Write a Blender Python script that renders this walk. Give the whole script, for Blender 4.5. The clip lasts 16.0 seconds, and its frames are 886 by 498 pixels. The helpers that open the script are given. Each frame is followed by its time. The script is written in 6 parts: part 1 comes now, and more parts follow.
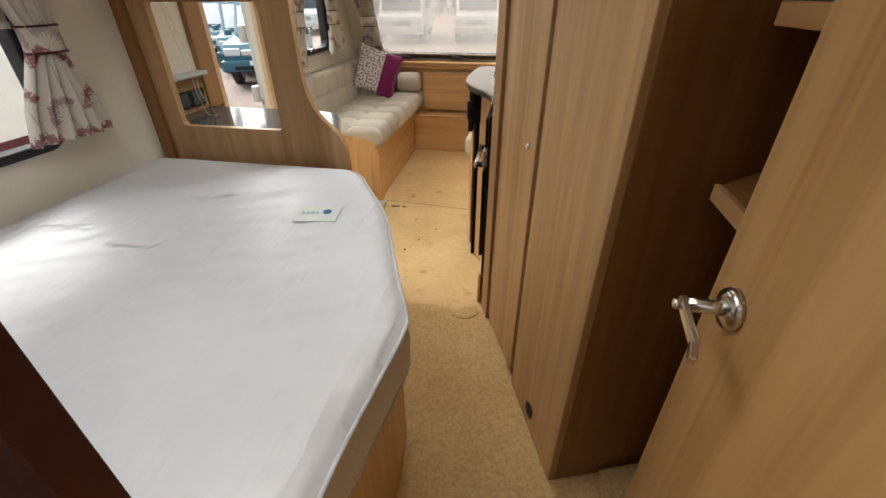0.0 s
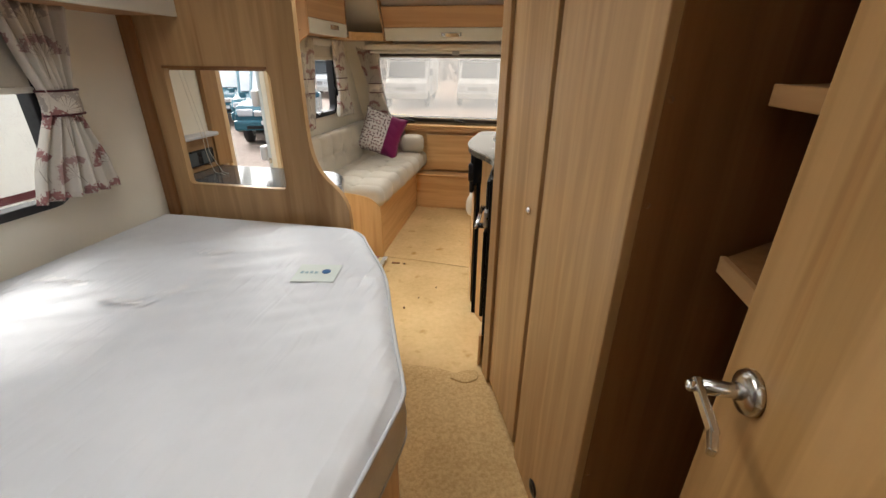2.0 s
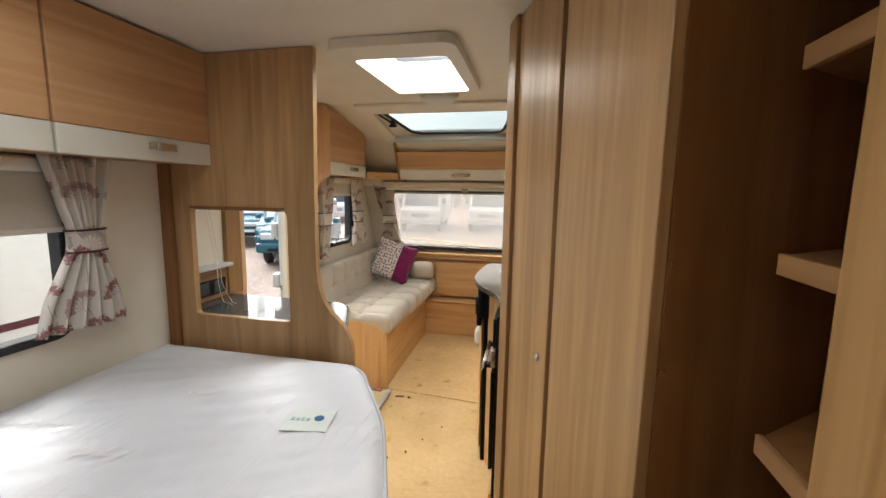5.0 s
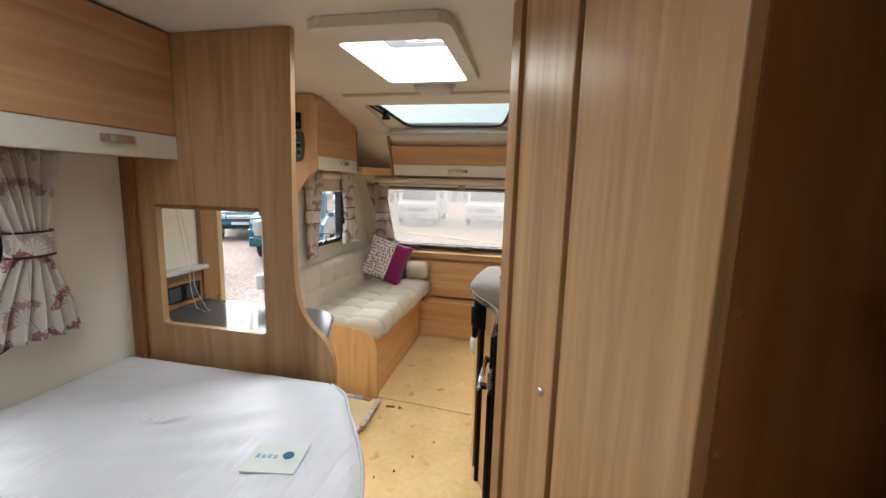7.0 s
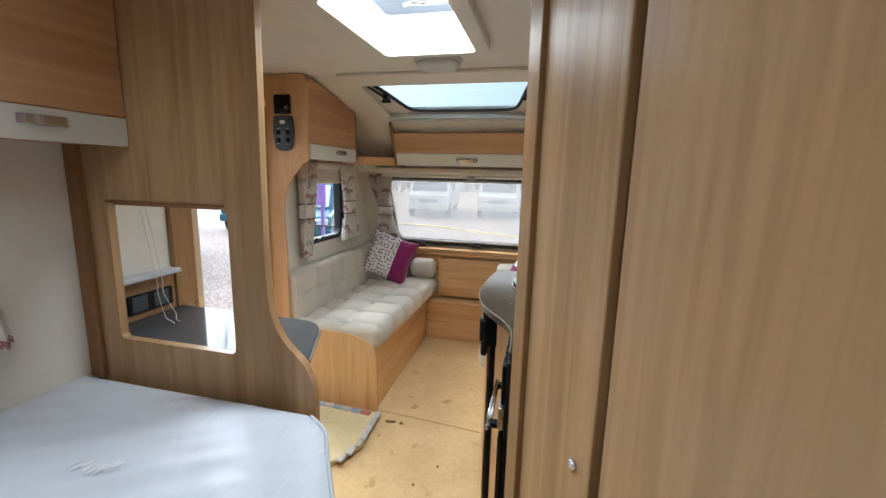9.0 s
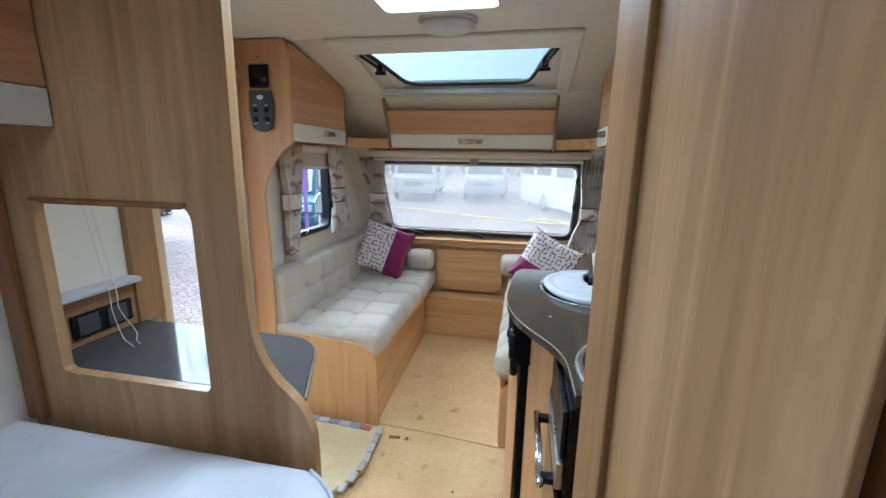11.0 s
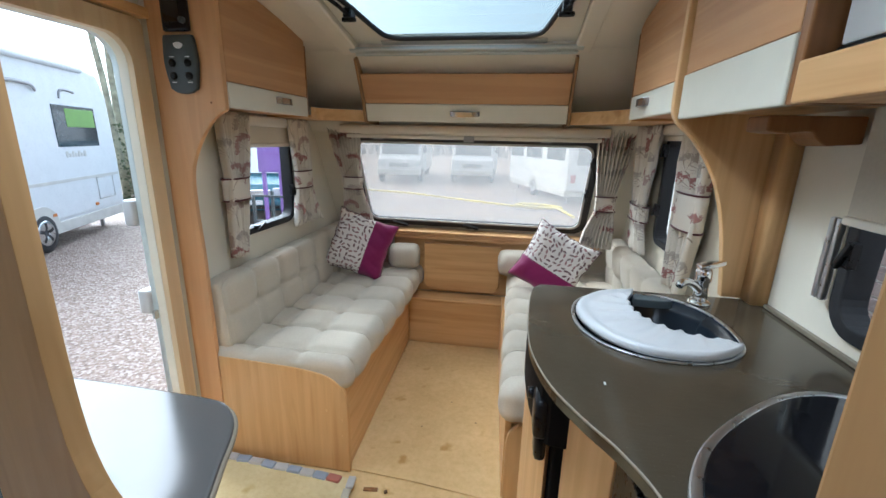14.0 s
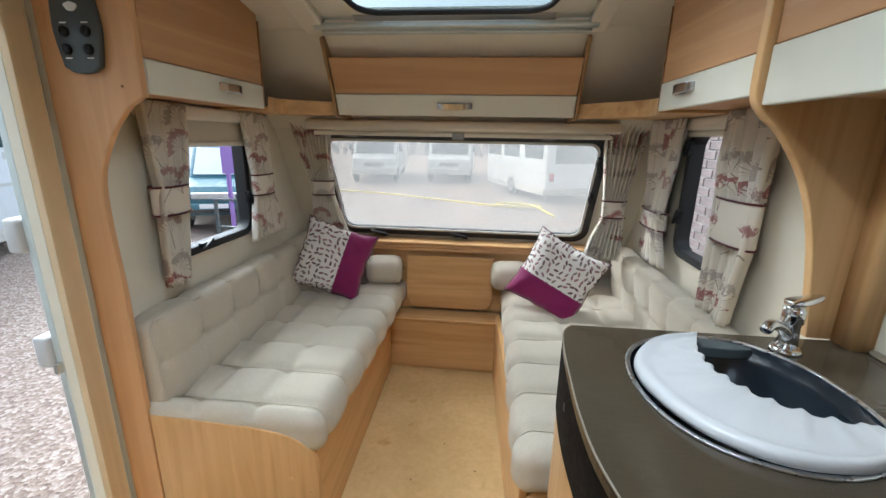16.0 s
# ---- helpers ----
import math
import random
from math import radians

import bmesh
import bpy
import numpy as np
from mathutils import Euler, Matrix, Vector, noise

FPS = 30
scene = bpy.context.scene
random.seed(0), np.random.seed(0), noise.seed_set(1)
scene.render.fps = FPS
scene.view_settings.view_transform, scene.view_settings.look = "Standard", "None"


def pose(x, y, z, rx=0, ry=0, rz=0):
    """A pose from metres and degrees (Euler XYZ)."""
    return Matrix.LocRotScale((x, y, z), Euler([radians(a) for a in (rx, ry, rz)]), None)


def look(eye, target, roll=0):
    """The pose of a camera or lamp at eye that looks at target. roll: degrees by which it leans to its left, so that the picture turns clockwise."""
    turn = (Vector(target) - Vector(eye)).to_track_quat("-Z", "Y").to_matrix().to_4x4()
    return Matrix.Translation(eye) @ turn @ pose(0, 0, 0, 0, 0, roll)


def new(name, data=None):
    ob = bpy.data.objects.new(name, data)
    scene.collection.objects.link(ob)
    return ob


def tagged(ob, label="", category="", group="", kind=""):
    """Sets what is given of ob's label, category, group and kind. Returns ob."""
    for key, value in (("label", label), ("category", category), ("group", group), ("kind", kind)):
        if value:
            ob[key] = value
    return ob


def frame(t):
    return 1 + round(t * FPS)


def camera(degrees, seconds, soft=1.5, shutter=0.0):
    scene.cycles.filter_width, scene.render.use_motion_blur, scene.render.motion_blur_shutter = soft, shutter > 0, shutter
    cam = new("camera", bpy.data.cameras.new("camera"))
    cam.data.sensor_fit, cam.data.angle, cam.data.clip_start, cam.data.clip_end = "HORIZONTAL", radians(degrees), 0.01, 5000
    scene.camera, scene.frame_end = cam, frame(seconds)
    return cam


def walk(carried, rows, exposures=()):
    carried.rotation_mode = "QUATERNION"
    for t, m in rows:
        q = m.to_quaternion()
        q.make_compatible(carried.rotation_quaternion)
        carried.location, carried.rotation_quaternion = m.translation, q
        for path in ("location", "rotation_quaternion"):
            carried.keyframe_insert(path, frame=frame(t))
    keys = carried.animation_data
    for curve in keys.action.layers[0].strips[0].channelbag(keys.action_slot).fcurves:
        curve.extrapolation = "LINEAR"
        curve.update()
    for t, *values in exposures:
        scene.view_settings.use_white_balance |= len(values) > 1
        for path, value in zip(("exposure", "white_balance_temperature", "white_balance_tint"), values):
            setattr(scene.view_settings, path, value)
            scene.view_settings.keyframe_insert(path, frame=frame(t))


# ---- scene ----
cam = camera(93.9, 16.0)
PATH = [
    (0, (0.504, 0.535, 1.337), (0.195, 2.209, 0.286), -0.2),
    (0.5, (0.506, 0.546, 1.333), (0.195, 2.228, 0.297), -0.2),
    (1, (0.504, 0.551, 1.336), (0.196, 2.253, 0.33), -0.0),
    (1.5, (0.503, 0.559, 1.341), (0.185, 2.302, 0.412), 0.3),
    (2, (0.499, 0.565, 1.351), (0.165, 2.358, 0.53), 0.6),
    (2.5, (0.498, 0.567, 1.368), (0.139, 2.415, 0.695), 0.9),
    (3, (0.497, 0.566, 1.381), (0.118, 2.452, 0.836), 1.0),
    (3.5, (0.506, 0.571, 1.394), (0.105, 2.481, 0.959), 1.0),
    (4, (0.508, 0.576, 1.401), (0.093, 2.503, 1.066), 0.9),
    (4.5, (0.507, 0.589, 1.406), (0.086, 2.524, 1.126), 0.8),
    (5, (0.511, 0.621, 1.409), (0.086, 2.556, 1.135), 0.9),
    (7.5, (0.481, 0.877, 1.439), (0.065, 2.808, 1.126), 1.8),
    (8, (0.474, 0.958, 1.437), (0.037, 2.883, 1.116), 1.8),
    (8.5, (0.473, 1.029, 1.443), (0.014, 2.946, 1.108), 1.7),
    (9, (0.459, 1.098, 1.439), (-0.006, 3.011, 1.09), 1.4),
    (11.5, (0.253, 1.442, 1.448), (-0.123, 3.354, 0.997), 0.8),
    (12, (0.267, 1.529, 1.442), (-0.114, 3.437, 0.976), 0.9),
    (12.5, (0.27, 1.602, 1.437), (-0.107, 3.507, 0.96), 1.1),
    (13, (0.258, 1.667, 1.437), (-0.11, 3.57, 0.943), 1.3),
    (13.5, (0.222, 1.755, 1.421), (-0.128, 3.659, 0.919), 1.2),
    (14, (0.162, 1.853, 1.423), (-0.154, 3.76, 0.908), 1.3),
    (14.5, (0.103, 1.947, 1.424), (-0.181, 3.855, 0.897), 1.2),
    (15, (0.077, 2.021, 1.422), (-0.182, 3.932, 0.893), 1.2),
    (15.5, (0.065, 2.096, 1.415), (-0.167, 4.011, 0.889), 1.1),
    (16, (0.051, 2.19, 1.413), (-0.153, 4.111, 0.895), 1.1),
]
walk(cam, [(t, look(eye, target, roll)) for t, eye, target, roll in PATH],
     [(0, 1.9, 6450, 8), (5, 2.1, 6350, 9), (7.5, 2.12, 5900, 8), (9, 2.07, 5400, 5), (11.5, 2.08, 4800, 3), (13.3, 1.98, 4800, 2), (14.3, 1.98, 5350, 3), (16, 1.93, 5450, 3)])

# ---------------------------------------------------------------- light
world = bpy.data.worlds.new("overcast")
scene.world = world
world.use_nodes = True
wn = world.node_tree.nodes
sky = wn.new("ShaderNodeTexSky")
sky.sky_type = "NISHITA"
sky.sun_disc = False
sky.sun_elevation, sky.sun_rotation = radians(43), radians(-55)
sky.air_density, sky.dust_density, sky.ozone_density = 1.0, 4.0, 1.0
pale = wn.new("ShaderNodeHueSaturation")
pale.inputs["Saturation"].default_value = 0.28
world.node_tree.links.new(sky.outputs[0], pale.inputs["Color"])
world.node_tree.links.new(pale.outputs[0], wn["Background"].inputs["Color"])
wn["Background"].inputs["Strength"].default_value = 0.15
sun = new("sun", bpy.data.lights.new("sun", "SUN"))
sun.data.energy, sun.data.angle, sun.data.color = 1.05, radians(100), (1.0, 0.96, 0.9)
sun.matrix_world = look((0, 0, 0), (0.6, -0.42, -0.68))



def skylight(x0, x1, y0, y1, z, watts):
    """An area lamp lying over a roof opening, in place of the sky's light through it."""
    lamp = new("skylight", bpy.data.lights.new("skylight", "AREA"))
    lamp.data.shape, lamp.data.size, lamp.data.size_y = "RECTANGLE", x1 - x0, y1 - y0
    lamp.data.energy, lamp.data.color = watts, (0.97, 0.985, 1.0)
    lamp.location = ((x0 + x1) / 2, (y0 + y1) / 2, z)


# next two: lamps over added, unseen rooflights, to brighten bed and washroom
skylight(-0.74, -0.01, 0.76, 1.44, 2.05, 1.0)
skylight(-0.19, 0.49, -0.44, 0.19, 2.05, 0.16)
skylight(-0.25, 0.13, 2.32, 2.90, 2.14, 5.2)

# ---------------------------------------------------------------- materials


def shader(name, rough=0.5, metal=0.0, spec=0.5):
    m = bpy.data.materials.new(name)
    m.use_nodes = True
    b = m.node_tree.nodes["Principled BSDF"]
    b.inputs["Roughness"].default_value = rough
    b.inputs["Metallic"].default_value = metal
    b.inputs["Specular IOR Level"].default_value = spec
    return m, m.node_tree, b


def node(nt, kind, **values):
    n = nt.nodes.new(kind)
    for key, value in values.items():
        n.inputs[key.replace("_", " ")].default_value = value
    return n


def coords(nt, scale=(1, 1, 1), turn=(0, 0, 0)):
    g = nt.nodes.new("ShaderNodeTexCoord")
    mp = nt.nodes.new("ShaderNodeMapping")
    mp.inputs["Scale"].default_value = scale
    mp.inputs["Rotation"].default_value = turn
    nt.links.new(g.outputs["Object"], mp.inputs["Vector"])
    return mp.outputs[0]


def ramp(nt, source, stops):
    r = nt.nodes.new("ShaderNodeValToRGB")
    while len(r.color_ramp.elements) < len(stops):
        r.color_ramp.elements.new(0.5)
    for e, (p, c) in zip(r.color_ramp.elements, stops):
        e.position, e.color = p, (*c, 1) if len(c) == 3 else c
    nt.links.new(source, r.inputs[0])
    return r.outputs[0]


def noisy(nt, vec, scale, detail=4.0, rough=0.55):
    n = node(nt, "ShaderNodeTexNoise", Scale=scale, Detail=detail, Roughness=rough)
    nt.links.new(vec, n.inputs["Vector"])
    return n.outputs["Fac"]


def mix(nt, a, b, fac, blend="MIX"):
    n = nt.nodes.new("ShaderNodeMix")
    n.data_type, n.blend_type = "RGBA", blend
    for s, v in ((n.inputs[0], fac), (n.inputs[6], a), (n.inputs[7], b)):
        if hasattr(v, "is_linked"):
            nt.links.new(v, s)
        else:
            s.default_value = v if isinstance(v, float) else (*v, 1)
    return n.outputs[2]


def bump(nt, bsdf, height, strength=0.2, distance=0.002):
    n = node(nt, "ShaderNodeBump", Strength=strength, Distance=distance)
    nt.links.new(height, n.inputs["Height"])
    nt.links.new(n.outputs[0], bsdf.inputs["Normal"])


def plain(name, colour, rough=0.5, metal=0.0, vary=0.08, grain=60.0, relief=0.05, spec=0.5):
    """A painted, moulded or metal surface with faint mottling and fine relief."""
    m, nt, b = shader(name, rough, metal, spec)
    v = coords(nt)
    n1, n2 = noisy(nt, v, 5.0), noisy(nt, v, grain)
    dark = tuple(c * (1 - vary * 2) for c in colour)
    c = ramp(nt, n1, [(0.3, dark), (0.7, colour)])
    nt.links.new(c, b.inputs["Base Color"])
    r = ramp(nt, n2, [(0.2, (max(rough - 0.08, 0),) * 3), (0.8, (min(rough + 0.08, 1),) * 3)])
    nt.links.new(r, b.inputs["Roughness"])
    if relief:
        bump(nt, b, n2, relief, 0.001)
    return m


def wood(name, along, light, dark, rough=0.33, streak=1.0):
    """Foil-faced board: broad staves of slightly different tone, long streaks and pores along one axis (0, 1, 2)."""
    m, nt, b = shader(name, rough)
    s = [1.0, 1.0, 1.0]
    s[along] = 0.03
    broad = coords(nt, [x * 10.5 for x in s])
    s[along] = 0.03
    fine = coords(nt, [x * 55.0 for x in s])
    s[along] = 0.09
    waves = coords(nt, [x * 22.0 for x in s])
    stave = noisy(nt, broad, 1.0, 1.0)
    line = noisy(nt, fine, 1.0, 5.0, 0.65)
    cathedral = node(nt, "ShaderNodeTexNoise", Scale=1.0, Detail=3.0, Roughness=0.5, Distortion=1.4)
    nt.links.new(waves, cathedral.inputs["Vector"])
    mid = tuple((x + y) / 2 for x, y in zip(light, dark))
    c = ramp(nt, stave, [(0.35, dark), (0.39, mid), (0.445, mid), (0.475, light), (0.525, light), (0.555, mid), (0.61, mid), (0.645, light)])
    c2 = ramp(nt, cathedral.outputs["Fac"], [(0.36, dark), (0.56, light)])
    c = mix(nt, c, c2, 0.3 * streak)
    tone = ramp(nt, line, [(0.3, (0.84, 0.81, 0.78)), (0.62, (1.03, 1.03, 1.03))])
    c = mix(nt, c, tone, 0.3 * streak, "MULTIPLY")
    s[along] = 0.05
    fleck = noisy(nt, coords(nt, [x * 17.0 for x in s], (0.03, 0.03, 0.03)), 1.0, 3.0, 0.5)
    c = mix(nt, c, ramp(nt, fleck, [(0.60, (1, 1, 1)), (0.70, (0.8, 0.7, 0.58))]), 0.75 * streak, "MULTIPLY")
    nt.links.new(c, b.inputs["Base Color"])
    r = ramp(nt, line, [(0.2, (rough + 0.14,) * 3), (0.8, (rough - 0.04,) * 3)])
    nt.links.new(r, b.inputs["Roughness"])
    bump(nt, b, line, 0.12, 0.0006)
    return m


def fabric(name, colour, rough=0.9, weave=900.0, vary=0.1):
    m, nt, b = shader(name, rough, 0.0, 0.2)
    v = coords(nt)
    n1, n2, n3 = noisy(nt, v, 4.0), noisy(nt, v, weave, 2.0), noisy(nt, v, 130.0)
    c = ramp(nt, n1, [(0.3, tuple(x * (1 - vary) for x in colour)), (0.7, colour)])
    t = ramp(nt, n3, [(0.3, (0.95, 0.945, 0.94)), (0.7, (1.02, 1.02, 1.02))])
    nt.links.new(mix(nt, c, t, 1.0, "MULTIPLY"), b.inputs["Base Color"])
    b.inputs["Sheen Weight"].default_value = 0.2
    bump(nt, b, n2, 0.25, 0.001)
    return m


LIGHT, DARK = (0.68, 0.43, 0.195), (0.55, 0.315, 0.12)
wood_z = wood("beech upright", 2, LIGHT, DARK)
wood_x = wood("beech across x", 0, LIGHT, DARK)
wood_y = wood("beech across y", 1, LIGHT, DARK)
oak_z = wood("oak upright", 2, (0.5, 0.312, 0.142), (0.34, 0.197, 0.077))
door_wood = wood("door beech", 2, (0.45, 0.262, 0.1), (0.32, 0.175, 0.056))
peach_y = wood("locker beech y", 1, (0.57, 0.325, 0.15), (0.46, 0.245, 0.105), 0.45, 0.6)
peach_x = wood("locker beech x", 0, (0.57, 0.325, 0.15), (0.46, 0.245, 0.105), 0.45, 0.6)
peach_z = wood("pillar beech", 2, (0.64, 0.37, 0.175), (0.55, 0.305, 0.135), 0.45, 0.5)
# brown for trims; also carries shade painted on the wardrobe end and alcove
brown_z = wood("walnut trim and shaded boards", 2, (0.275, 0.127, 0.042), (0.2, 0.088, 0.026))
cream_edge = wood("pale door lining", 2, (0.7, 0.55, 0.34), (0.62, 0.46, 0.27), 0.45, 0.4)
wall_mat = plain("cream wallboard", (0.8, 0.755, 0.63), 0.6, vary=0.03, grain=220.0, relief=0.12)
ceil_mat = plain("cream ceiling board", (0.8, 0.75, 0.64), 0.45, vary=0.03, grain=160.0, relief=0.08)
cream = plain("cream foil", (0.72, 0.7, 0.6), 0.35, vary=0.03)
cream_plastic = plain("cream plastic", (0.76, 0.72, 0.62), 0.4, vary=0.03)
white_plastic = plain("white plastic", (0.57, 0.58, 0.585), 0.38, vary=0.03)
grey_plastic = plain("grey plastic", (0.32, 0.32, 0.32), 0.4)
pale_grey = plain("pale grey plastic", (0.55, 0.54, 0.5), 0.4)
slate = plain("slate plastic", (0.06, 0.075, 0.08), 0.42)
black = plain("black plastic", (0.008, 0.008, 0.009), 0.3, spec=0.3)
matte_black = plain("matte black plastic", (0.007, 0.007, 0.008), 0.6, spec=0.08)
rubber = plain("black rubber", (0.018, 0.018, 0.02), 0.6)
black_glass = plain("black glass lid", (0.006, 0.006, 0.007), 0.06, vary=0.02, relief=0.0)
chrome = plain("chrome", (0.8, 0.8, 0.8), 0.12, 1.0, 0.03, relief=0.0)
nickel = plain("satin nickel", (0.62, 0.6, 0.56), 0.24, 1.0, 0.05)
steel = plain("brushed steel", (0.6, 0.61, 0.62), 0.3, 1.0, 0.05)
alu = plain("aluminium strip", (0.7, 0.76, 0.75), 0.4, 0.6, 0.05)
basin_mat = plain("dark enamel basin", (0.014, 0.019, 0.026), 0.2)
vinyl = plain("purple vinyl", (0.075, 0.022, 0.024), 0.6)
seat_fabric = fabric("stone upholstery", (0.59, 0.54, 0.44))
piping_mat = fabric("upholstery piping", (0.43, 0.4, 0.32))
magenta = fabric("magenta satin", (0.22, 0.012, 0.10), 0.55)
blind_mat = fabric("cream blind", (0.62, 0.58, 0.48), 0.8)
tie_mat = fabric("maroon braid", (0.09, 0.02, 0.025), 0.8)
label_mat = plain("woven label", (0.72, 0.78, 0.72), 0.6)
blue = plain("blue print", (0.02, 0.12, 0.3), 0.5)
pale_blue = plain("faded blue print", (0.35, 0.5, 0.52), 0.6)
white_print = plain("white print", (0.8, 0.8, 0.8), 0.5)


def worktop_material():
    """Smooth brown laminate: faint crosswise grain and fine specks under a glossy film."""
    m, nt, b = shader("brown laminate", 0.13, 0.0, 0.4)
    v = coords(nt)
    grain = noisy(nt, coords(nt, (0.12, 1, 1)), 240.0, 3.0)
    speck, cloud = noisy(nt, v, 420.0, 2.0), noisy(nt, v, 7.0)
    c = ramp(nt, grain, [(0.3, (0.05, 0.04, 0.026)), (0.7, (0.056, 0.045, 0.03))])
    t = ramp(nt, cloud, [(0.3, (0.88, 0.88, 0.88)), (0.7, (1.1, 1.1, 1.1))])
    c = mix(nt, c, t, 1.0, "MULTIPLY")
    d = ramp(nt, speck, [(0.68, (0, 0, 0)), (0.76, (1, 1, 1))])
    nt.links.new(mix(nt, c, (0.1, 0.085, 0.065), d), b.inputs["Base Color"])
    r = ramp(nt, cloud, [(0.3, (0.1, 0.1, 0.1)), (0.7, (0.17, 0.17, 0.17))])
    nt.links.new(r, b.inputs["Roughness"])
    return m


worktop_mat = worktop_material()
edge_mat = plain("laminate edging", (0.24, 0.2, 0.145), 0.35)


def carpet_material(name, light, dark, pile, stains):
    m, nt, b = shader(name, 0.95, 0.0, 0.1)
    v = coords(nt)
    loops, cloud, spot = noisy(nt, v, pile, 5.0, 0.7), noisy(nt, v, 3.0), noisy(nt, v, 9.0, 2.0)
    c = ramp(nt, loops, [(0.3, dark), (0.62, light)])
    t = ramp(nt, cloud, [(0.3, (0.86, 0.83, 0.78)), (0.65, (1.0, 1.0, 1.0))])
    c = mix(nt, c, t, 1.0, "MULTIPLY")
    if stains:
        s = ramp(nt, spot, [(0.64, (1, 1, 1)), (0.76, (0.72, 0.6, 0.42))])
        c = mix(nt, c, s, 1.0, "MULTIPLY")
    nt.links.new(c, b.inputs["Base Color"])
    bump(nt, b, loops, 0.7, 0.006)
    return m


carpet_mat = carpet_material("beige loop carpet", (0.66, 0.465, 0.225), (0.45, 0.29, 0.115), 75.0, False)
underlay_mat = carpet_material("worn yellow vinyl floor", (0.72, 0.52, 0.26), (0.64, 0.45, 0.205), 30.0, True)
mat_back = carpet_material("yellow mat backing", (0.66, 0.56, 0.32), (0.6, 0.49, 0.27), 40.0, True)


def mattress_material():
    """White quilted ticking under a thin clear film that lies in long creases."""
    m, nt, b = shader("white quilted ticking", 0.45)
    v = coords(nt)
    n1, n2 = noisy(nt, v, 3.0), noisy(nt, v, 500.0)
    long = noisy(nt, coords(nt, (19.0, 1.5, 1), (0, 0, radians(14))), 1.0, 2.0, 0.45)
    fine = noisy(nt, coords(nt, (42.0, 2.6, 1), (0, 0, radians(9))), 1.0, 2.0, 0.5)
    ridge = ramp(nt, long, [(0.40, (0, 0, 0)), (0.49, (1, 1, 1)), (0.52, (0.75, 0.75, 0.75)), (0.62, (0, 0, 0))])
    folds = mix(nt, ridge, fine, 0.3)
    patch = ramp(nt, noisy(nt, v, 1.7, 1.0), [(0.40, (0.06, 0.06, 0.06)), (0.58, (1, 1, 1))])
    folds = mix(nt, (0.4, 0.4, 0.4), folds, patch)
    nt.links.new(ramp(nt, n1, [(0.3, (0.63, 0.645, 0.66)), (0.7, (0.71, 0.725, 0.74))]), b.inputs["Base Color"])
    w = nt.nodes.new("ShaderNodeTexVoronoi")
    w.feature = "DISTANCE_TO_EDGE"
    w.inputs["Scale"].default_value = 4.6
    w.inputs["Randomness"].default_value = 0.25
    nt.links.new(coords(nt, (1, 1, 0.01), (0, 0, radians(45))), w.inputs["Vector"])
    quilt = ramp(nt, w.outputs["Distance"], [(0.0, (0, 0, 0)), (0.10, (1, 1, 1))])
    h = mix(nt, mix(nt, folds, n2, 0.04), quilt, 0.16)
    bump(nt, b, h, 0.3, 0.011)
    b.inputs["Coat Weight"].default_value = 0.05
    b.inputs["Coat Roughness"].default_value = 0.2
    return m


mattress_mat = mattress_material()
border_mat = fabric("mattress border", (0.72, 0.69, 0.64), 0.75)
# whiter than the ticking, so the motif's glints sit in its colour
glint_mark = plain("glossy ticking mark, painted glint", (0.93, 0.93, 0.93), 0.18)


def calc(nt, op, a, b=0.0, c=0.0):
    n = nt.nodes.new("ShaderNodeMath")
    n.operation = op
    for i, v in enumerate((a, b, c)):
        if hasattr(v, "is_linked"):
            nt.links.new(v, n.inputs[i])
        else:
            n.inputs[i].default_value = v
    return n.outputs[0]


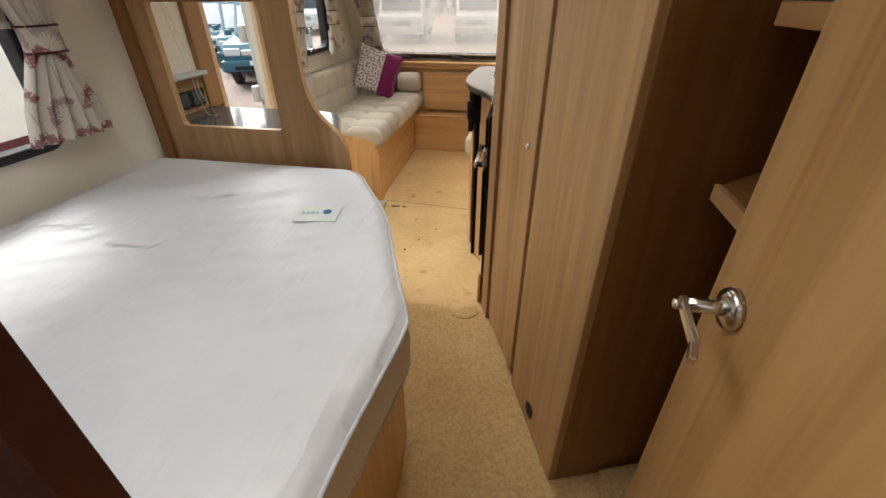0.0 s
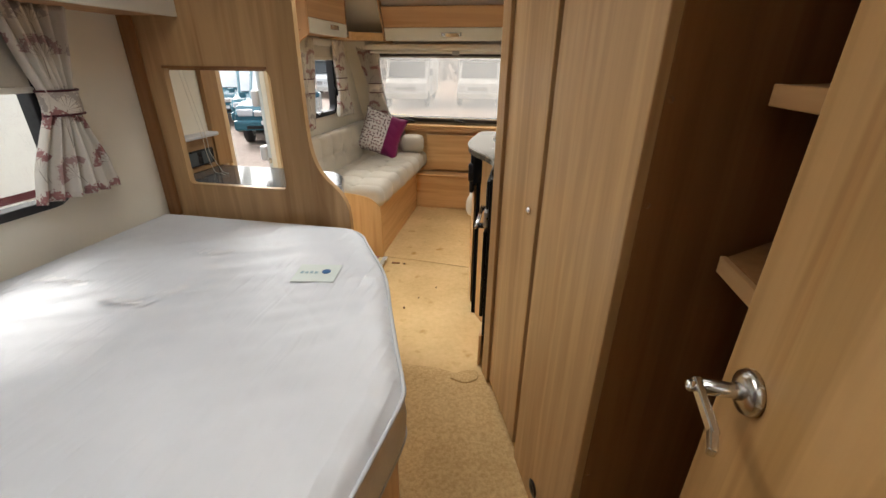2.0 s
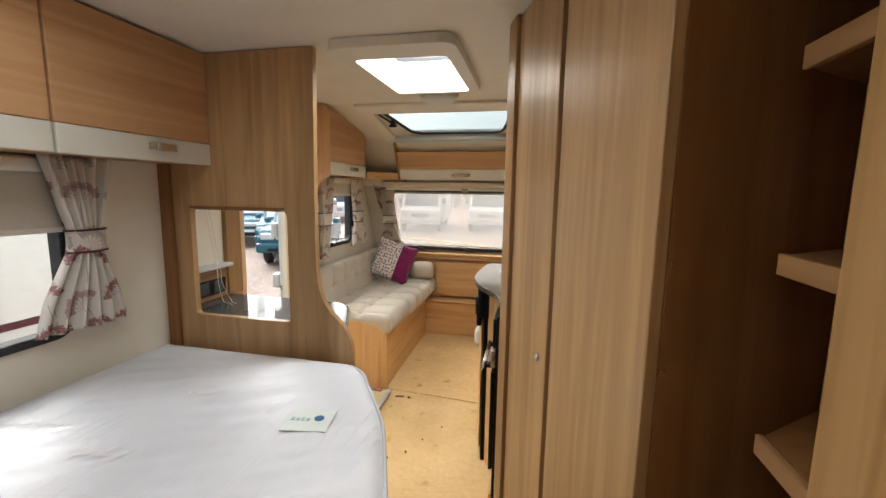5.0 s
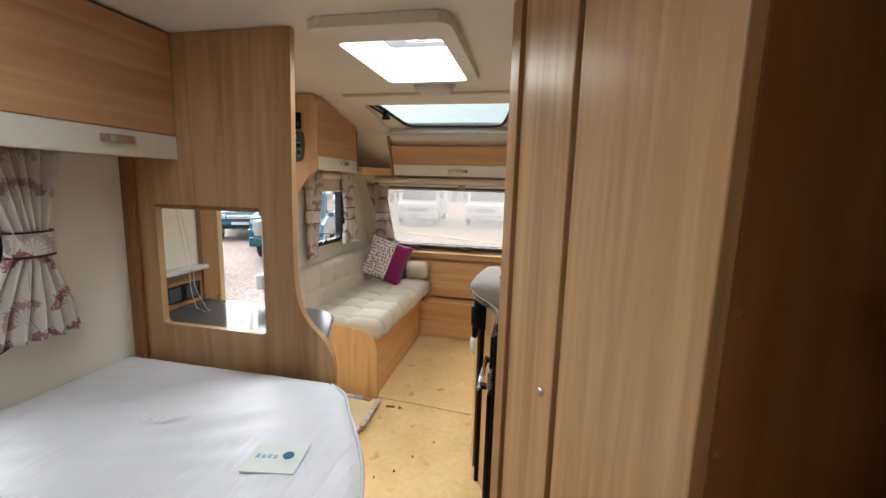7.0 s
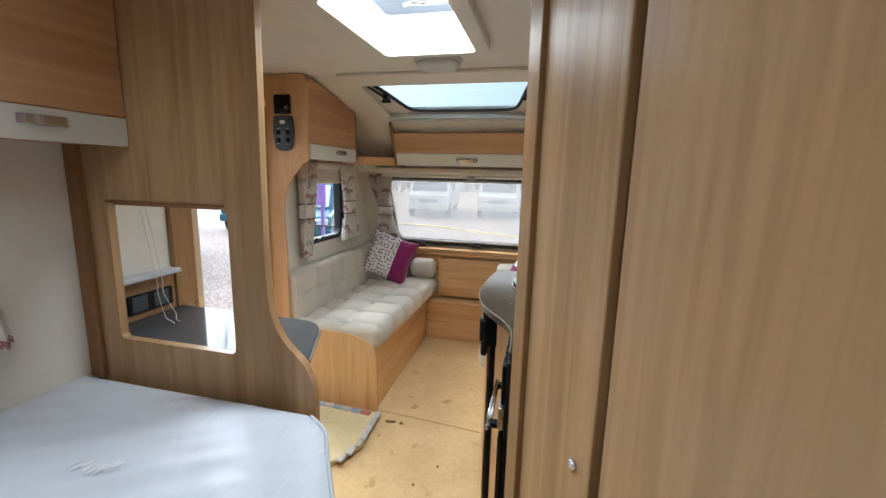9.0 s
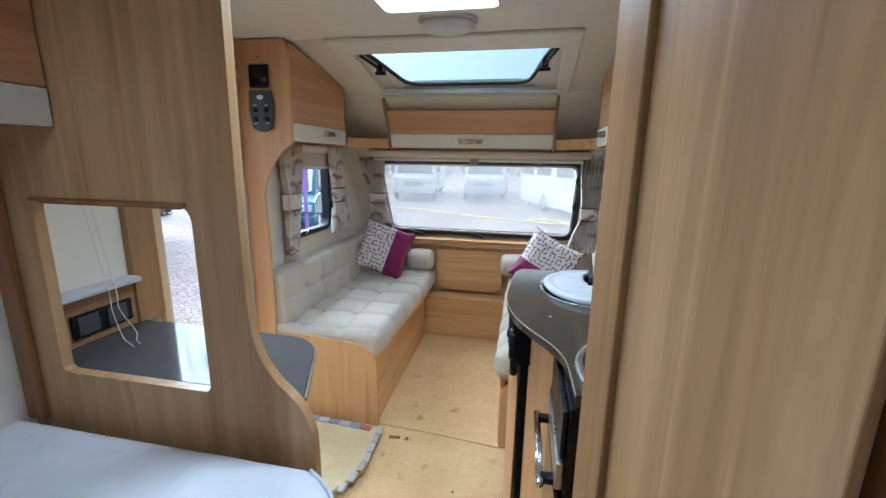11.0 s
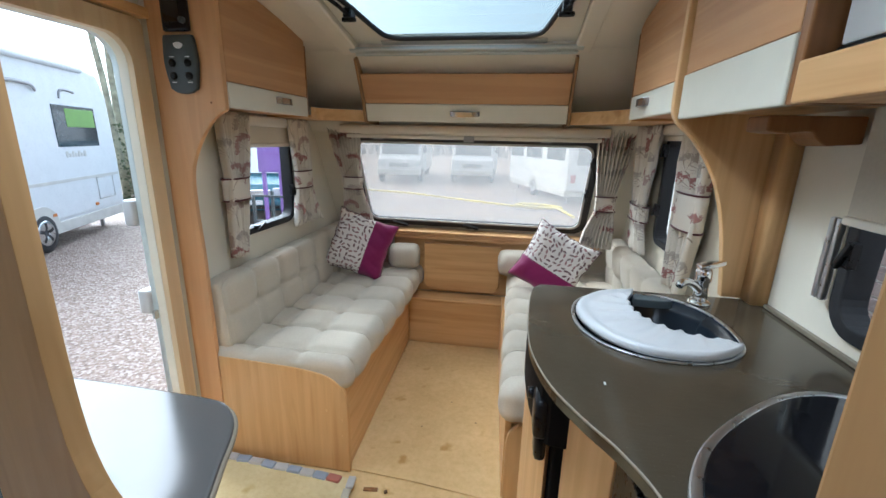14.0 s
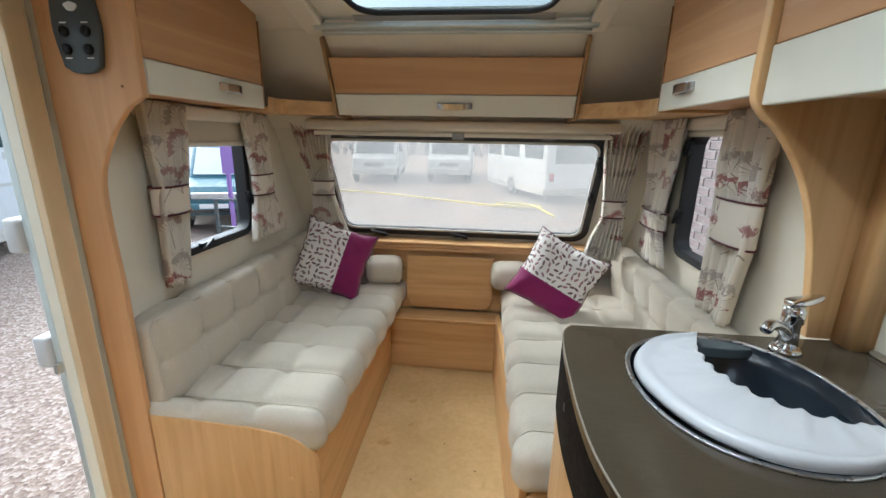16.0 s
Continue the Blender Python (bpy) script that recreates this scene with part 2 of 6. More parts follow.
def curtain_material():
    """Cream cotton printed with umbels: a crumbly maroon or grey crown over fanned stalks on one thin stem."""
    m, nt, b = shader("flower print curtain", 0.9, 0.0, 0.2)
    v = coords(nt)
    axes = nt.nodes.new("ShaderNodeSeparateXYZ")
    nt.links.new(v, axes.inputs[0])
    flat = nt.nodes.new("ShaderNodeCombineXYZ")
    nt.links.new(calc(nt, "ADD", axes.outputs[0], axes.outputs[1]), flat.inputs[0])
    nt.links.new(axes.outputs[2], flat.inputs[1])
    cells = nt.nodes.new("ShaderNodeTexVoronoi")
    cells.voronoi_dimensions = "2D"
    cells.inputs["Scale"].default_value = 7.5
    cells.inputs["Randomness"].default_value = 0.7
    nt.links.new(flat.outputs[0], cells.inputs["Vector"])
    off = nt.nodes.new("ShaderNodeVectorMath")
    off.operation = "SUBTRACT"
    nt.links.new(flat.outputs[0], off.inputs[0])
    nt.links.new(cells.outputs["Position"], off.inputs[1])
    tone = nt.nodes.new("ShaderNodeSeparateColor")
    nt.links.new(cells.outputs["Color"], tone.inputs[0])
    lean = nt.nodes.new("ShaderNodeVectorRotate")
    lean.rotation_type = "Z_AXIS"
    nt.links.new(off.outputs[0], lean.inputs["Vector"])
    nt.links.new(calc(nt, "MULTIPLY_ADD", tone.outputs[0], 1.6, -0.8), lean.inputs["Angle"])
    uv = nt.nodes.new("ShaderNodeSeparateXYZ")
    nt.links.new(lean.outputs[0], uv.inputs[0])
    x, z = uv.outputs[0], calc(nt, "ADD", uv.outputs[1], 0.022)
    r = calc(nt, "SQRT", calc(nt, "ADD", calc(nt, "MULTIPLY", x, x), calc(nt, "MULTIPLY", z, z)))
    ang = calc(nt, "ARCTAN2", x, z)
    wide = calc(nt, "ABSOLUTE", ang)
    crumb = calc(nt, "MULTIPLY_ADD", noisy(nt, v, 120.0, 3.0, 0.7), 0.075, -0.0375)
    rr = calc(nt, "ADD", r, crumb)
    crown = calc(nt, "MULTIPLY", calc(nt, "LESS_THAN", calc(nt, "ABSOLUTE", calc(nt, "SUBTRACT", rr, 0.056)), 0.0125), calc(nt, "LESS_THAN", wide, 1.35))
    spokes = calc(nt, "GREATER_THAN", calc(nt, "ABSOLUTE", calc(nt, "SUBTRACT", calc(nt, "FRACT", calc(nt, "MULTIPLY", ang, 2.4)), 0.5)), 0.42)
    fan = calc(nt, "MULTIPLY", calc(nt, "MULTIPLY", spokes, calc(nt, "LESS_THAN", r, 0.05)), calc(nt, "LESS_THAN", wide, 1.25))
    stem = calc(nt, "MULTIPLY", calc(nt, "LESS_THAN", calc(nt, "ABSOLUTE", x), 0.0018), calc(nt, "LESS_THAN", z, 0.0))
    c = mix(nt, (0.69, 0.65, 0.57), (0.36, 0.31, 0.25), calc(nt, "MAXIMUM", fan, stem))
    petal = ramp(nt, tone.outputs[1], [(0.3, (0.42, 0.38, 0.34)), (0.5, (0.42, 0.28, 0.26)), (0.75, (0.33, 0.16, 0.15))])
    c = mix(nt, c, petal, crown)
    nt.links.new(c, b.inputs["Base Color"])
    bump(nt, b, noisy(nt, v, 700.0), 0.15, 0.001)
    return m


curtain_mat = curtain_material()


def leaf_print():
    """White cotton scattered with small maroon and grey leaves."""
    m, nt, b = shader("leaf print cotton", 0.85, 0.0, 0.2)
    v = coords(nt)
    cells = nt.nodes.new("ShaderNodeTexVoronoi")
    cells.inputs["Scale"].default_value = 34.0
    cells.inputs["Randomness"].default_value = 0.55
    nt.links.new(v, cells.inputs["Vector"])
    sep = nt.nodes.new("ShaderNodeVectorMath")
    sep.operation = "SUBTRACT"
    scaled = nt.nodes.new("ShaderNodeVectorMath")
    scaled.operation = "SCALE"
    scaled.inputs["Scale"].default_value = 34.0
    nt.links.new(v, scaled.inputs[0])
    pos = nt.nodes.new("ShaderNodeVectorMath")
    pos.operation = "SCALE"
    pos.inputs["Scale"].default_value = 34.0
    nt.links.new(cells.outputs["Position"], pos.inputs[0])
    nt.links.new(v, sep.inputs[0])
    nt.links.new(cells.outputs["Position"], sep.inputs[1])
    rot = nt.nodes.new("ShaderNodeVectorRotate")
    rot.rotation_type = "Z_AXIS"
    nt.links.new(sep.outputs[0], rot.inputs["Vector"])
    ang = nt.nodes.new("ShaderNodeMath")
    ang.operation = "MULTIPLY"
    ang.inputs[1].default_value = 6.28
    cs = nt.nodes.new("ShaderNodeSeparateColor")
    nt.links.new(cells.outputs["Color"], cs.inputs[0])
    nt.links.new(cs.outputs[0], ang.inputs[0])
    nt.links.new(ang.outputs[0], rot.inputs["Angle"])
    sq = nt.nodes.new("ShaderNodeVectorMath")
    sq.operation = "MULTIPLY"
    sq.inputs[1].default_value = (57.0, 135.0, 0.0)
    nt.links.new(rot.outputs[0], sq.inputs[0])
    ln = nt.nodes.new("ShaderNodeVectorMath")
    ln.operation = "LENGTH"
    nt.links.new(sq.outputs[0], ln.inputs[0])
    mask = ramp(nt, ln.outputs["Value"], [(0.72, (1, 1, 1)), (0.8, (0, 0, 0))])
    hue = ramp(nt, cs.outputs[1], [(0.3, (0.15, 0.09, 0.1)), (0.6, (0.27, 0.22, 0.21)), (0.9, (0.32, 0.18, 0.19))])
    nt.links.new(mix(nt, (0.74, 0.71, 0.68), hue, mask), b.inputs["Base Color"])
    bump(nt, b, noisy(nt, v, 800.0), 0.2, 0.001)
    return m


leaf_mat = leaf_print()


def pane_material(name, milk, tint=(1, 1, 1), haze=(0.25, 0.238, 0.22)):
    """Acrylic glazing: clear with a surface sheen, or misted by condensation."""
    m = bpy.data.materials.new(name)
    m.use_nodes = True
    nt = m.node_tree
    nt.nodes.remove(nt.nodes["Principled BSDF"])
    clear = nt.nodes.new("ShaderNodeBsdfTransparent")
    clear.inputs["Color"].default_value = (*tint, 1)
    shine = nt.nodes.new("ShaderNodeBsdfGlossy")
    shine.inputs["Roughness"].default_value = 0.04
    facing = nt.nodes.new("ShaderNodeLayerWeight")
    facing.inputs["Blend"].default_value = 0.5
    gloss = ramp(nt, facing.outputs["Facing"], [(0.0, (0.02,) * 3), (0.7, (0.05,) * 3), (1.0, (0.45,) * 3)])
    m1 = nt.nodes.new("ShaderNodeMixShader")
    nt.links.new(gloss, m1.inputs[0])
    nt.links.new(clear.outputs[0], m1.inputs[1])
    nt.links.new(shine.outputs[0], m1.inputs[2])
    out = m1.outputs[0]
    if milk:
        mist = nt.nodes.new("ShaderNodeBsdfTranslucent")
        mist.inputs["Color"].default_value = (*haze, 1)
        fac = ramp(nt, noisy(nt, coords(nt), 2.2, 3.0), [(0.3, (milk * 0.8,) * 3), (0.7, (min(milk * 1.15, 1),) * 3)])
        m2 = nt.nodes.new("ShaderNodeMixShader")
        nt.links.new(fac, m2.inputs[0])
        nt.links.new(out, m2.inputs[1])
        nt.links.new(mist.outputs[0], m2.inputs[2])
        out = m2.outputs[0]
    nt.links.new(out, nt.nodes["Material Output"].inputs["Surface"])
    return m


clear_pane = pane_material("clear acrylic", 0.0)
tinted_pane = pane_material("tinted acrylic", 0.0, (0.50, 0.525, 0.515))
misted_pane = pane_material("misted acrylic", 0.40, (0.9, 0.84, 0.77), (0.24, 0.236, 0.228))
frosted_pane = pane_material("frosted dome", 0.97, (0.3, 0.3, 0.3), (0.07, 0.071, 0.072))
lamp_cover = plain("frosted lamp cover", (0.72, 0.72, 0.7), 0.35)


def gravel_material():
    m, nt, b = shader("wet brown gravel", 0.75)
    v = coords(nt)
    stones = nt.nodes.new("ShaderNodeTexVoronoi")
    stones.inputs["Scale"].default_value = 42.0
    nt.links.new(v, stones.inputs["Vector"])
    cs = nt.nodes.new("ShaderNodeSeparateColor")
    nt.links.new(stones.outputs["Color"], cs.inputs[0])
    c = ramp(nt, cs.outputs[0], [(0.1, (0.15, 0.1, 0.074)), (0.5, (0.235, 0.17, 0.132)), (0.9, (0.35, 0.29, 0.245))])
    t = ramp(nt, noisy(nt, v, 0.5), [(0.3, (0.8, 0.78, 0.78)), (0.7, (1.1, 1.1, 1.1))])
    nt.links.new(mix(nt, c, t, 1.0, "MULTIPLY"), b.inputs["Base Color"])
    bump(nt, b, stones.outputs["Distance"], 0.8, 0.02)
    return m


gravel_mat = gravel_material()
coach_white = plain("white coach paint", (0.65, 0.67, 0.68), 0.3, vary=0.03)
teal_paint = plain("teal car paint", (0.03, 0.12, 0.16), 0.25)
dark_glass = plain("dark vehicle glass", (0.03, 0.04, 0.045), 0.08, relief=0.0)
green_blind = plain("green blind", (0.2, 0.36, 0.08), 0.6)
lamp_red = plain("red lens", (0.4, 0.02, 0.02), 0.25)
amber = plain("amber lens", (0.55, 0.2, 0.05), 0.3)
lens_clear = plain("clear headlamp", (0.6, 0.63, 0.65), 0.15)
bark = plain("mossy bark", (0.4, 0.385, 0.27), 0.9, vary=0.25, grain=30.0, relief=0.6)
ivy_mat = plain("ivy leaves", (0.07, 0.1, 0.035), 0.6, vary=0.3)
yellow_hose = plain("yellow hose", (0.75, 0.6, 0.03), 0.45)
purple_paint = plain("purple board", (0.3, 0.17, 0.5), 0.5)
brick_mats = plain("weathered grey brick", (0.17, 0.13, 0.12), 0.9, vary=0.2, grain=40.0, relief=0.4)
mortar = plain("weathered mortar", (0.3, 0.29, 0.27), 0.95)
rag_mat = fabric("striped rag", (0.5, 0.48, 0.45), 0.95)
red_rag = fabric("red rag", (0.42, 0.15, 0.11), 0.95)
blue_rag = fabric("blue rag", (0.33, 0.37, 0.44), 0.95)
hedge_mat = plain("bare twig hedge", (0.24, 0.22, 0.19), 0.95, vary=0.3)

# ---------------------------------------------------------------- mesh helpers


def finish(name, bm, mat, smooth=False):
    me = bpy.data.meshes.new(name)
    bmesh.ops.recalc_face_normals(bm, faces=bm.faces[:])
    bm.to_mesh(me)
    bm.free()
    for one in (mat if isinstance(mat, (list, tuple)) else [mat]):
        me.materials.append(one)
    if smooth:
        me.polygons.foreach_set("use_smooth", [True] * len(me.polygons))
    return me


def part(name, bm, mat, parent, label="", smooth=False):
    ob = new(name, finish(name, bm, mat, smooth))
    ob.parent = parent
    if parent is not None:
        ob.matrix_parent_inverse = parent.matrix_basis.inverted()
    return tagged(ob, label)


def thing(name, at, label, category, group="", kind=""):
    ob = new(name)
    ob.empty_display_size = 0.05
    ob.location = at
    return tagged(ob, label, category, group, kind)


def solid(name, bm, mat, label, category, group="", kind="", smooth=False):
    return tagged(new(name, finish(name, bm, mat, smooth)), label, category, group, kind)


def soften(bm, width, seg=2):
    if width:
        bmesh.ops.bevel(bm, geom=bm.edges[:], offset=width, segments=seg, affect="EDGES", profile=0.5, clamp_overlap=True)
    return bm


def box(x0, x1, y0, y1, z0, z1, edge=0.003):
    bm = bmesh.new()
    bmesh.ops.create_cube(bm, size=1.0, matrix=Matrix.LocRotScale(((x0 + x1) / 2, (y0 + y1) / 2, (z0 + z1) / 2), None, (abs(x1 - x0), abs(y1 - y0), abs(z1 - z0))))
    return soften(bm, edge)


def moved(bm, m):
    bmesh.ops.transform(bm, matrix=m, verts=bm.verts[:])
    return bm


def joined(*bms):
    out = bms[0]
    for b in bms[1:]:
        me = bpy.data.meshes.new("join")
        b.to_mesh(me)
        b.free()
        out.from_mesh(me)
        bpy.data.meshes.remove(me)
    return out


def rrect(u0, u1, v0, v1, r, n=5):
    """A rectangle with round corners, as a loop of points; r may be one radius or four (low-low, high-low, high-high, low-high)."""
    rs = r if isinstance(r, (list, tuple)) else (r,) * 4
    pts = []
    for (cu, cv, a0), q in zip(((u0, v0, 180), (u1, v0, 270), (u1, v1, 0), (u0, v1, 90)), rs):
        su, sv = (1 if cu == u0 else -1), (1 if cv == v0 else -1)
        for i in range(n + 1):
            a = radians(a0 + 90 * i / n)
            pts.append((cu + su * q + q * math.cos(a), cv + sv * q + q * math.sin(a)))
    return pts


def spline(pts, n=6):
    """Catmull-Rom through open points."""
    out = []
    for i in range(len(pts) - 1):
        p0, p1, p2, p3 = pts[max(i - 1, 0)], pts[i], pts[i + 1], pts[min(i + 2, len(pts) - 1)]
        for k in range(n):
            t = k / n
            out.append(tuple(0.5 * (2 * b + (c - a) * t + (2 * a - 5 * b + 4 * c - d) * t * t + (3 * b - a - 3 * c + d) * t ** 3) for a, b, c, d in zip(p0, p1, p2, p3)))
    return out + [tuple(pts[-1])]


AXES = {"x": lambda u, v, w: (w, u, v), "y": lambda u, v, w: (u, w, v), "z": lambda u, v, w: (u, v, w)}


def plate(outer, axis, a, b, holes=(), edge=0.0):
    """A flat board of any outline from a to b along an axis, with holes right through it."""
    put = AXES[axis]
    bm = bmesh.new()
    loops = []
    for loop in (outer, *holes):
        clean = [p for i, p in enumerate(loop) if (Vector(p) - Vector(loop[i - 1])).length > 1e-5]
        vs = [bm.verts.new(put(u, v, a)) for u, v in clean]
        loops.append((vs, [bm.edges.new((vs[i], vs[(i + 1) % len(vs)])) for i in range(len(vs))]))
    if holes:
        bmesh.ops.triangle_fill(bm, use_beauty=True, use_dissolve=False, edges=[e for _, es in loops for e in es])
    else:
        bm.faces.new(loops[0][0])
    front = bm.faces[:]
    dup = bmesh.ops.duplicate(bm, geom=front)
    new_verts = [g for g in dup["geom"] if isinstance(g, bmesh.types.BMVert)]
    shift = Vector(put(0, 0, b - a))
    twin = dup["vert_map"]
    for v in new_verts:
        v.co += shift
    for vs, _ in loops:
        for i in range(len(vs)):
            p, q = vs[i], vs[(i + 1) % len(vs)]
            bm.faces.new((p, q, twin[q], twin[p]))
    bmesh.ops.recalc_face_normals(bm, faces=bm.faces[:])
    if edge:
        sharp = [e for e in bm.edges if len(e.link_faces) == 2 and e.calc_face_angle(0) > 0.9]
        bmesh.ops.bevel(bm, geom=sharp, offset=edge, segments=2, affect="EDGES", profile=0.5, clamp_overlap=True)
    return bm


def tube(path, r, n=8, closed=False):
    bm = bmesh.new()
    rings = []
    pts = [Vector(p) for p in path]
    for i, p in enumerate(pts):
        a, b = (pts[i - 1], pts[(i + 1) % len(pts)]) if closed else (pts[max(i - 1, 0)], pts[min(i + 1, len(pts) - 1)])
        q = (b - a).to_track_quat("Z", "Y")
        rr = r[i] if isinstance(r, (list, tuple)) else r
        rings.append([bm.verts.new(p + q @ Vector((rr * math.cos(2 * math.pi * k / n), rr * math.sin(2 * math.pi * k / n), 0))) for k in range(n)])
    for i in range(len(rings) - (0 if closed else 1)):
        s, t = rings[i], rings[(i + 1) % len(rings)]
        for k in range(n):
            bm.faces.new((s[k], s[(k + 1) % n], t[(k + 1) % n], t[k]))
    if not closed:
        bm.faces.new(rings[0][::-1])
        bm.faces.new(rings[-1])
    return bm


def lathe(profile, n=24):
    """Turn (radius, height) points round z."""
    bm = bmesh.new()
    rings = [[bm.verts.new((r * math.cos(2 * math.pi * k / n), r * math.sin(2 * math.pi * k / n), z)) for k in range(n)] for r, z in profile]
    for s, t in zip(rings, rings[1:]):
        for k in range(n):
            bm.faces.new((s[k], s[(k + 1) % n], t[(k + 1) % n], t[k]))
    bm.faces.new(rings[0][::-1])
    bm.faces.new(rings[-1])
    return bm


def soft_box(size, r, step, swell):
    """A stuffed block about the origin: round edges, and swell(p, n) metres pushed out along the way n."""
    h = Vector(size) / 2
    bm = bmesh.new()
    grid = {}

    def vert(p):
        key = tuple(round(c * 1e4) for c in p)
        if key not in grid:
            q = Vector([min(max(c, -k + r), k - r) for c, k in zip(p, h)])
            d = p - q
            d = d.normalized() if d.length > 1e-9 else Vector((0, 0, 1))
            s = q + d * r
            grid[key] = bm.verts.new(s + d * swell(s, d))
        return grid[key]

    for ax in range(3):
        u, v = [i for i in range(3) if i != ax]
        nu, nv = max(2, round(size[u] / step)), max(2, round(size[v] / step))
        for sgn in (-1, 1):
            for i in range(nu):
                for j in range(nv):
                    quad = []
                    for di, dj in ((0, 0), (1, 0), (1, 1), (0, 1)):
                        p = Vector((0, 0, 0))
                        p[ax] = sgn * h[ax]
                        p[u] = -h[u] + size[u] * (i + di) / nu
                        p[v] = -h[v] + size[v] * (j + dj) / nv
                        quad.append(vert(p))
                    if len(set(quad)) == 4:
                        try:
                            bm.faces.new(quad)
                        except ValueError:
                            pass
    return bm


def groove(x, pitch, width=0.012):
    """0 on a seam that comes every pitch, 1 between seams."""
    d = abs((x / pitch + 0.5) % 1.0 - 0.5) * pitch
    return 1 - math.exp(-((d / width) ** 2))


def hollow(x, pitch):
    return abs(math.sin(math.pi * x / pitch)) ** 0.45


# ---------------------------------------------------------------- the caravan shell
LX, LX2, RX, RX2 = -1.175, -1.115, 0.905, 1.03
TOP = 1.985
door_hole = rrect(2.735, 3.185, 0.02, 1.735, (0.01, 0.01, 0.09, 0.09))
bed_hole = rrect(0.76, 1.79, 0.865, 1.42, 0.06)
solid("wall_left_rear", plate([(-0.6, 0), (3.27, 0), (3.27, 2.05), (-0.6, 2.05)], "x", LX, LX - 0.035, [bed_hole, door_hole]), wall_mat,
      "cream textured wallboard beside the bed and entrance door", "wall", kind="structure")
lounge_hole = rrect(3.58, 4.085, 0.955, 1.46, 0.06)
solid("wall_left_front", plate([(3.27, 0), (4.8, 0), (4.8, 2.05), (3.27, 2.05)], "x", LX2, LX2 - 0.04, [lounge_hole]), wall_mat,
      "cream wallboard beside the long seat", "wall", kind="structure")
right_hole = rrect(3.62, 4.10, 0.94, 1.46, 0.06)
kitchen_hole = rrect(2.32, 2.865, 1.03, 1.50, 0.06)
solid("wall_right_front", plate([(2.16, 0), (4.8, 0), (4.8, 2.05), (2.16, 2.05)], "x", RX, RX + 0.04, [right_hole, kitchen_hole]), wall_mat,
      "pale cream wallboard behind the kitchen and seat", "wall", kind="structure")
solid("wall_left_return", box(LX - 0.035, LX2 - 0.0405, 3.2705, 3.31, 0, 2.05, 0), wall_mat, "plain return of the side wall", "wall", kind="structure")
solid("wall_right_return", box(RX + 0.042, RX2 + 0.035, 2.162, 2.19, 0, 2.05, 0), wall_mat, "plain return of the side wall", "wall", kind="structure")
solid("wall_right_rear", box(RX2, RX2 + 0.035, -0.6, 2.16, 0, 2.05, 0), oak_z, "wood-lined wall beside the shelves", "wall", kind="structure")
solid("wall_rear", box(LX - 0.03, RX2 + 0.03, -0.64, -0.6, 0, 2.05, 0), wall_mat, "plain cream washroom wall", "wall", kind="structure")

# bulkhead between bed and washroom, with its doorway
solid("bulkhead_left", box(LX, 0.205, 0.64, 0.675, 0, TOP, 0.002), vinyl, "dark purple-brown washroom bulkhead beside the bed", "wall", kind="structure")
solid("bulkhead_right", box(0.865, RX2, 0.36, 0.395, 0, TOP, 0.002), oak_z, "wood bulkhead beside the washroom door", "wall", kind="structure")

# front wall leans back: window hole in a board built flat and then tilted
FB, FT = Vector((0, 4.745, 0.80)), Vector((0, 4.40, 1.47))
LEAN = math.atan2(FB.y - FT.y, FT.z - FB.z)
FRONT = pose(0, FB.y, FB.z) @ pose(0, 0, 0, math.degrees(LEAN), 0, 0)
fw_hole = rrect(-0.865, 0.635, 0.045, 0.70, 0.075)
solid("wall_front", moved(plate([(-1.2, -0.02), (1.05, -0.02), (1.05, 0.93), (-1.2, 0.93)], "y", 0.0, 0.035, [fw_hole]), FRONT), wall_mat,
      "cream front wall leaning back round the big window", "wall", kind="structure")
solid("wall_front_lower", box(-1.2, 1.05, 4.745, 4.79, 0, 0.79, 0), wall_mat, "cream lower front wall", "wall", kind="structure")

roof_hole = rrect(-0.255, 0.14, 2.315, 2.91, 0.03)
# the two rear holes belong to the added, unseen rooflights
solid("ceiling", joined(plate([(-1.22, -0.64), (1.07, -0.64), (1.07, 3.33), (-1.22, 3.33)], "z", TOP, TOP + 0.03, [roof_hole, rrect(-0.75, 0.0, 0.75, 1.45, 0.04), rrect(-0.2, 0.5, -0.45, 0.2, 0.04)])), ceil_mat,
      "cream caravan ceiling board", "ceiling", kind="structure")
S0, S1 = Vector((0, 3.33, TOP)), Vector((0, 3.99, 1.835))
SLOPE = pose(0, S0.y, S0.z) @ pose(0, 0, 0, math.degrees(math.atan2(S1.z - S0.z, S1.y - S0.y)), 0, 0)
SLEN = (S1 - S0).length
sun_hole = [(-0.63, 0.12), (0.40, 0.12), (0.40, SLEN - 0.04), (-0.63, SLEN - 0.04)]
solid("ceiling_slope", moved(plate([(-1.22, 0), (1.07, 0), (1.07, SLEN), (-1.22, SLEN)], "z", 0, 0.03, [sun_hole]), SLOPE), ceil_mat,
      "cream sloping ceiling round the sunroof", "ceiling", kind="structure")


def nose():
    """The ceiling's curve from the sunroof down to the front wall."""
    prof = spline([(3.99, 1.835), (4.05, 1.79), (4.11, 1.73), (4.21, 1.635), (4.32, 1.535), (4.40, 1.45)], 5)
    back = [(y + 0.03, z + 0.03) for y, z in reversed(prof)]
    return plate(prof + back, "x", -1.22, 1.07)


solid("ceiling_nose", nose(), ceil_mat, "cream curved ceiling above the front lockers", "ceiling", kind="structure")

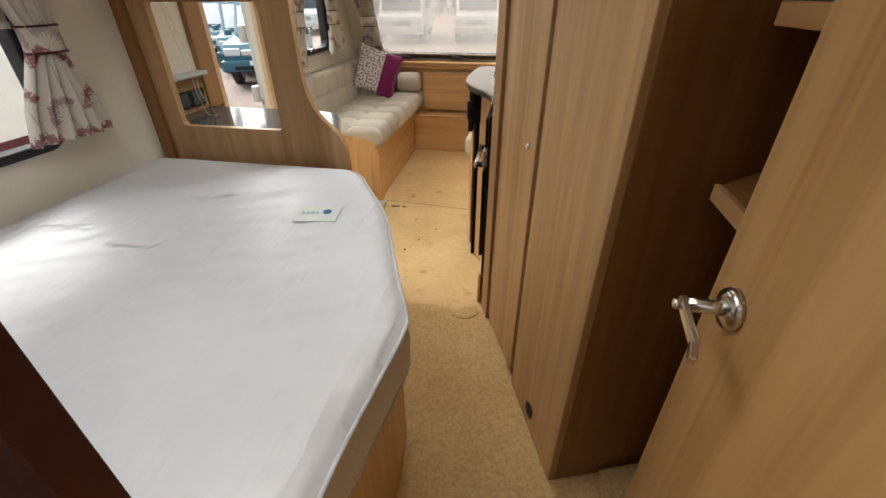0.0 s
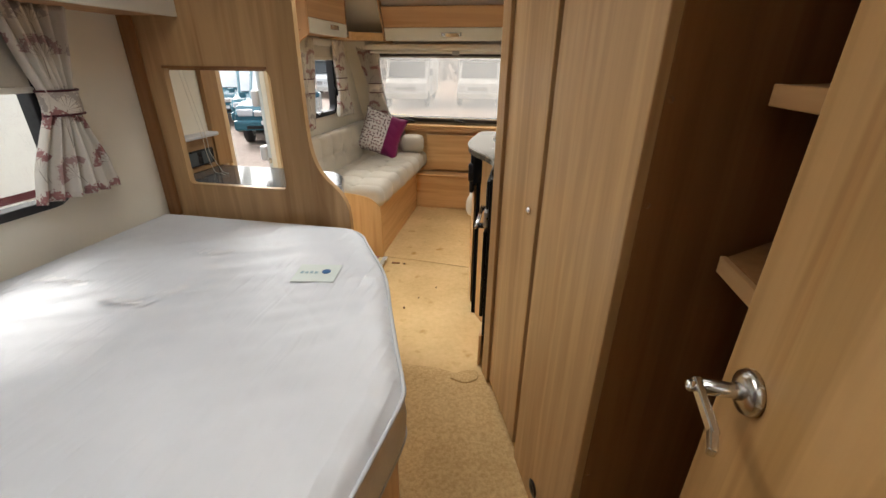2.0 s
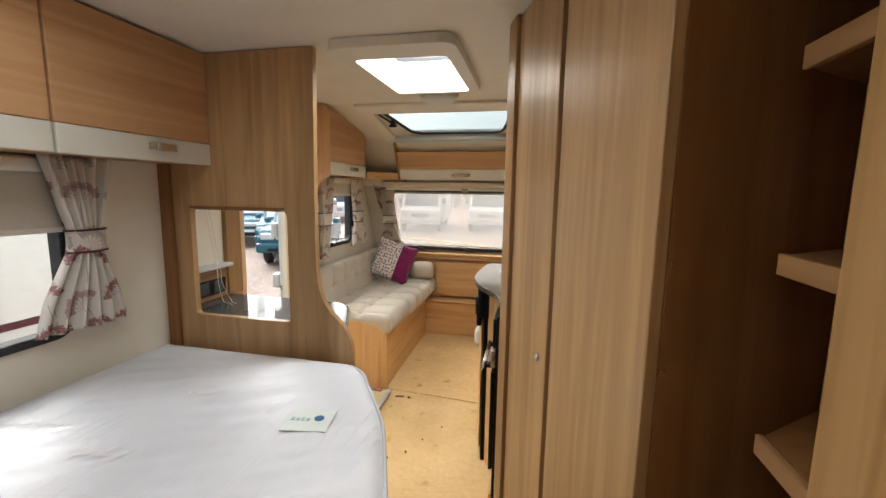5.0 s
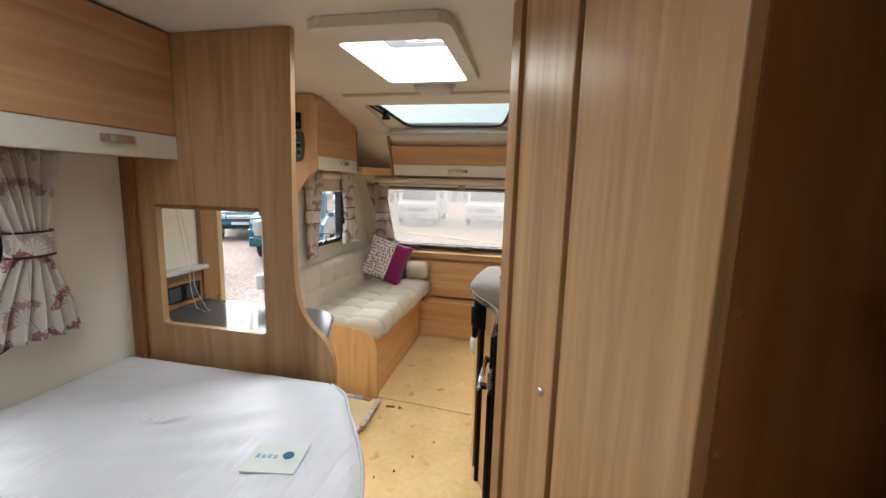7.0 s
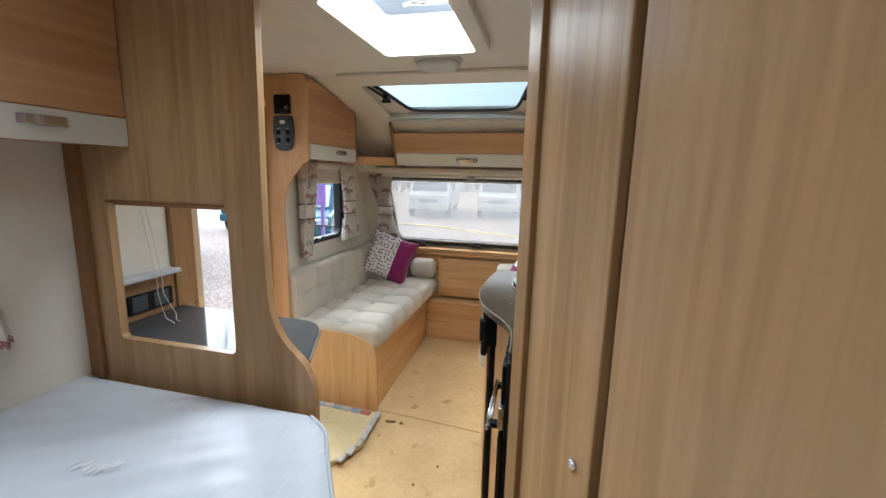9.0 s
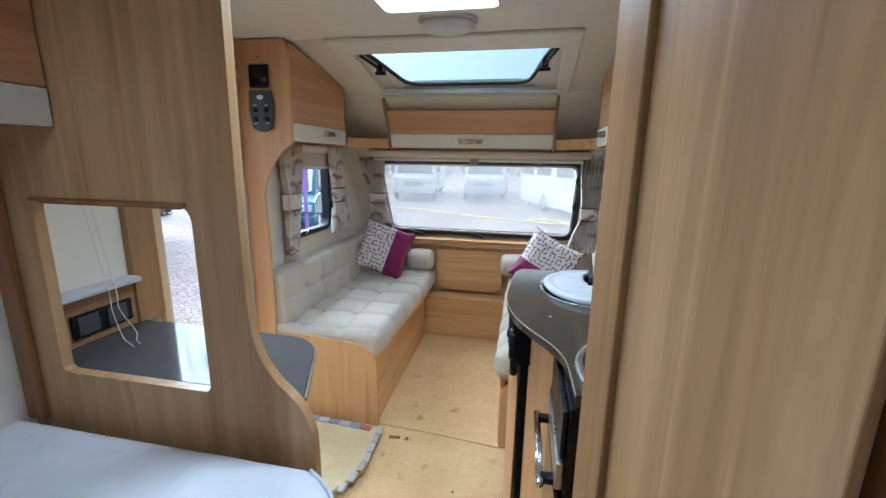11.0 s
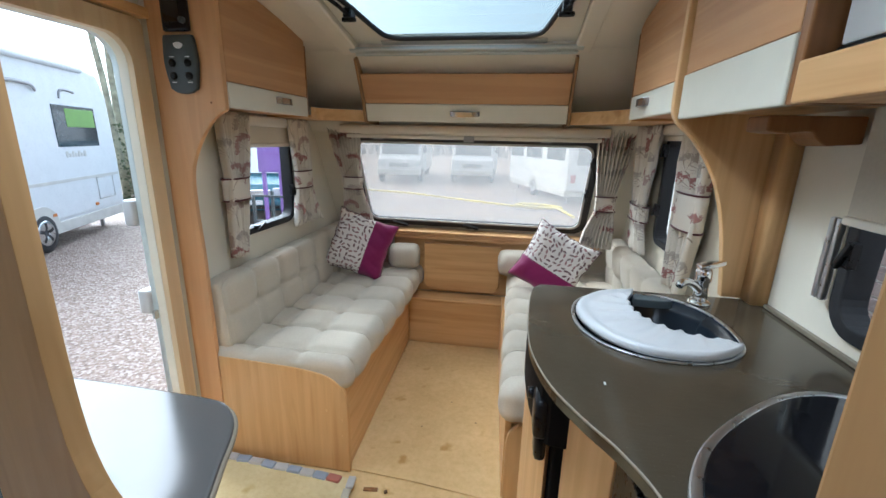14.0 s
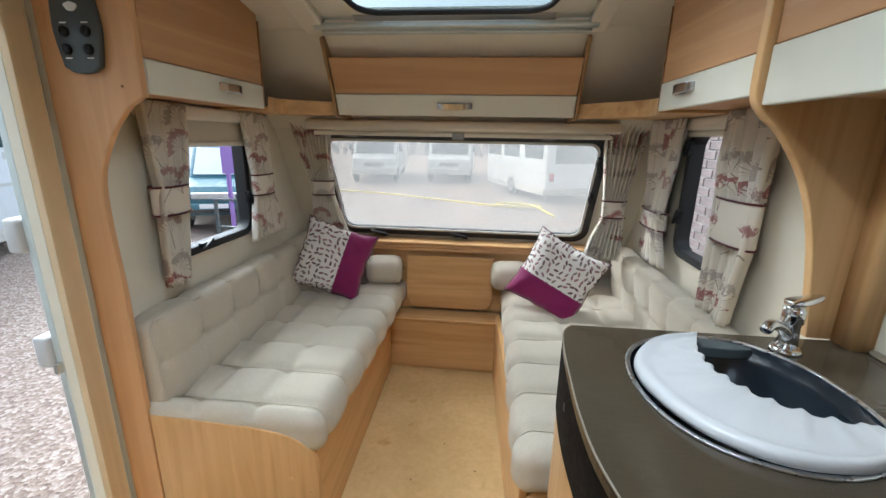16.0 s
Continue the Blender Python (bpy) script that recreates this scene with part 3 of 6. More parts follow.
solid("floor", box(-1.2, 1.06, -0.6, 4.79, -0.05, -0.004, 0), underlay_mat, "worn yellow floor covering with scuffs and stains", "floor", kind="structure")
solid("loop_carpet", plate([(-1.17, 0.0), (1.02, 0.0), (1.02, 2.11), (0.4, 2.115), (0.3, 2.10), (0.18, 2.125), (0.05, 2.12), (-1.17, 2.13)], "z", -0.004, 0.008, edge=0.003), carpet_mat,
      "beige loop-pile carpet beside the bed", "carpet")
solid("vinyl_sheet", plate([(-0.49, 3.29), (-0.2, 3.275), (0.2, 3.235), (0.2, 4.51), (-0.5, 4.51)], "z", -0.004, 0.003, edge=0.001), underlay_mat,
      "yellow floor sheet with a joint across the aisle", "floor sheet")
# loose things on the floor: a curled corner of the carpet
solid("curled_carpet", plate(spline([(0.26, 2.06), (0.31, 2.12), (0.375, 2.13), (0.385, 2.08), (0.33, 2.04), (0.26, 2.06)], 4)[:-1], "z", 0.004, 0.015, edge=0.004), carpet_mat,
      "curled corner of beige carpet", "carpet")


def stain(at, r, seed):
    rnd = random.Random(seed)
    bm = plate([(at[0] + r * (0.6 + 0.5 * rnd.random()) * math.cos(a * 0.57), at[1] + r * (0.6 + 0.5 * rnd.random()) * math.sin(a * 0.57)) for a in range(11)], "z", -0.004, 0.0045)
    return bm


crumb_mat = plain("dried mud", (0.2, 0.12, 0.06), 0.95, vary=0.3)
for k, (at, r) in enumerate([((-0.12, 2.62), 0.008), ((-0.06, 2.75), 0.005), ((-0.2, 2.55), 0.005), ((0.05, 3.7), 0.006), ((-0.1, 3.85), 0.005), ((-0.22, 3.62), 0.005), ((0.02, 2.9), 0.005), ((-0.28, 3.2), 0.012)]):
    solid("mud_crumb", stain(at, r * 0.75, k), crumb_mat, "small crumb of dried mud on the floor", "dirt", "crumbs on the floor")

# ---------------------------------------------------------------- wardrobe and shelves (set at an angle)
WO = Vector((0.394 + 0.031, 2.10 + 0.011, 0))
WARD = Matrix.Translation(WO) @ Matrix(((0.330, 0.944, 0, 0), (-0.944, 0.330, 0, 0), (0, 0, 1, 0), (0, 0, 0, 1)))
wardrobe = thing("wardrobe", (0.75, 1.8, 0), "tall wood-effect wardrobe with two plain doors", "wardrobe")
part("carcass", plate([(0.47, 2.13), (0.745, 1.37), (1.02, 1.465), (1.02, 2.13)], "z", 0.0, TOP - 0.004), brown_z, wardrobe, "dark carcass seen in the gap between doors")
post_mat = wood("post beech", 2, (0.35, 0.2, 0.08), (0.265, 0.143, 0.052))
post = part("corner_post", moved(box(-0.045, 0.045, -0.012, 0.06, 0.0, TOP - 0.003, 0.003), WARD), post_mat, wardrobe, "darker wood corner post")
part("end_board", box(0.42, 0.9, 2.135, 2.16, 0.0, TOP - 0.004, 0.002), oak_z, wardrobe)
d1 = part("door", moved(box(0.048, 0.398, 0.0, 0.02, 0.03, TOP - 0.01, 0.003), WARD), oak_z, wardrobe, "narrow plain wood door")
d2 = part("door", moved(box(0.437, 0.835, -0.004, 0.02, 0.0, TOP - 0.004, 0.003), WARD), oak_z, wardrobe, "wide plain wood panel")
# the end panel's shade is put into the darker brown
part("end_panel", moved(box(0.816, 0.835, 0.02, 0.36, 0.0, TOP - 0.003, 0.002), WARD), brown_z, wardrobe, "end panel facing the washroom, shade put into its brown")
part("lock", moved(moved(lathe([(0.0, 0), (0.009, 0), (0.012, 0.004), (0.012, 0.008), (0.006, 0.011), (0.0, 0.011)], 16), pose(0.345, 0.0, 0.945, 90)), WARD), chrome, d1, "small chrome lock", True)
part("lock_hole", moved(moved(lathe([(0.0, 0), (0.026, 0), (0.03, 0.004), (0.021, 0.007), (0.0, 0.003)], 20), pose(0.47 + 0.16, -0.004, 0.09, 90)), WARD), black, d2, "round black vent", True)
for z in (0.42, 1.12, 1.30):
    part("screw_cap", moved(moved(lathe([(0.0, 0), (0.006, 0), (0.006, 0.002), (0, 0.003)], 10), pose(0.834, 0.03, z) @ pose(0, 0, 0, 0, 90, 0)), WARD), brown_z, wardrobe, smooth=True)

shelf_unit = thing("corner_shelves", (0.94, 1.25, 0), "dark alcove of narrow wood shelves beside the wardrobe", "shelves")
# same brown holds the recess's shade on back board and shelves
part("back_board", box(1.012, 1.028, 0.62, 1.43, 0.0, TOP - 0.004, 0.002), brown_z, shelf_unit, "alcove back board, shade put into its brown")
shelf_edge = wood("shelf edging", 1, (0.42, 0.24, 0.1), (0.34, 0.18, 0.07))
for z in (1.04, 1.326, 1.615):
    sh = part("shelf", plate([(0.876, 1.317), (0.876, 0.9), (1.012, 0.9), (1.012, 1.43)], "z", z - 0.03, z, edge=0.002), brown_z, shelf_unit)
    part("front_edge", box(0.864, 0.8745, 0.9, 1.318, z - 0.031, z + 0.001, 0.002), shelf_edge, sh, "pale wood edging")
part("plinth", plate([(0.85, 1.36), (0.85, 0.9), (1.012, 0.9), (1.012, 1.42)], "z", 0.0, 0.05, edge=0.003), carpet_mat, shelf_unit, "carpeted plinth")

# washroom door, standing open
wdoor = tagged(new("door_1", finish("door_1", box(0.842, 0.866, 0.42, 1.155, 0.03, 1.92, 0.003), door_wood)), "pale wood washroom door standing open", "door", kind="structure")
KN = pose(0.842, 1.08, 0.937) @ pose(0, 0, 0, 0, -90, 0)
part("rose", moved(lathe([(0.0, 0), (0.033, 0), (0.034, 0.006), (0.03, 0.013), (0.017, 0.017), (0.0, 0.017)], 28), KN), nickel, wdoor, "round satin nickel rose", True)
part("spindle", moved(lathe([(0.0, 0.014), (0.0135, 0.014), (0.011, 0.026), (0.011, 0.064), (0.0, 0.066)], 20), KN), nickel, wdoor, smooth=True)
LV = pose(0.842 - 0.07, 1.08, 0.937, -76, 0, 0)
lever = part("lever", moved(joined(box(-0.0055, 0.0055, -0.0085, 0.0085, -0.075, 0.012, 0.0025), moved(box(-0.0055, 0.0055, -0.008, 0.008, -0.03, 0.004, 0.0025), pose(-0.001, 0, -0.07, 0, 18, 0))), LV), nickel, wdoor, "bent nickel lever handle hanging down")
part("end_cap", moved(moved(lathe([(0, 0), (0.0085, 0), (0.0085, 0.008), (0.007, 0.011), (0, 0.011)], 16), pose(0, 0, 0, 0, -90, 0)), LV @ pose(-0.004, 0, 0)), chrome, lever, "bright round end cap", True)

# ---------------------------------------------------------------- bed
bed_line = spline([(-0.23, 2.185), (-0.15, 2.13), (-0.085, 2.03), (0.06, 1.80), (0.155, 1.57), (0.225, 1.40), (0.268, 1.30), (0.284, 1.24), (0.272, 1.10), (0.252, 0.90), (0.25, 0.68)], 5)
bed_shape = bed_line + [(-1.168, 0.68), (-1.168, 2.185)]
bed = thing("fixed_bed", (-0.5, 1.3, 0), "built-in wooden bed base with a cut-off corner", "bed")
base_line = [(-0.30, 2.21), (-0.16, 2.02), (0.02, 1.73), (0.212, 1.40), (0.232, 1.20), (0.226, 0.68), (-1.17, 0.68), (-1.17, 2.21)]
part("base", plate(base_line, "z", 0.0, 0.505, edge=0.004), wood_z, bed)
part("bed_board", plate([(x * 1.0 + 0.012, y) for x, y in base_line[:6]] + base_line[6:], "z", 0.506, 0.522, edge=0.003), wood_y, bed)


def quilt_z(x, y, q=1.0):
    """Height of the quilted top: shallow diamond tufts and creases, rolling down at the rim (q from 1 to 0)."""
    crease = noise.noise(Vector((x * 5 + y * 2.2, y * 16 - x * 9, 0))) * 0.0075 * q
    tuft = 0.004 * (hollow(x + y * 0.6, 0.24) + hollow(x - y * 0.6, 0.24)) * q
    return 0.668 + 0.016 * math.sqrt(q) + tuft * 0.7 + crease


def inset(shape, d):
    c = []
    n = len(shape)
    for i in range(n):
        p, a, b = Vector(shape[i]), Vector(shape[i - 1]), Vector(shape[(i + 1) % n])
        t = (b - a).normalized()
        c.append((p.x - t.y * d * -1, p.y + t.x * d * -1))
    return c


def layered(shape, rows):
    """A padded block: the outline at each (height, inset), closed on top."""
    bm = bmesh.new()
    rings = []
    for z, d in rows:
        rings.append([bm.verts.new((x, y, z)) for x, y in inset(shape, d)])
    n = len(shape)
    for s, t in zip(rings, rings[1:]):
        for k in range(n):
            bm.faces.new((s[k], s[(k + 1) % n], t[(k + 1) % n], t[k]))
    bm.faces.new(rings[0][::-1])
    bm.faces.new(rings[-1])
    return bm


mattress = thing("mattress", (-0.5, 1.3, 0.522), "white quilted mattress with one rounded tapering side", "mattress")
part("border", layered(bed_shape, [(0.523, 0.012), (0.535, 0.0), (0.60, -0.004), (0.652, 0.002), (0.66, 0.006)]), border_mat, mattress, "off-white padded border", True)


def quilt_top():
    """Grid over the bed trimmed to its outline; the rim rolls down and shallow quilting waves run across."""
    n = 96
    xs = np.linspace(-1.168, 0.29, n)
    ys = np.linspace(0.68, 2.185, n)
    shape = [Vector(p) for p in bed_shape]

    def inside(x, y):
        hit = False
        j = len(shape) - 1
        for i in range(len(shape)):
            a, b = shape[i], shape[j]
            if (a.y > y) != (b.y > y) and x < (b.x - a.x) * (y - a.y) / (b.y - a.y) + a.x:
                hit = not hit
            j = i
        return hit

    def reach(x, y):
        best = 9.0
        for i in range(len(shape)):
            a, b = shape[i - 1], shape[i]
            ab = b - a
            t = max(0, min(1, ((x - a.x) * ab.x + (y - a.y) * ab.y) / max(ab.length_squared, 1e-9)))
            best = min(best, math.hypot(x - a.x - ab.x * t, y - a.y - ab.y * t))
        return best

    bm = bmesh.new()
    made = {}
    for i, x in enumerate(xs):
        for j, y in enumerate(ys):
            d = reach(x, y) if inside(x, y) else 0.0
            if d > 0.012:
                q = min(d / 0.07, 1.0)
                made[i, j] = bm.verts.new((x, y, quilt_z(x, y, q)))
    for i in range(n - 1):
        for j in range(n - 1):
            k = [(i, j), (i + 1, j), (i + 1, j + 1), (i, j + 1)]
            if all(p in made for p in k):
                bm.faces.new([made[p] for p in k])
    ring = [e for e in bm.edges if len(e.link_faces) == 1]
    ext = bmesh.ops.extrude_edge_only(bm, edges=ring)
    for v in [g for g in ext["geom"] if isinstance(g, bmesh.types.BMVert)]:
        near, best = None, 9.0
        for i in range(len(shape)):
            a, b = shape[i - 1], shape[i]
            ab = b - a
            t = max(0, min(1, ((v.co.x - a.x) * ab.x + (v.co.y - a.y) * ab.y) / max(ab.length_squared, 1e-9)))
            p = a + ab * t
            dd = math.hypot(v.co.x - p.x, v.co.y - p.y)
            if dd < best:
                near, best = p, dd
        v.co = Vector((near.x, near.y, 0.655))
    return bm


part("quilt", quilt_top(), mattress_mat, mattress, "white quilted sleeping surface", True)
part("piping", tube([(x, y, 0.664) for x, y in bed_line], 0.0055, 8), white_plastic, mattress, "raised white piping", True)
part("lower_piping", tube([(x, y, 0.535) for x, y in bed_line], 0.004, 6), white_plastic, mattress, "", True)
lab = part("woven_label", moved(box(-0.072, 0.072, -0.062, 0.062, 0.0, 0.003, 0.001), pose(-0.15, 1.715, 0.6925, 0, 0, 10)), label_mat, mattress, "pale green woven label")
part("emblem", moved(moved(lathe([(0, 0), (0.015, 0), (0.015, 0.002), (0, 0.0025)], 20), pose(0.03, 0.008, 0.003)), pose(-0.15, 1.715, 0.6925, 0, 0, 10)), blue, lab, "round blue emblem")
for i in range(4):
    part("print_bar", moved(box(-0.056 + 0.016 * i, -0.046 + 0.016 * i, -0.006, 0.010 - 0.003 * (i % 2), 0.003, 0.0042, 0), pose(-0.15, 1.715, 0.6925, 0, 0, 10)), pale_blue, lab)
def woven_mark(cx, cy, turn, k, seed):
    """A glossy woven motif with its glints painted white: a row of short leaning strokes lying on the quilt."""
    rnd_ = random.Random(seed)
    bm = bmesh.new()
    for i in range(9):
        px, py = cx + (i - 4) * 0.019 * k, cy + (i - 4) * 0.019 * k * math.tan(radians(turn)) + rnd_.uniform(-0.012, 0.012)
        w, l = 0.0075 * k, rnd_.uniform(0.012, 0.026) * k
        a = radians(turn + 60 + rnd_.uniform(-25, 25))
        c, d = Vector((math.cos(a), math.sin(a), 0)) * l, Vector((-math.sin(a), math.cos(a), 0)) * w
        vs = []
        for q in (-c - d, c - d, c + d, -c + d):
            x, y = px + q.x, py + q.y
            vs.append(bm.verts.new((x, y, quilt_z(x, y) + 0.0045)))
        bm.faces.new(vs)
    return bm


for k, (cx, cy, a, g) in enumerate(((-0.60, 1.80, 10, 0.8), (-0.93, 1.50, -6, 1.1), (-0.62, 1.43, 8, 0.9), (-0.95, 1.22, 4, 1.0))):
    tagged(part("woven_mark", woven_mark(cx, cy, a, g, k), glint_mark, mattress, "glossy woven motif, white glints put into its colour"), kind="stuff")

# partition at the bed's head with a hatch
hatch = rrect(-1.03, -0.535, 0.818, 1.325, (0.02, 0.02, 0.045, 0.03), 5)
outline = [(LX + 0.002, 0.0), (-0.245, 0.0), (-0.24, 0.62)] + spline([(-0.24, 0.66), (-0.246, 0.75), (-0.28, 0.82), (-0.345, 0.885), (-0.385, 0.96), (-0.402, 1.09), (-0.402, 1.4)], 5) + [(-0.393, TOP - 0.003), (LX + 0.002, TOP - 0.003)]
partition = tagged(new("partition", finish("partition", plate(outline, "y", 2.225, 2.255, [hatch], edge=0.003), oak_z)), "tall wood-effect partition with a square hatch and scooped edge", "partition", kind="structure")
part("hatch_trim", box(-1.000, -0.565, 2.222, 2.258, 1.312, 1.325, 0.003), brown_z, partition, "dark wood trim along the hatch top")
part("wall_batten", box(LX + 0.001, LX + 0.062, 2.205, 2.2235, 0.66, 1.52, 0.003), brown_z, partition, "narrow brown corner batten")
part("hatch_top_trim", box(-1.03, -0.545, 2.218, 2.262, 1.318, 1.329, 0.003), brown_z, partition, "dark hatch trim")

# lockers over the bed


handle_metal = plain("polished handle", (0.62, 0.62, 0.61), 0.2, 1.0, 0.03)


def handle(at, along, parent, length=0.13):
    """A bowed bar handle on two feet, standing proud of a door; along is the way of its length, at its middle."""
    h = new("handle", finish("handle", joined(
        plate(spline([(-length / 2, 0), (-length * 0.32, 0.017), (0, 0.021), (length * 0.32, 0.017), (length / 2, 0)], 4) + spline([(length / 2 - 0.012, 0), (length * 0.28, 0.012), (0, 0.015), (-length * 0.28, 0.012), (-length / 2 + 0.012, 0)], 4), "z", -0.014, 0.014, edge=0.003),
        moved(lathe([(0, 0), (0.009, 0), (0.007, 0.018), (0, 0.018)], 14), pose(0, 0, 0, -90))), handle_metal, False))
    h.matrix_basis = Matrix.Translation(at) @ along
    h.parent = parent
    h.matrix_parent_inverse = parent.matrix_basis.inverted()
    tagged(h, "bowed chrome handle")
    # flat grey oval that paints the shade behind the bar
    plate_ = new("shade_plate", finish("shade_plate", plate([(length * 0.46 * math.cos(a), 0.015 * math.sin(a)) for a in np.linspace(0, 2 * math.pi, 25)[:-1]], "y", 0.0, 0.0022), grey_plastic))
    plate_.matrix_basis = h.matrix_basis
    plate_.parent = parent
    plate_.matrix_parent_inverse = parent.matrix_basis.inverted()
    tagged(plate_, "grey oval put in as the handle's shade")
    return h


TO_RIGHT, TO_LEFT, TO_BACK = pose(0, 0, 0, 0, 0, -90), pose(0, 0, 0, 0, 0, 90), pose(0, 0, 0, 0, 0, 180)
for k, (y0, y1) in enumerate(((1.612, 2.224), (0.98, 1.608), (0.68, 0.976))):
    lk = thing("overhead_locker", (-1.05, (y0 + y1) / 2, 1.5), "peach wood overhead locker with cream lower rail above the bed", "locker", "lockers over the bed")
    part("body", box(LX + 0.001, -0.92, y0, y1, 1.515, TOP - 0.005, 0.002), peach_y, lk)
    door = part("door", box(-0.92, -0.902, y0 + 0.002, y1 - 0.002, 1.60, TOP - 0.01, 0.003), peach_y, lk)
    rail = part("rail", box(-0.92, -0.898, y0 + 0.002, y1 - 0.002, 1.508, 1.598, 0.004), cream, lk, "cream lower rail")
    handle((-0.898, y1 - 0.24, 1.562), TO_RIGHT, rail)

# ---------------------------------------------------------------- windows


def side_window(name, x, sign, y0, y1, z0, z1, hinges):
    """A caravan side window: black rubber frame inside, clear acrylic pane, catches. sign: +1 when the room lies towards +x."""
    w = tagged(new(name, finish(name, plate(rrect(y0 - 0.012, y1 + 0.012, z0 - 0.012, z1 + 0.012, 0.075), "x", x - sign * 0.042, x + sign * 0.016, [rrect(y0 + 0.02, y1 - 0.02, z0 + 0.02, z1 - 0.02, 0.05)], edge=0.004), rubber)), "black-framed acrylic caravan window", "window", kind="structure")
    pane = part("pane", plate(rrect(y0 + 0.012, y1 - 0.012, z0 + 0.012, z1 - 0.012, 0.055), "x", x - sign * 0.012, x - sign * 0.016), clear_pane, w, "clear acrylic pane")
    pane.visible_shadow = False
    for (y, z, up) in hinges:
        c = part("catch", box(x + sign * 0.012, x + sign * 0.034, y - (0.011 if up else 0.03), y + (0.011 if up else 0.03), z - (0.03 if up else 0.009), z + (0.03 if up else 0.009), 0.004), black, w, "black window catch")
        part("lever", moved(box(-0.006, 0.006, -0.035, 0.035, -0.006, 0.006, 0.003), pose(x + sign * 0.038, y, z, 25 + (90 if up else 0))), black, c)
    return w


side_window("window_1", LX, 1, 0.76, 1.79, 0.865, 1.42, [(1.765, 1.08, True), (1.45, 0.885, False)])
side_window("window_2", LX2, 1, 3.58, 4.085, 0.955, 1.46, [(4.06, 1.12, True), (3.72, 0.975, False)])
side_window("window_3", RX, -1, 3.62, 4.10, 0.94, 1.46, [(4.075, 1.10, True), (4.075, 1.39, True)])
side_window("window_4", RX, -1, 2.32, 2.865, 1.03, 1.50, [(2.84, 1.2, True)])

fw = tagged(new("window_5", finish("window_5", moved(plate(rrect(-0.885, 0.655, 0.025, 0.72, 0.085), "y", -0.018, 0.02, [rrect(-0.84, 0.61, 0.07, 0.68, 0.06)], edge=0.004), FRONT), rubber)), "wide front window in a black rubber frame, misted", "window", kind="structure")
mist = part("pane", moved(plate(rrect(-0.86, 0.63, 0.05, 0.70, 0.07), "y", 0.008, 0.012), FRONT), misted_pane, fw, "acrylic pane misted with condensation")
mist.visible_shadow = False
part("inner_bead", moved(plate(rrect(-0.845, 0.615, 0.065, 0.685, 0.062), "y", -0.022, -0.012, [rrect(-0.832, 0.602, 0.078, 0.672, 0.055)], edge=0.002), FRONT), pale_grey, fw, "grey inner bead")
for x in (-0.62, -0.12, 0.40):
    c = part("catch", moved(box(x - 0.03, x + 0.03, -0.045, -0.018, 0.04, 0.058, 0.004), FRONT), black, fw, "black window catch")
    part("lever", moved(moved(box(-0.055, 0.055, -0.008, 0.008, -0.008, 0.008, 0.003), pose(x + 0.005, -0.055, 0.066, 0, 14, 0)), FRONT), black, c)
for z in (0.36, 0.58):
    c = part("stay", moved(box(0.605, 0.628, -0.045, -0.018, z - 0.03, z + 0.03, 0.005), FRONT), black, fw, "black window stay")
    part("arm", moved(moved(box(-0.006, 0.006, -0.006, 0.006, -0.055, 0.05, 0.003), pose(0.617, -0.05, z - 0.03, 0, -20, 0)), FRONT), black, c)

blind = thing("front_blind", (-0.12, 4.34, 1.45), "rolled cream cassette blind above the front window", "blind")
part("cassette", box(-0.90, 0.67, 4.30, 4.375, 1.445, 1.495, 0.014), cream_plastic, blind, "cream blind cassette", True)
part("bottom_bar", box(-0.86, 0.63, 4.325, 4.35, 1.418, 1.440, 0.006), cream_plastic, blind)
part("grip", box(-0.14, -0.08, 4.312, 4.326, 1.405, 1.44, 0.004), grey_plastic, blind, "grey plastic grip")
for x in (-0.66, 0.33):
    part("stop", box(x - 0.03, x + 0.03, 4.318, 4.33, 1.412, 1.419, 0.002), grey_plastic, blind)


def side_blind(x, sign, y0, y1, z1, drop, label):
    b = thing("roller_blind", (x, (y0 + y1) / 2, z1 - drop), label, "blind")
    part("cassette", box(min(x, x + sign * 0.05), max(x, x + sign * 0.05), y0, y1, z1 - 0.05, z1, 0.012), cream_plastic, b, "", True)
    part("cloth", box(min(x + sign * 0.018, x + sign * 0.022), max(x + sign * 0.018, x + sign * 0.022), y0 + 0.02, y1 - 0.02, z1 - drop, z1 - 0.045, 0), blind_mat, b, "cream pleated cloth")
    part("bottom_bar", box(min(x + sign * 0.012, x + sign * 0.028), max(x + sign * 0.012, x + sign * 0.028), y0 + 0.015, y1 - 0.015, z1 - drop - 0.016, z1 - drop + 0.004, 0.004), cream_plastic, b)
    return b


side_blind(LX, 1, 0.74, 1.80, 1.505, 0.245, "cream roller blind half drawn over the bed window")
side_blind(LX2, 1, 3.48, 4.10, 1.512, 0.135, "cream roller blind nearly raised over the side window")
side_blind(RX, -1, 3.48, 4.12, 1.512, 0.06, "cream roller blind raised over the side window")
kb = side_blind(RX, -1, 2.27, 2.90, 1.56, 0.284, "cream roller blind half drawn over the kitchen window")
for y in (2.912, 2.892):
    part("guide_rail", box(RX - 0.028, RX - 0.012, y - 0.007, y + 0.007, 1.08, 1.272, 0.004), steel, kb, "steel guide rail")


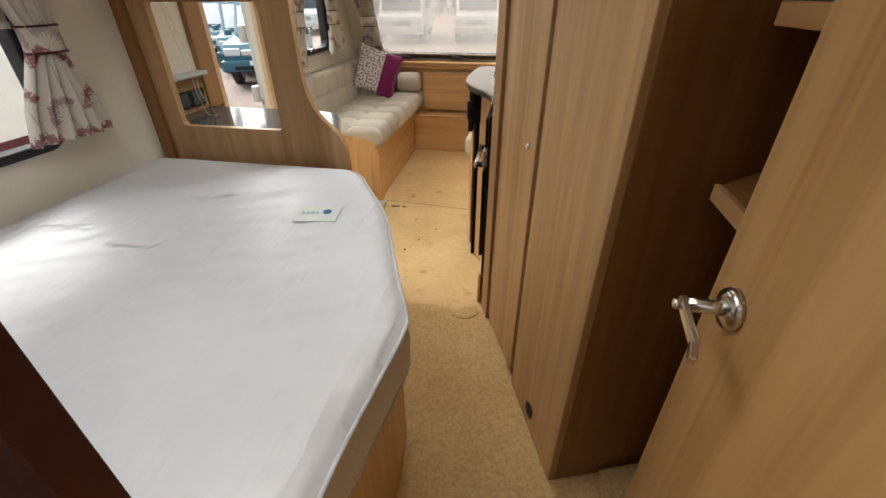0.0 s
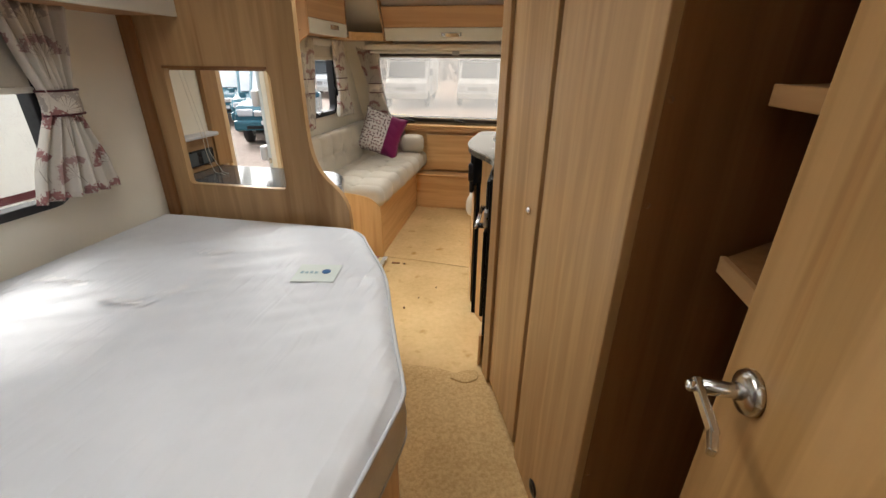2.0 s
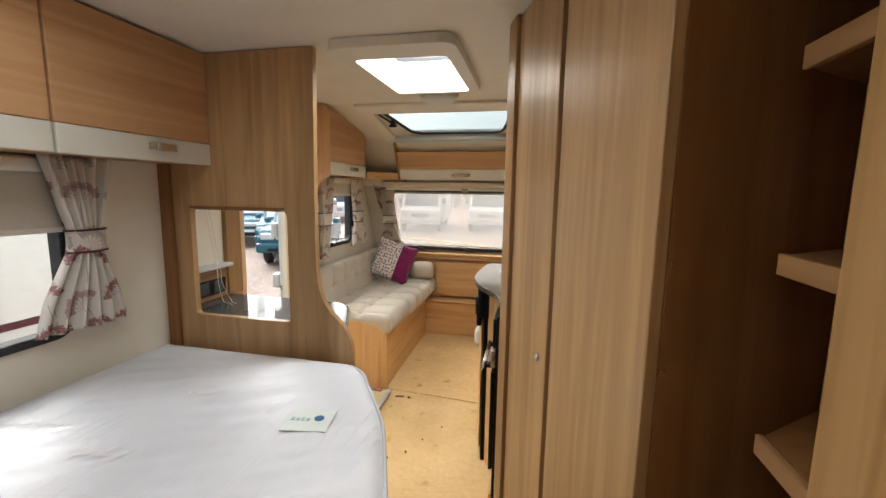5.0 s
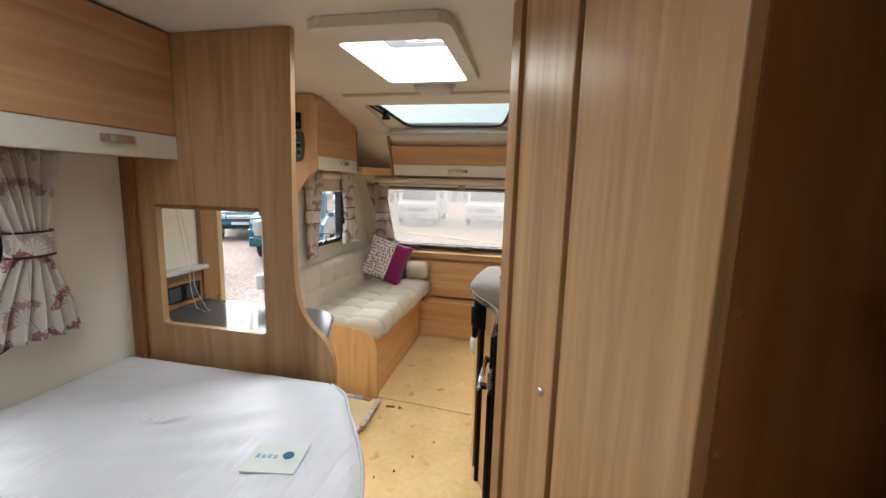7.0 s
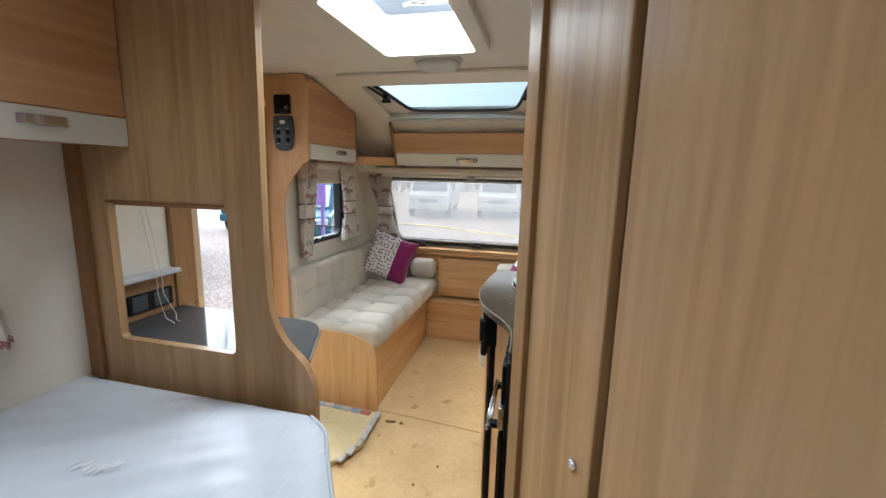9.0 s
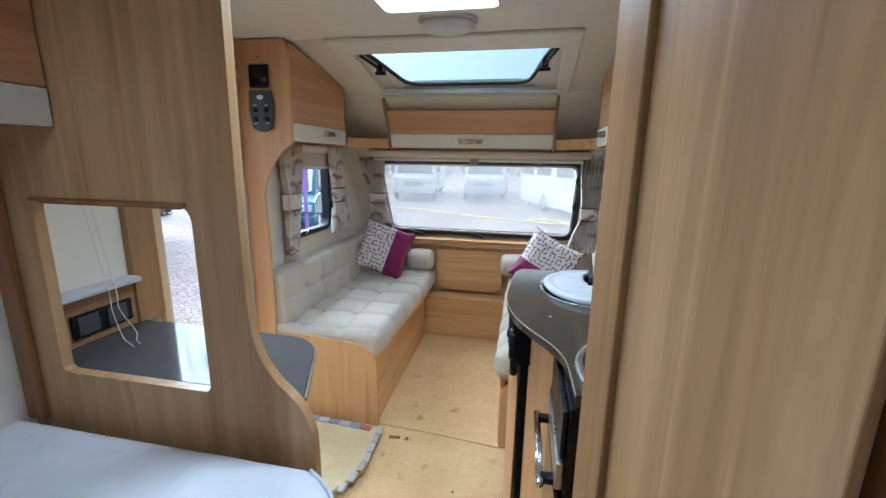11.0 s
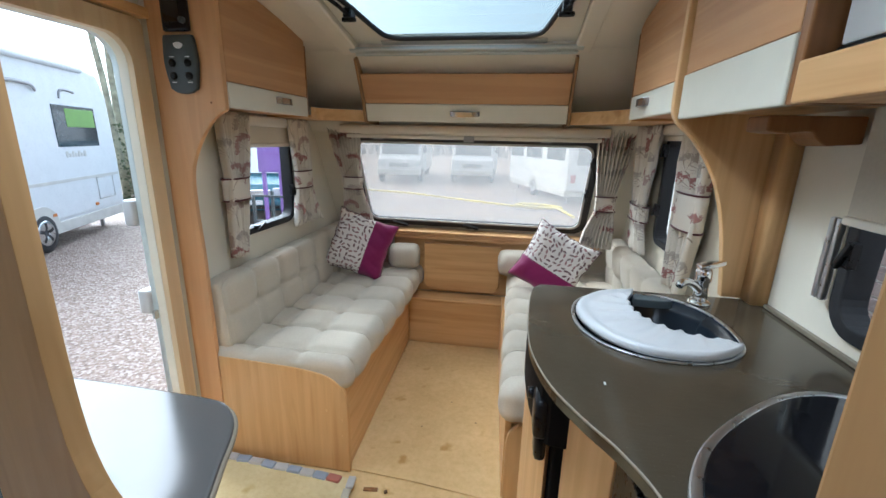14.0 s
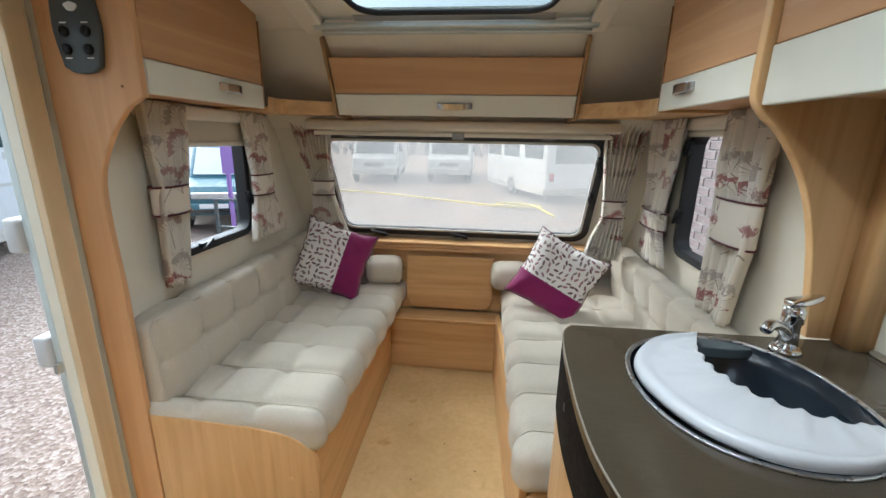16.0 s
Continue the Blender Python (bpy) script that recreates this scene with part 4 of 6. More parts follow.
def curtain(top, along, out, rows, folds, seed, tie, label):
    """A gathered curtain: rows of (height, shift along the wall, half width, fold depth); tie is (low, high) of the band round it."""
    rnd = random.Random(seed)
    a, o, base = Vector(along), Vector(out), Vector(top)
    ph = [rnd.uniform(-0.5, 0.5) for _ in range(folds + 2)]
    nu, zs = folds * 8, np.linspace(rows[0][0], rows[-1][0], 30)
    rz = [-r[0] for r in rows]

    def row(z):
        return [float(np.interp(-z, rz, [r[k] for r in rows])) for k in (1, 2, 3)]

    bm = bmesh.new()
    g = []
    for z in zs:
        s, h, d = row(z)
        line = []
        for i in range(nu + 1):
            u = i / nu * 2 - 1
            w = (u + 1) / 2 * folds
            wave = math.sin(2 * math.pi * w + ph[int(w)] * 0.9)
            belly = 0.25 * d * math.sin(5 * z + seed + 3 * u)
            line.append(bm.verts.new(base + a * (s + u * h + 0.15 * h / folds * math.sin(4 * math.pi * w)) + o * (0.035 + d * (0.5 + 0.5 * wave) + belly) + Vector((0, 0, z - base.z))))
        g.append(line)
    for r, q in zip(g, g[1:]):
        for i in range(nu):
            bm.faces.new((r[i], r[i + 1], q[i + 1], q[i]))
    c = thing("curtain", tuple(base + a * rows[-1][1] + Vector((0, 0, rows[-1][0] - base.z))), label, "curtain", "tied curtains")
    cloth = part("cloth", bm, curtain_mat, c, "cream cotton with faded maroon flower print", True)
    sol = cloth.modifiers.new("thick", "SOLIDIFY")
    sol.thickness = 0.0025
    zc = (tie[0] + tie[1]) / 2
    s, h, d = row(zc)
    ell = [(h * 1.08 * math.cos(t * math.pi / 12), (0.5 * d + 0.014) * math.sin(t * math.pi / 12)) for t in range(24)]
    inn = [(x * 0.94, y * 0.85) for x, y in ell]
    rot = Matrix((( a.x, o.x, 0, 0), (a.y, o.y, 0, 0), (0, 0, 1, 0), (0, 0, 0, 1)))
    place = Matrix.Translation(base + a * s + o * (0.035 + 0.5 * d) - Vector((0, 0, base.z))) @ rot
    band = part("tieback", moved(plate(ell, "z", tie[0], tie[1], [inn], edge=0.003), place), curtain_mat, c, "matching tieback", True)
    for z in tie:
        part("braid", moved(tube([(x * 1.02, y * 1.03, z) for x, y in ell], 0.004, 6, True), place), tie_mat, band, "maroon braid")
    return c


YP, XP = (0, 1, 0), (1, 0, 0)
curtain((LX, 1.82, 1.515), YP, XP, [(1.515, 0.005, 0.13, 0.05), (1.33, 0.01, 0.085, 0.05), (1.245, 0.015, 0.06, 0.045), (1.17, 0.01, 0.065, 0.045), (1.0, 0.0, 0.14, 0.05), (0.885, -0.01, 0.165, 0.05)], 6, 3, (1.17, 1.25), "cream flower-print curtain tied back beside the bed")
curtain((LX2, 3.50, 1.515), YP, XP, [(1.515, 0.045, 0.10, 0.05), (1.33, 0.035, 0.085, 0.05), (1.235, 0.03, 0.072, 0.05), (1.14, 0.02, 0.072, 0.05), (1.05, 0.015, 0.07, 0.05), (0.885, 0.01, 0.065, 0.045)], 6, 5, (1.14, 1.235), "cream flower-print curtain tied back beside the doorway pillar")
curtain((LX2, 4.14, 1.51), YP, XP, [(1.51, -0.02, 0.11, 0.045), (1.3, 0.0, 0.085, 0.045), (1.22, 0.01, 0.075, 0.04), (1.13, 0.0, 0.075, 0.04), (1.0, 0.01, 0.13, 0.045), (0.92, 0.02, 0.175, 0.05)], 6, 7, (1.13, 1.225), "cream flower-print curtain tied back by the corner")
NEG = (0, -1, 0)
curtain((-0.86, 4.46, 1.51), XP, NEG, [(1.51, -0.05, 0.115, 0.05), (1.3, -0.02, 0.08, 0.05), (1.175, 0.0, 0.06, 0.045), (1.1, 0.005, 0.06, 0.045), (0.95, 0.03, 0.085, 0.05), (0.82, 0.06, 0.10, 0.05)], 9, 11, (1.10, 1.175), "cream flower-print curtain tied back at the front window")
curtain((0.70, 4.46, 1.51), XP, NEG, [(1.51, 0.03, 0.115, 0.05), (1.3, 0.015, 0.085, 0.05), (1.12, 0.0, 0.055, 0.045), (1.03, 0.0, 0.055, 0.045), (0.92, -0.02, 0.085, 0.05), (0.80, -0.035, 0.10, 0.05)], 9, 13, (1.03, 1.115), "cream flower-print curtain tied back at the front window")
curtain((RX, 4.22, 1.51), YP, (-1, 0, 0), [(1.51, -0.02, 0.16, 0.05), (1.3, 0.0, 0.145, 0.05), (1.10, 0.03, 0.12, 0.045), (1.02, 0.03, 0.12, 0.045), (0.93, 0.01, 0.15, 0.05), (0.865, 0.0, 0.165, 0.05)], 6, 17, (1.02, 1.10), "cream flower-print curtain tied back by the corner")
curtain((RX, 3.60, 1.515), YP, (-1, 0, 0), [(1.515, 0.01, 0.13, 0.055), (1.35, 0.01, 0.12, 0.055), (1.24, 0.0, 0.105, 0.05), (1.10, -0.01, 0.105, 0.05), (0.98, 0.0, 0.1, 0.05), (0.84, 0.01, 0.10, 0.05)], 6, 19, (1.10, 1.24), "cream flower-print curtain tied back near the sink")

# ---------------------------------------------------------------- roof fittings
rl = tagged(new("window_6", finish("window_6", plate(rrect(-0.315, 0.20, 2.165, 2.945, 0.06), "z", 1.945, TOP - 0.001, [roof_hole], edge=0.012), cream_plastic)), "square rooflight in a cream plastic surround", "rooflight", kind="structure")
part("well", plate(rrect(-0.275, 0.16, 2.295, 2.93, 0.04), "z", TOP + 0.031, 2.11, [roof_hole]), cream_plastic, rl, "cream shaft")
dome = part("dome", plate(rrect(-0.275, 0.16, 2.295, 2.93, 0.04), "z", 2.114, 2.12), frosted_pane, rl, "frosted roof dome")
dome.visible_shadow = False
part("winder", tube(spline([(-0.12, 2.75, 2.09), (-0.07, 2.70, 2.075), (-0.03, 2.73, 2.08), (0.02, 2.68, 2.075), (0.06, 2.74, 2.085)], 4), 0.006, 8), nickel, rl, "bent wire stay", True)
part("stay_bar", box(-0.13, 0.06, 2.755, 2.768, 2.084, 2.096, 0.003), pale_grey, rl)

# added rooflights that stay out of view, for light on bed and washroom
for nm, (x0, x1, y0, y1) in (("added_rooflight_bed", (-0.75, 0.0, 0.75, 1.45)), ("added_rooflight_washroom", (-0.2, 0.5, -0.45, 0.2))):
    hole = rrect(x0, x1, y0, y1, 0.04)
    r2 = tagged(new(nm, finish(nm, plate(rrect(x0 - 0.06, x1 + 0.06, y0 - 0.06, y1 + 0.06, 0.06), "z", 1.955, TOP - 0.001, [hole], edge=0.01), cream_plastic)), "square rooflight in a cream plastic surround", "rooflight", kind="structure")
    part("dome", plate(rrect(x0 - 0.02, x1 + 0.02, y0 - 0.02, y1 + 0.02, 0.04), "z", TOP + 0.034, TOP + 0.04), clear_pane, r2, "clear dome of an added, unseen rooflight").visible_shadow = False

light = thing("ceiling_lamp", (-0.08, 3.13, TOP), "oval frosted ceiling lamp, switched off", "lamp")
ell = Matrix.Diagonal((1.0, 0.8, 1.0, 1.0))
part("base", moved(moved(lathe([(0, 0), (0.118, 0), (0.12, -0.008), (0.112, -0.014), (0, -0.014)], 32), ell), pose(-0.08, 3.13, TOP - 0.001)), pale_grey, light, "grey lamp base", True)
part("cover", moved(moved(lathe([(0, -0.012), (0.108, -0.014), (0.104, -0.034), (0.085, -0.046), (0.05, -0.05), (0, -0.051)], 32), ell), pose(-0.08, 3.13, TOP - 0.001)), lamp_cover, light, "frosted cover", True)

sr = tagged(new("window_7", finish("window_7", moved(plate([(-0.72, -0.01), (0.47, -0.01), (0.47, SLEN + 0.0), (-0.72, SLEN + 0.0)], "z", -0.022, -0.001, [[(-0.625, 0.125), (0.395, 0.125), (0.395, SLEN - 0.045), (-0.625, SLEN - 0.045)]], edge=0.008), SLOPE), ceil_mat)), "large tilted sunroof above the seats", "sunroof", kind="structure")
part("blind_bar", moved(joined(box(-0.66, 0.43, SLEN - 0.075, SLEN - 0.045, -0.03, -0.012, 0.005), box(-0.64, 0.41, SLEN - 0.04, SLEN - 0.02, -0.036, -0.018, 0.004)), SLOPE), alu, sr, "pale aluminium sliding blind rails", True)
part("shaft", moved(plate([(-0.65, 0.10), (0.42, 0.10), (0.42, SLEN - 0.02), (-0.65, SLEN - 0.02)], "z", 0.031, 0.06, [[(-0.628, 0.123), (0.398, 0.123), (0.398, SLEN - 0.042), (-0.628, SLEN - 0.042)]]), SLOPE), cream_plastic, sr)
gl = [(-0.60, 0.13), (0.37, 0.13)] + spline([(0.37, 0.14), (0.32, 0.275), (0.27, 0.475), (0.235, 0.56), (0.17, 0.59)], 4) + spline([(-0.40, 0.59), (-0.465, 0.56), (-0.497, 0.475), (-0.55, 0.275), (-0.60, 0.14)], 4)
for s in (-1, 1):
    e0, e1 = (-0.628, -0.475) if s < 0 else (0.398, 0.17)
    edge_line = [(e0, 0.13)] + (spline([(-0.60, 0.13), (-0.55, 0.275), (-0.497, 0.475), (-0.465, 0.56), (-0.40, 0.595)], 4) if s < 0 else spline([(0.37, 0.13), (0.32, 0.275), (0.27, 0.475), (0.235, 0.56), (0.17, 0.595)], 4)) + [(e1, SLEN - 0.045), (e0, SLEN - 0.045)]
    part("corner_fill", moved(plate(edge_line, "z", 0.012, 0.03), SLOPE), cream_plastic, sr, "cream moulded corner")
part("lower_fill", moved(box(-0.50, 0.27, 0.594, SLEN - 0.044, 0.006, 0.018, 0.002), SLOPE), pale_grey, sr, "grey lower trim")
part("gasket", moved(tube([(x, y, 0.016) for x, y in gl], 0.011, 8, True), SLOPE), rubber, sr, "black rubber gasket", True)
sp = part("pane", moved(plate(gl, "z", 0.024, 0.029), SLOPE), tinted_pane, sr, "faintly tinted acrylic pane")
sp.visible_shadow = False
for x, d in ((-0.548, 1), (0.318, -1)):
    c = part("catch", moved(joined(box(x - 0.018, x + 0.018, 0.30, 0.355, -0.026, 0.012, 0.006), box(x - 0.03, x + 0.03, 0.318, 0.336, -0.034, -0.018, 0.005)), SLOPE), black, sr, "black catch")
    part("stay", moved(tube([(x - d * 0.05, 0.155, -0.008), (x - d * 0.012, 0.26, -0.012), (x, 0.32, -0.014)], 0.008, 8), SLOPE), black, c)

# ---------------------------------------------------------------- entrance side
frame_in = rrect(2.735, 3.185, 0.02, 1.735, (0.01, 0.01, 0.09, 0.09))
frame_out = rrect(2.70, 3.245, -0.0, 1.80, (0.0, 0.0, 0.03, 0.03))
ent = tagged(new("entrance_frame", finish("entrance_frame", plate(frame_out, "x", LX + 0.001, LX + 0.026, [frame_in], edge=0.003), cream_edge)), "pale lining round the open entrance doorway", "door frame", kind="structure")
part("seal", plate(rrect(2.725, 3.195, 0.008, 1.745, (0.01, 0.01, 0.1, 0.1)), "x", LX - 0.037, LX - 0.06, [frame_in], edge=0.003), alu, ent, "grey aluminium door seal")
for z in (0.715, 1.075):
    part("hinge", box(LX - 0.11, LX - 0.061, 3.17, 3.235, z, z + 0.1, 0.01), white_plastic, ent, "white plastic hinge cover", True)
part("stop_clip", box(LX - 0.05, LX - 0.036, 3.165, 3.184, 0.70, 0.735, 0.002), nickel, ent)
part("lintel", box(LX + 0.001, LX + 0.045, 2.262, 3.262, 1.805, 1.84, 0.004), wood_y, ent, "wood lintel rail")

solid("door_side_board", box(LX + 0.001, LX + 0.03, 2.585, 2.698, 0.815, 1.98, 0.003), post_mat, "upright wood board beside the entrance", "panel")
polished = plain("dark polished laminate", (0.085, 0.083, 0.08), 0.11, vary=0.03, grain=2.0, relief=0.0, spec=0.2)
dresser = thing("dresser", (-0.8, 2.45, 0), "low wood cabinet behind the partition", "cabinet")
part("body", plate([(LX + 0.003, 2.258), (-0.40, 2.258), (-0.43, 2.40), (-0.50, 2.52), (-0.62, 2.575), (LX + 0.003, 2.585)], "z", 0.0, 0.785, edge=0.003), wood_z, dresser)
side_edge = [(-0.285, 2.258)] + spline([(-0.29, 2.275), (-0.325, 2.36), (-0.36, 2.44), (-0.387, 2.507), (-0.418, 2.558), (-0.465, 2.597), (-0.53, 2.613), (-0.75, 2.62)], 5) + [(LX + 0.003, 2.622)]
side_top = thing("side_worktop", (-0.8, 2.45, 0.786), "dark glossy laminate top reflecting the doorway", "worktop")
part("slab", plate([(LX + 0.003, 2.258)] + side_edge, "z", 0.786, 0.814, edge=0.006), polished, side_top)
part("edging", tube([(x, y, 0.80) for x, y in side_edge[1:]], 0.0075, 6), edge_mat, side_top, "grey-brown rounded edging", True)
post_y = wood("back panel beech", 1, (0.42, 0.25, 0.11), (0.32, 0.18, 0.07))
back_panel = thing("socket_panel", (LX + 0.01, 2.42, 0.815), "low wood back panel with a black socket strip", "panel")
part("board", box(LX + 0.001, LX + 0.018, 2.258, 2.584, 0.815, 0.985, 0.002), post_y, back_panel)
part("socket_strip", box(LX + 0.019, LX + 0.03, 2.35, 2.56, 0.845, 0.925, 0.004), black, back_panel, "black socket strip")
for y in (2.40, 2.50):
    part("socket_face", box(LX + 0.031, LX + 0.034, y - 0.035, y + 0.035, 0.852, 0.918, 0.003), slate, back_panel)
solid("cable_trunking", box(LX + 0.001, LX + 0.07, 2.27, 2.58, 0.986, 1.006, 0.006), white_plastic, "white plastic ledge on the back panel", "ledge")
for k, dy in enumerate((0.0, 0.025)):
    solid("cable", tube(spline([(LX + 0.03, 2.44 + dy, 1.31), (LX + 0.076, 2.445 + dy, 1.0), (LX + 0.085, 2.44 + dy, 0.92), (LX + 0.10, 2.45 + dy * 2, 0.822), (LX + 0.16, 2.42 + dy, 0.82), (LX + 0.2, 2.40 + dy, 0.82)], 5), 0.0016, 6), cream_plastic, "thin white cable hanging to the worktop", "cable", "loose cables", smooth=True)

# pillar with arch
arch = [(LX2 - 0.04, 0.0), (-1.045, 0.0), (-1.043, 0.84)] + spline([(-1.043, 0.95), (-1.05, 1.15), (-1.045, 1.27), (-1.02, 1.345), (-0.975, 1.42), (-0.925, 1.475), (-0.874, 1.505)], 5) + [(-0.874, 1.93), (-0.90, TOP - 0.004), (-1.15, TOP - 0.004), (-1.15, 0.0)]
arch = arch[1:]
pillar = tagged(new("pillar", finish("pillar", plate(arch, "y", 3.265, 3.285, edge=0.003), peach_z)), "peach wood pillar panel with an arched edge", "panel", kind="structure")
thermo = thing("heater_control", (-1.022, 3.264, 1.815), "small black control display on the pillar", "control panel")
part("case", box(-1.075, -0.972, 3.246, 3.2645, 1.762, 1.868, 0.008), black, thermo)
part("screen", box(-1.062, -1.0, 3.2435, 3.2455, 1.79, 1.855, 0.001), black_glass, thermo, "dark glass screen")
part("knob", moved(lathe([(0, 0), (0.011, 0), (0.01, 0.012), (0, 0.013)], 16), pose(-0.988, 3.2455, 1.795, 90)), slate, thermo, "", True)
ctrl = thing("switch_panel", (-1.02, 3.264, 1.65), "grey rounded switch panel with four buttons", "switch panel")
part("face", plate([(-1.077, 1.752), (-0.968, 1.752)] + spline([(-0.962, 1.74), (-0.955, 1.66), (-0.968, 1.575)], 4) + spline([(-0.99, 1.562), (-1.02, 1.558), (-1.05, 1.562)], 4) + spline([(-1.072, 1.575), (-1.087, 1.66), (-1.082, 1.74)], 4), "y", 3.248, 3.2645, edge=0.004), slate, ctrl, "", True)
part("emblem", plate(spline([(-1.04, 1.722), (-1.02, 1.728), (-1.003, 1.72), (-1.012, 1.708), (-1.03, 1.708), (-1.04, 1.722)], 4)[:-1], "y", 3.245, 3.248), white_print, ctrl, "white moulded mark")
for x in (-1.052, -0.99):
    for z in (1.66, 1.617):
        b = part("button", moved(lathe([(0, 0), (0.014, 0), (0.013, 0.006), (0.008, 0.008), (0, 0.008)], 18), pose(x, 3.2475, z, 90)), black, ctrl, "round black button", True)
        part("button_mark", box(x - 0.009, x + 0.009, 3.2465, 3.2478, z + (0.019 if z > 1.64 else -0.022), z + (0.022 if z > 1.64 else -0.019), 0), white_print, b)
solid("screw_head", moved(lathe([(0, 0), (0.005, 0), (0.003, 0.002), (0, 0.002)], 10), pose(-1.03, 3.2645, 1.90, 90)), brown_z, "brown screw cap on the pillar", "screw", "screw caps")
solid("screw_head", moved(lathe([(0, 0), (0.004, 0), (0.003, 0.002), (0, 0.002)], 10), pose(-0.93, 3.2645, 1.53, 90)), brown_z, "brown screw cap on the pillar", "screw", "screw caps")

# ---------------------------------------------------------------- lounge lockers


def lounge_locker(x_wall, x_face, y0, y1, sign, label, hy):
    """Side locker: the roof's curve cuts its upper front corner."""
    top = [(y0, 1.565), (y1, 1.565), (y1, 1.865), (y1 - 0.04, 1.885), (y0 + 0.08, TOP - 0.02), (y0, TOP - 0.012)]
    lk = thing("lounge_locker", ((x_wall + x_face) / 2, (y0 + y1) / 2, 1.51), label, "locker", "lockers over the seats")
    xf = x_face - sign * 0.018
    part("body", joined(plate([(y0, 1.522), (y1, 1.522), *top[2:]], "x", x_wall, xf)), peach_y, lk)
    part("door", plate([(y0 + 0.002, 1.606), (y1 - 0.002, 1.606), (y1 - 0.002, 1.86), (y1 - 0.042, 1.88), (y0 + 0.08, TOP - 0.027), (y0 + 0.002, TOP - 0.018)], "x", xf, x_face, edge=0.003), peach_y, lk)
    r = part("rail", box(min(xf, x_face + sign * 0.004), max(xf, x_face + sign * 0.004), y0 + 0.002, y1 - 0.002, 1.515, 1.604, 0.005), cream, lk, "cream lower rail")
    handle((x_face + sign * 0.004, hy, 1.568), TO_RIGHT if sign > 0 else TO_LEFT, r)
    part("end_trim", box(min(xf, x_face + sign * 0.002), max(xf, x_face + sign * 0.002), y1, y1 + 0.006, 1.53, 1.84, 0.001), brown_z, lk, "brown edging")
    return lk


lounge_locker(LX2 + 0.002, -0.876, 3.287, 3.885, 1, "peach wood locker with cream rail over the long seat", 3.66)
lounge_locker(RX - 0.002, 0.62, 3.20, 3.76, -1, "peach wood locker with cream rail over the sink-side seat", 3.57)
for sgn, x0, x1, yb in ((1, LX2 + 0.004, -0.90, 3.893), (-1, 0.64, RX - 0.004, 3.768)):
    e = solid("corner_cheek", plate([(yb, 1.53), (yb + 0.22, 1.53), (yb + 0.19, 1.62), (yb + 0.09, 1.80), (yb, 1.855)], "x", x0 if sgn > 0 else x1, (x0 + 0.016) if sgn > 0 else x1 - 0.016, edge=0.003), wood_z, "curved wood end cheek of the side locker", "panel")
    sp_ = thing("speaker", (x0, yb + 0.06, 1.66), "round black speaker in the corner cheek", "speaker")
    xs = x0 + 0.0165 if sgn > 0 else x1 - 0.0165
    part("ring", moved(lathe([(0, 0), (0.032, 0), (0.03, 0.006), (0.024, 0.007), (0, 0.004)], 20), pose(xs, yb + 0.075, 1.65) @ pose(0, 0, 0, 0, 90 * sgn, 0)), black, sp_, "", True)
front = thing("front_locker", (-0.124, 4.2, 1.5), "wide peach wood front locker with cream rail and tall side cheeks", "locker")
TILT = [(4.145, 1.505), (4.11, 1.60), (4.035, 1.735)]


def lean_board(x0, x1, a, b, thick, edge=0.003):
    (y0, z0), (y1, z1) = a, b
    return plate([(y0, z0), (y0 + thick, z0 + thick * 0.4), (y1 + thick, z1 + thick * 0.4), (y1, z1)], "x", x0, x1, edge=edge)


part("body", plate([(4.165, 1.515), (4.31, 1.515), (4.15, 1.67), (4.09, 1.738), (4.055, 1.735), (4.13, 1.60)], "x", -0.652, 0.405), peach_x, front)
part("door", lean_board(-0.655, 0.408, (4.112, 1.598), (4.04, 1.735), 0.018), peach_x, front)
fr = part("rail", lean_board(-0.655, 0.408, (4.142, 1.507), (4.108, 1.595), 0.02), cream, front, "cream lower rail")
part("name_plate", moved(box(-0.045, 0.045, -0.003, 0.0, -0.008, 0.008, 0.001), pose(-0.11, 4.109, 1.613, 28)), brown_z, front, "small dark plate")
handle((-0.115, 4.124, 1.552), pose(0, 0, 0, 20, 0, 0) @ TO_BACK, fr, 0.16)
for x in (-0.672, 0.41):
    part("cheek", plate([(4.135, 1.50), (4.36, 1.49), (4.23, 1.73), (4.02, 1.815), (3.995, 1.80), (4.02, 1.75), (4.10, 1.60)], "x", x, x + 0.014, edge=0.003), post_mat, front, "narrow brown side cheek")
for x0, x1, yy in ((LX2 + 0.003, -0.674, 3.90), (0.426, RX - 0.003, 3.775)):
    near, far = (x0, x1) if x0 < -0.5 else (x1, x0)
    pts = [(near, yy), (near + (0.24 if near < 0 else -0.27), yy)] + spline([(near + (0.24 if near < 0 else -0.27), yy + 0.01), (near + (0.255 if near < 0 else -0.285), yy + 0.13), (far, 4.145)], 5) + [(far, 4.40), (near, 4.40)]
    shelf = tagged(new("corner_shelf", finish("corner_shelf", plate(pts, "z", 1.512, 1.525, edge=0.002), wood_x)), "curved wood corner shelf beside the front locker", "shelf", "corner shelves")
    lip = spline([(near + (0.24 if near < 0 else -0.27), yy + 0.01), (near + (0.255 if near < 0 else -0.285), yy + 0.13), (far, 4.145)], 6)
    part("lip", plate(lip + [(x, y + 0.016) for x, y in reversed(lip)], "z", 1.505, 1.565, edge=0.003), wood_x, shelf, "raised curved wood lip")

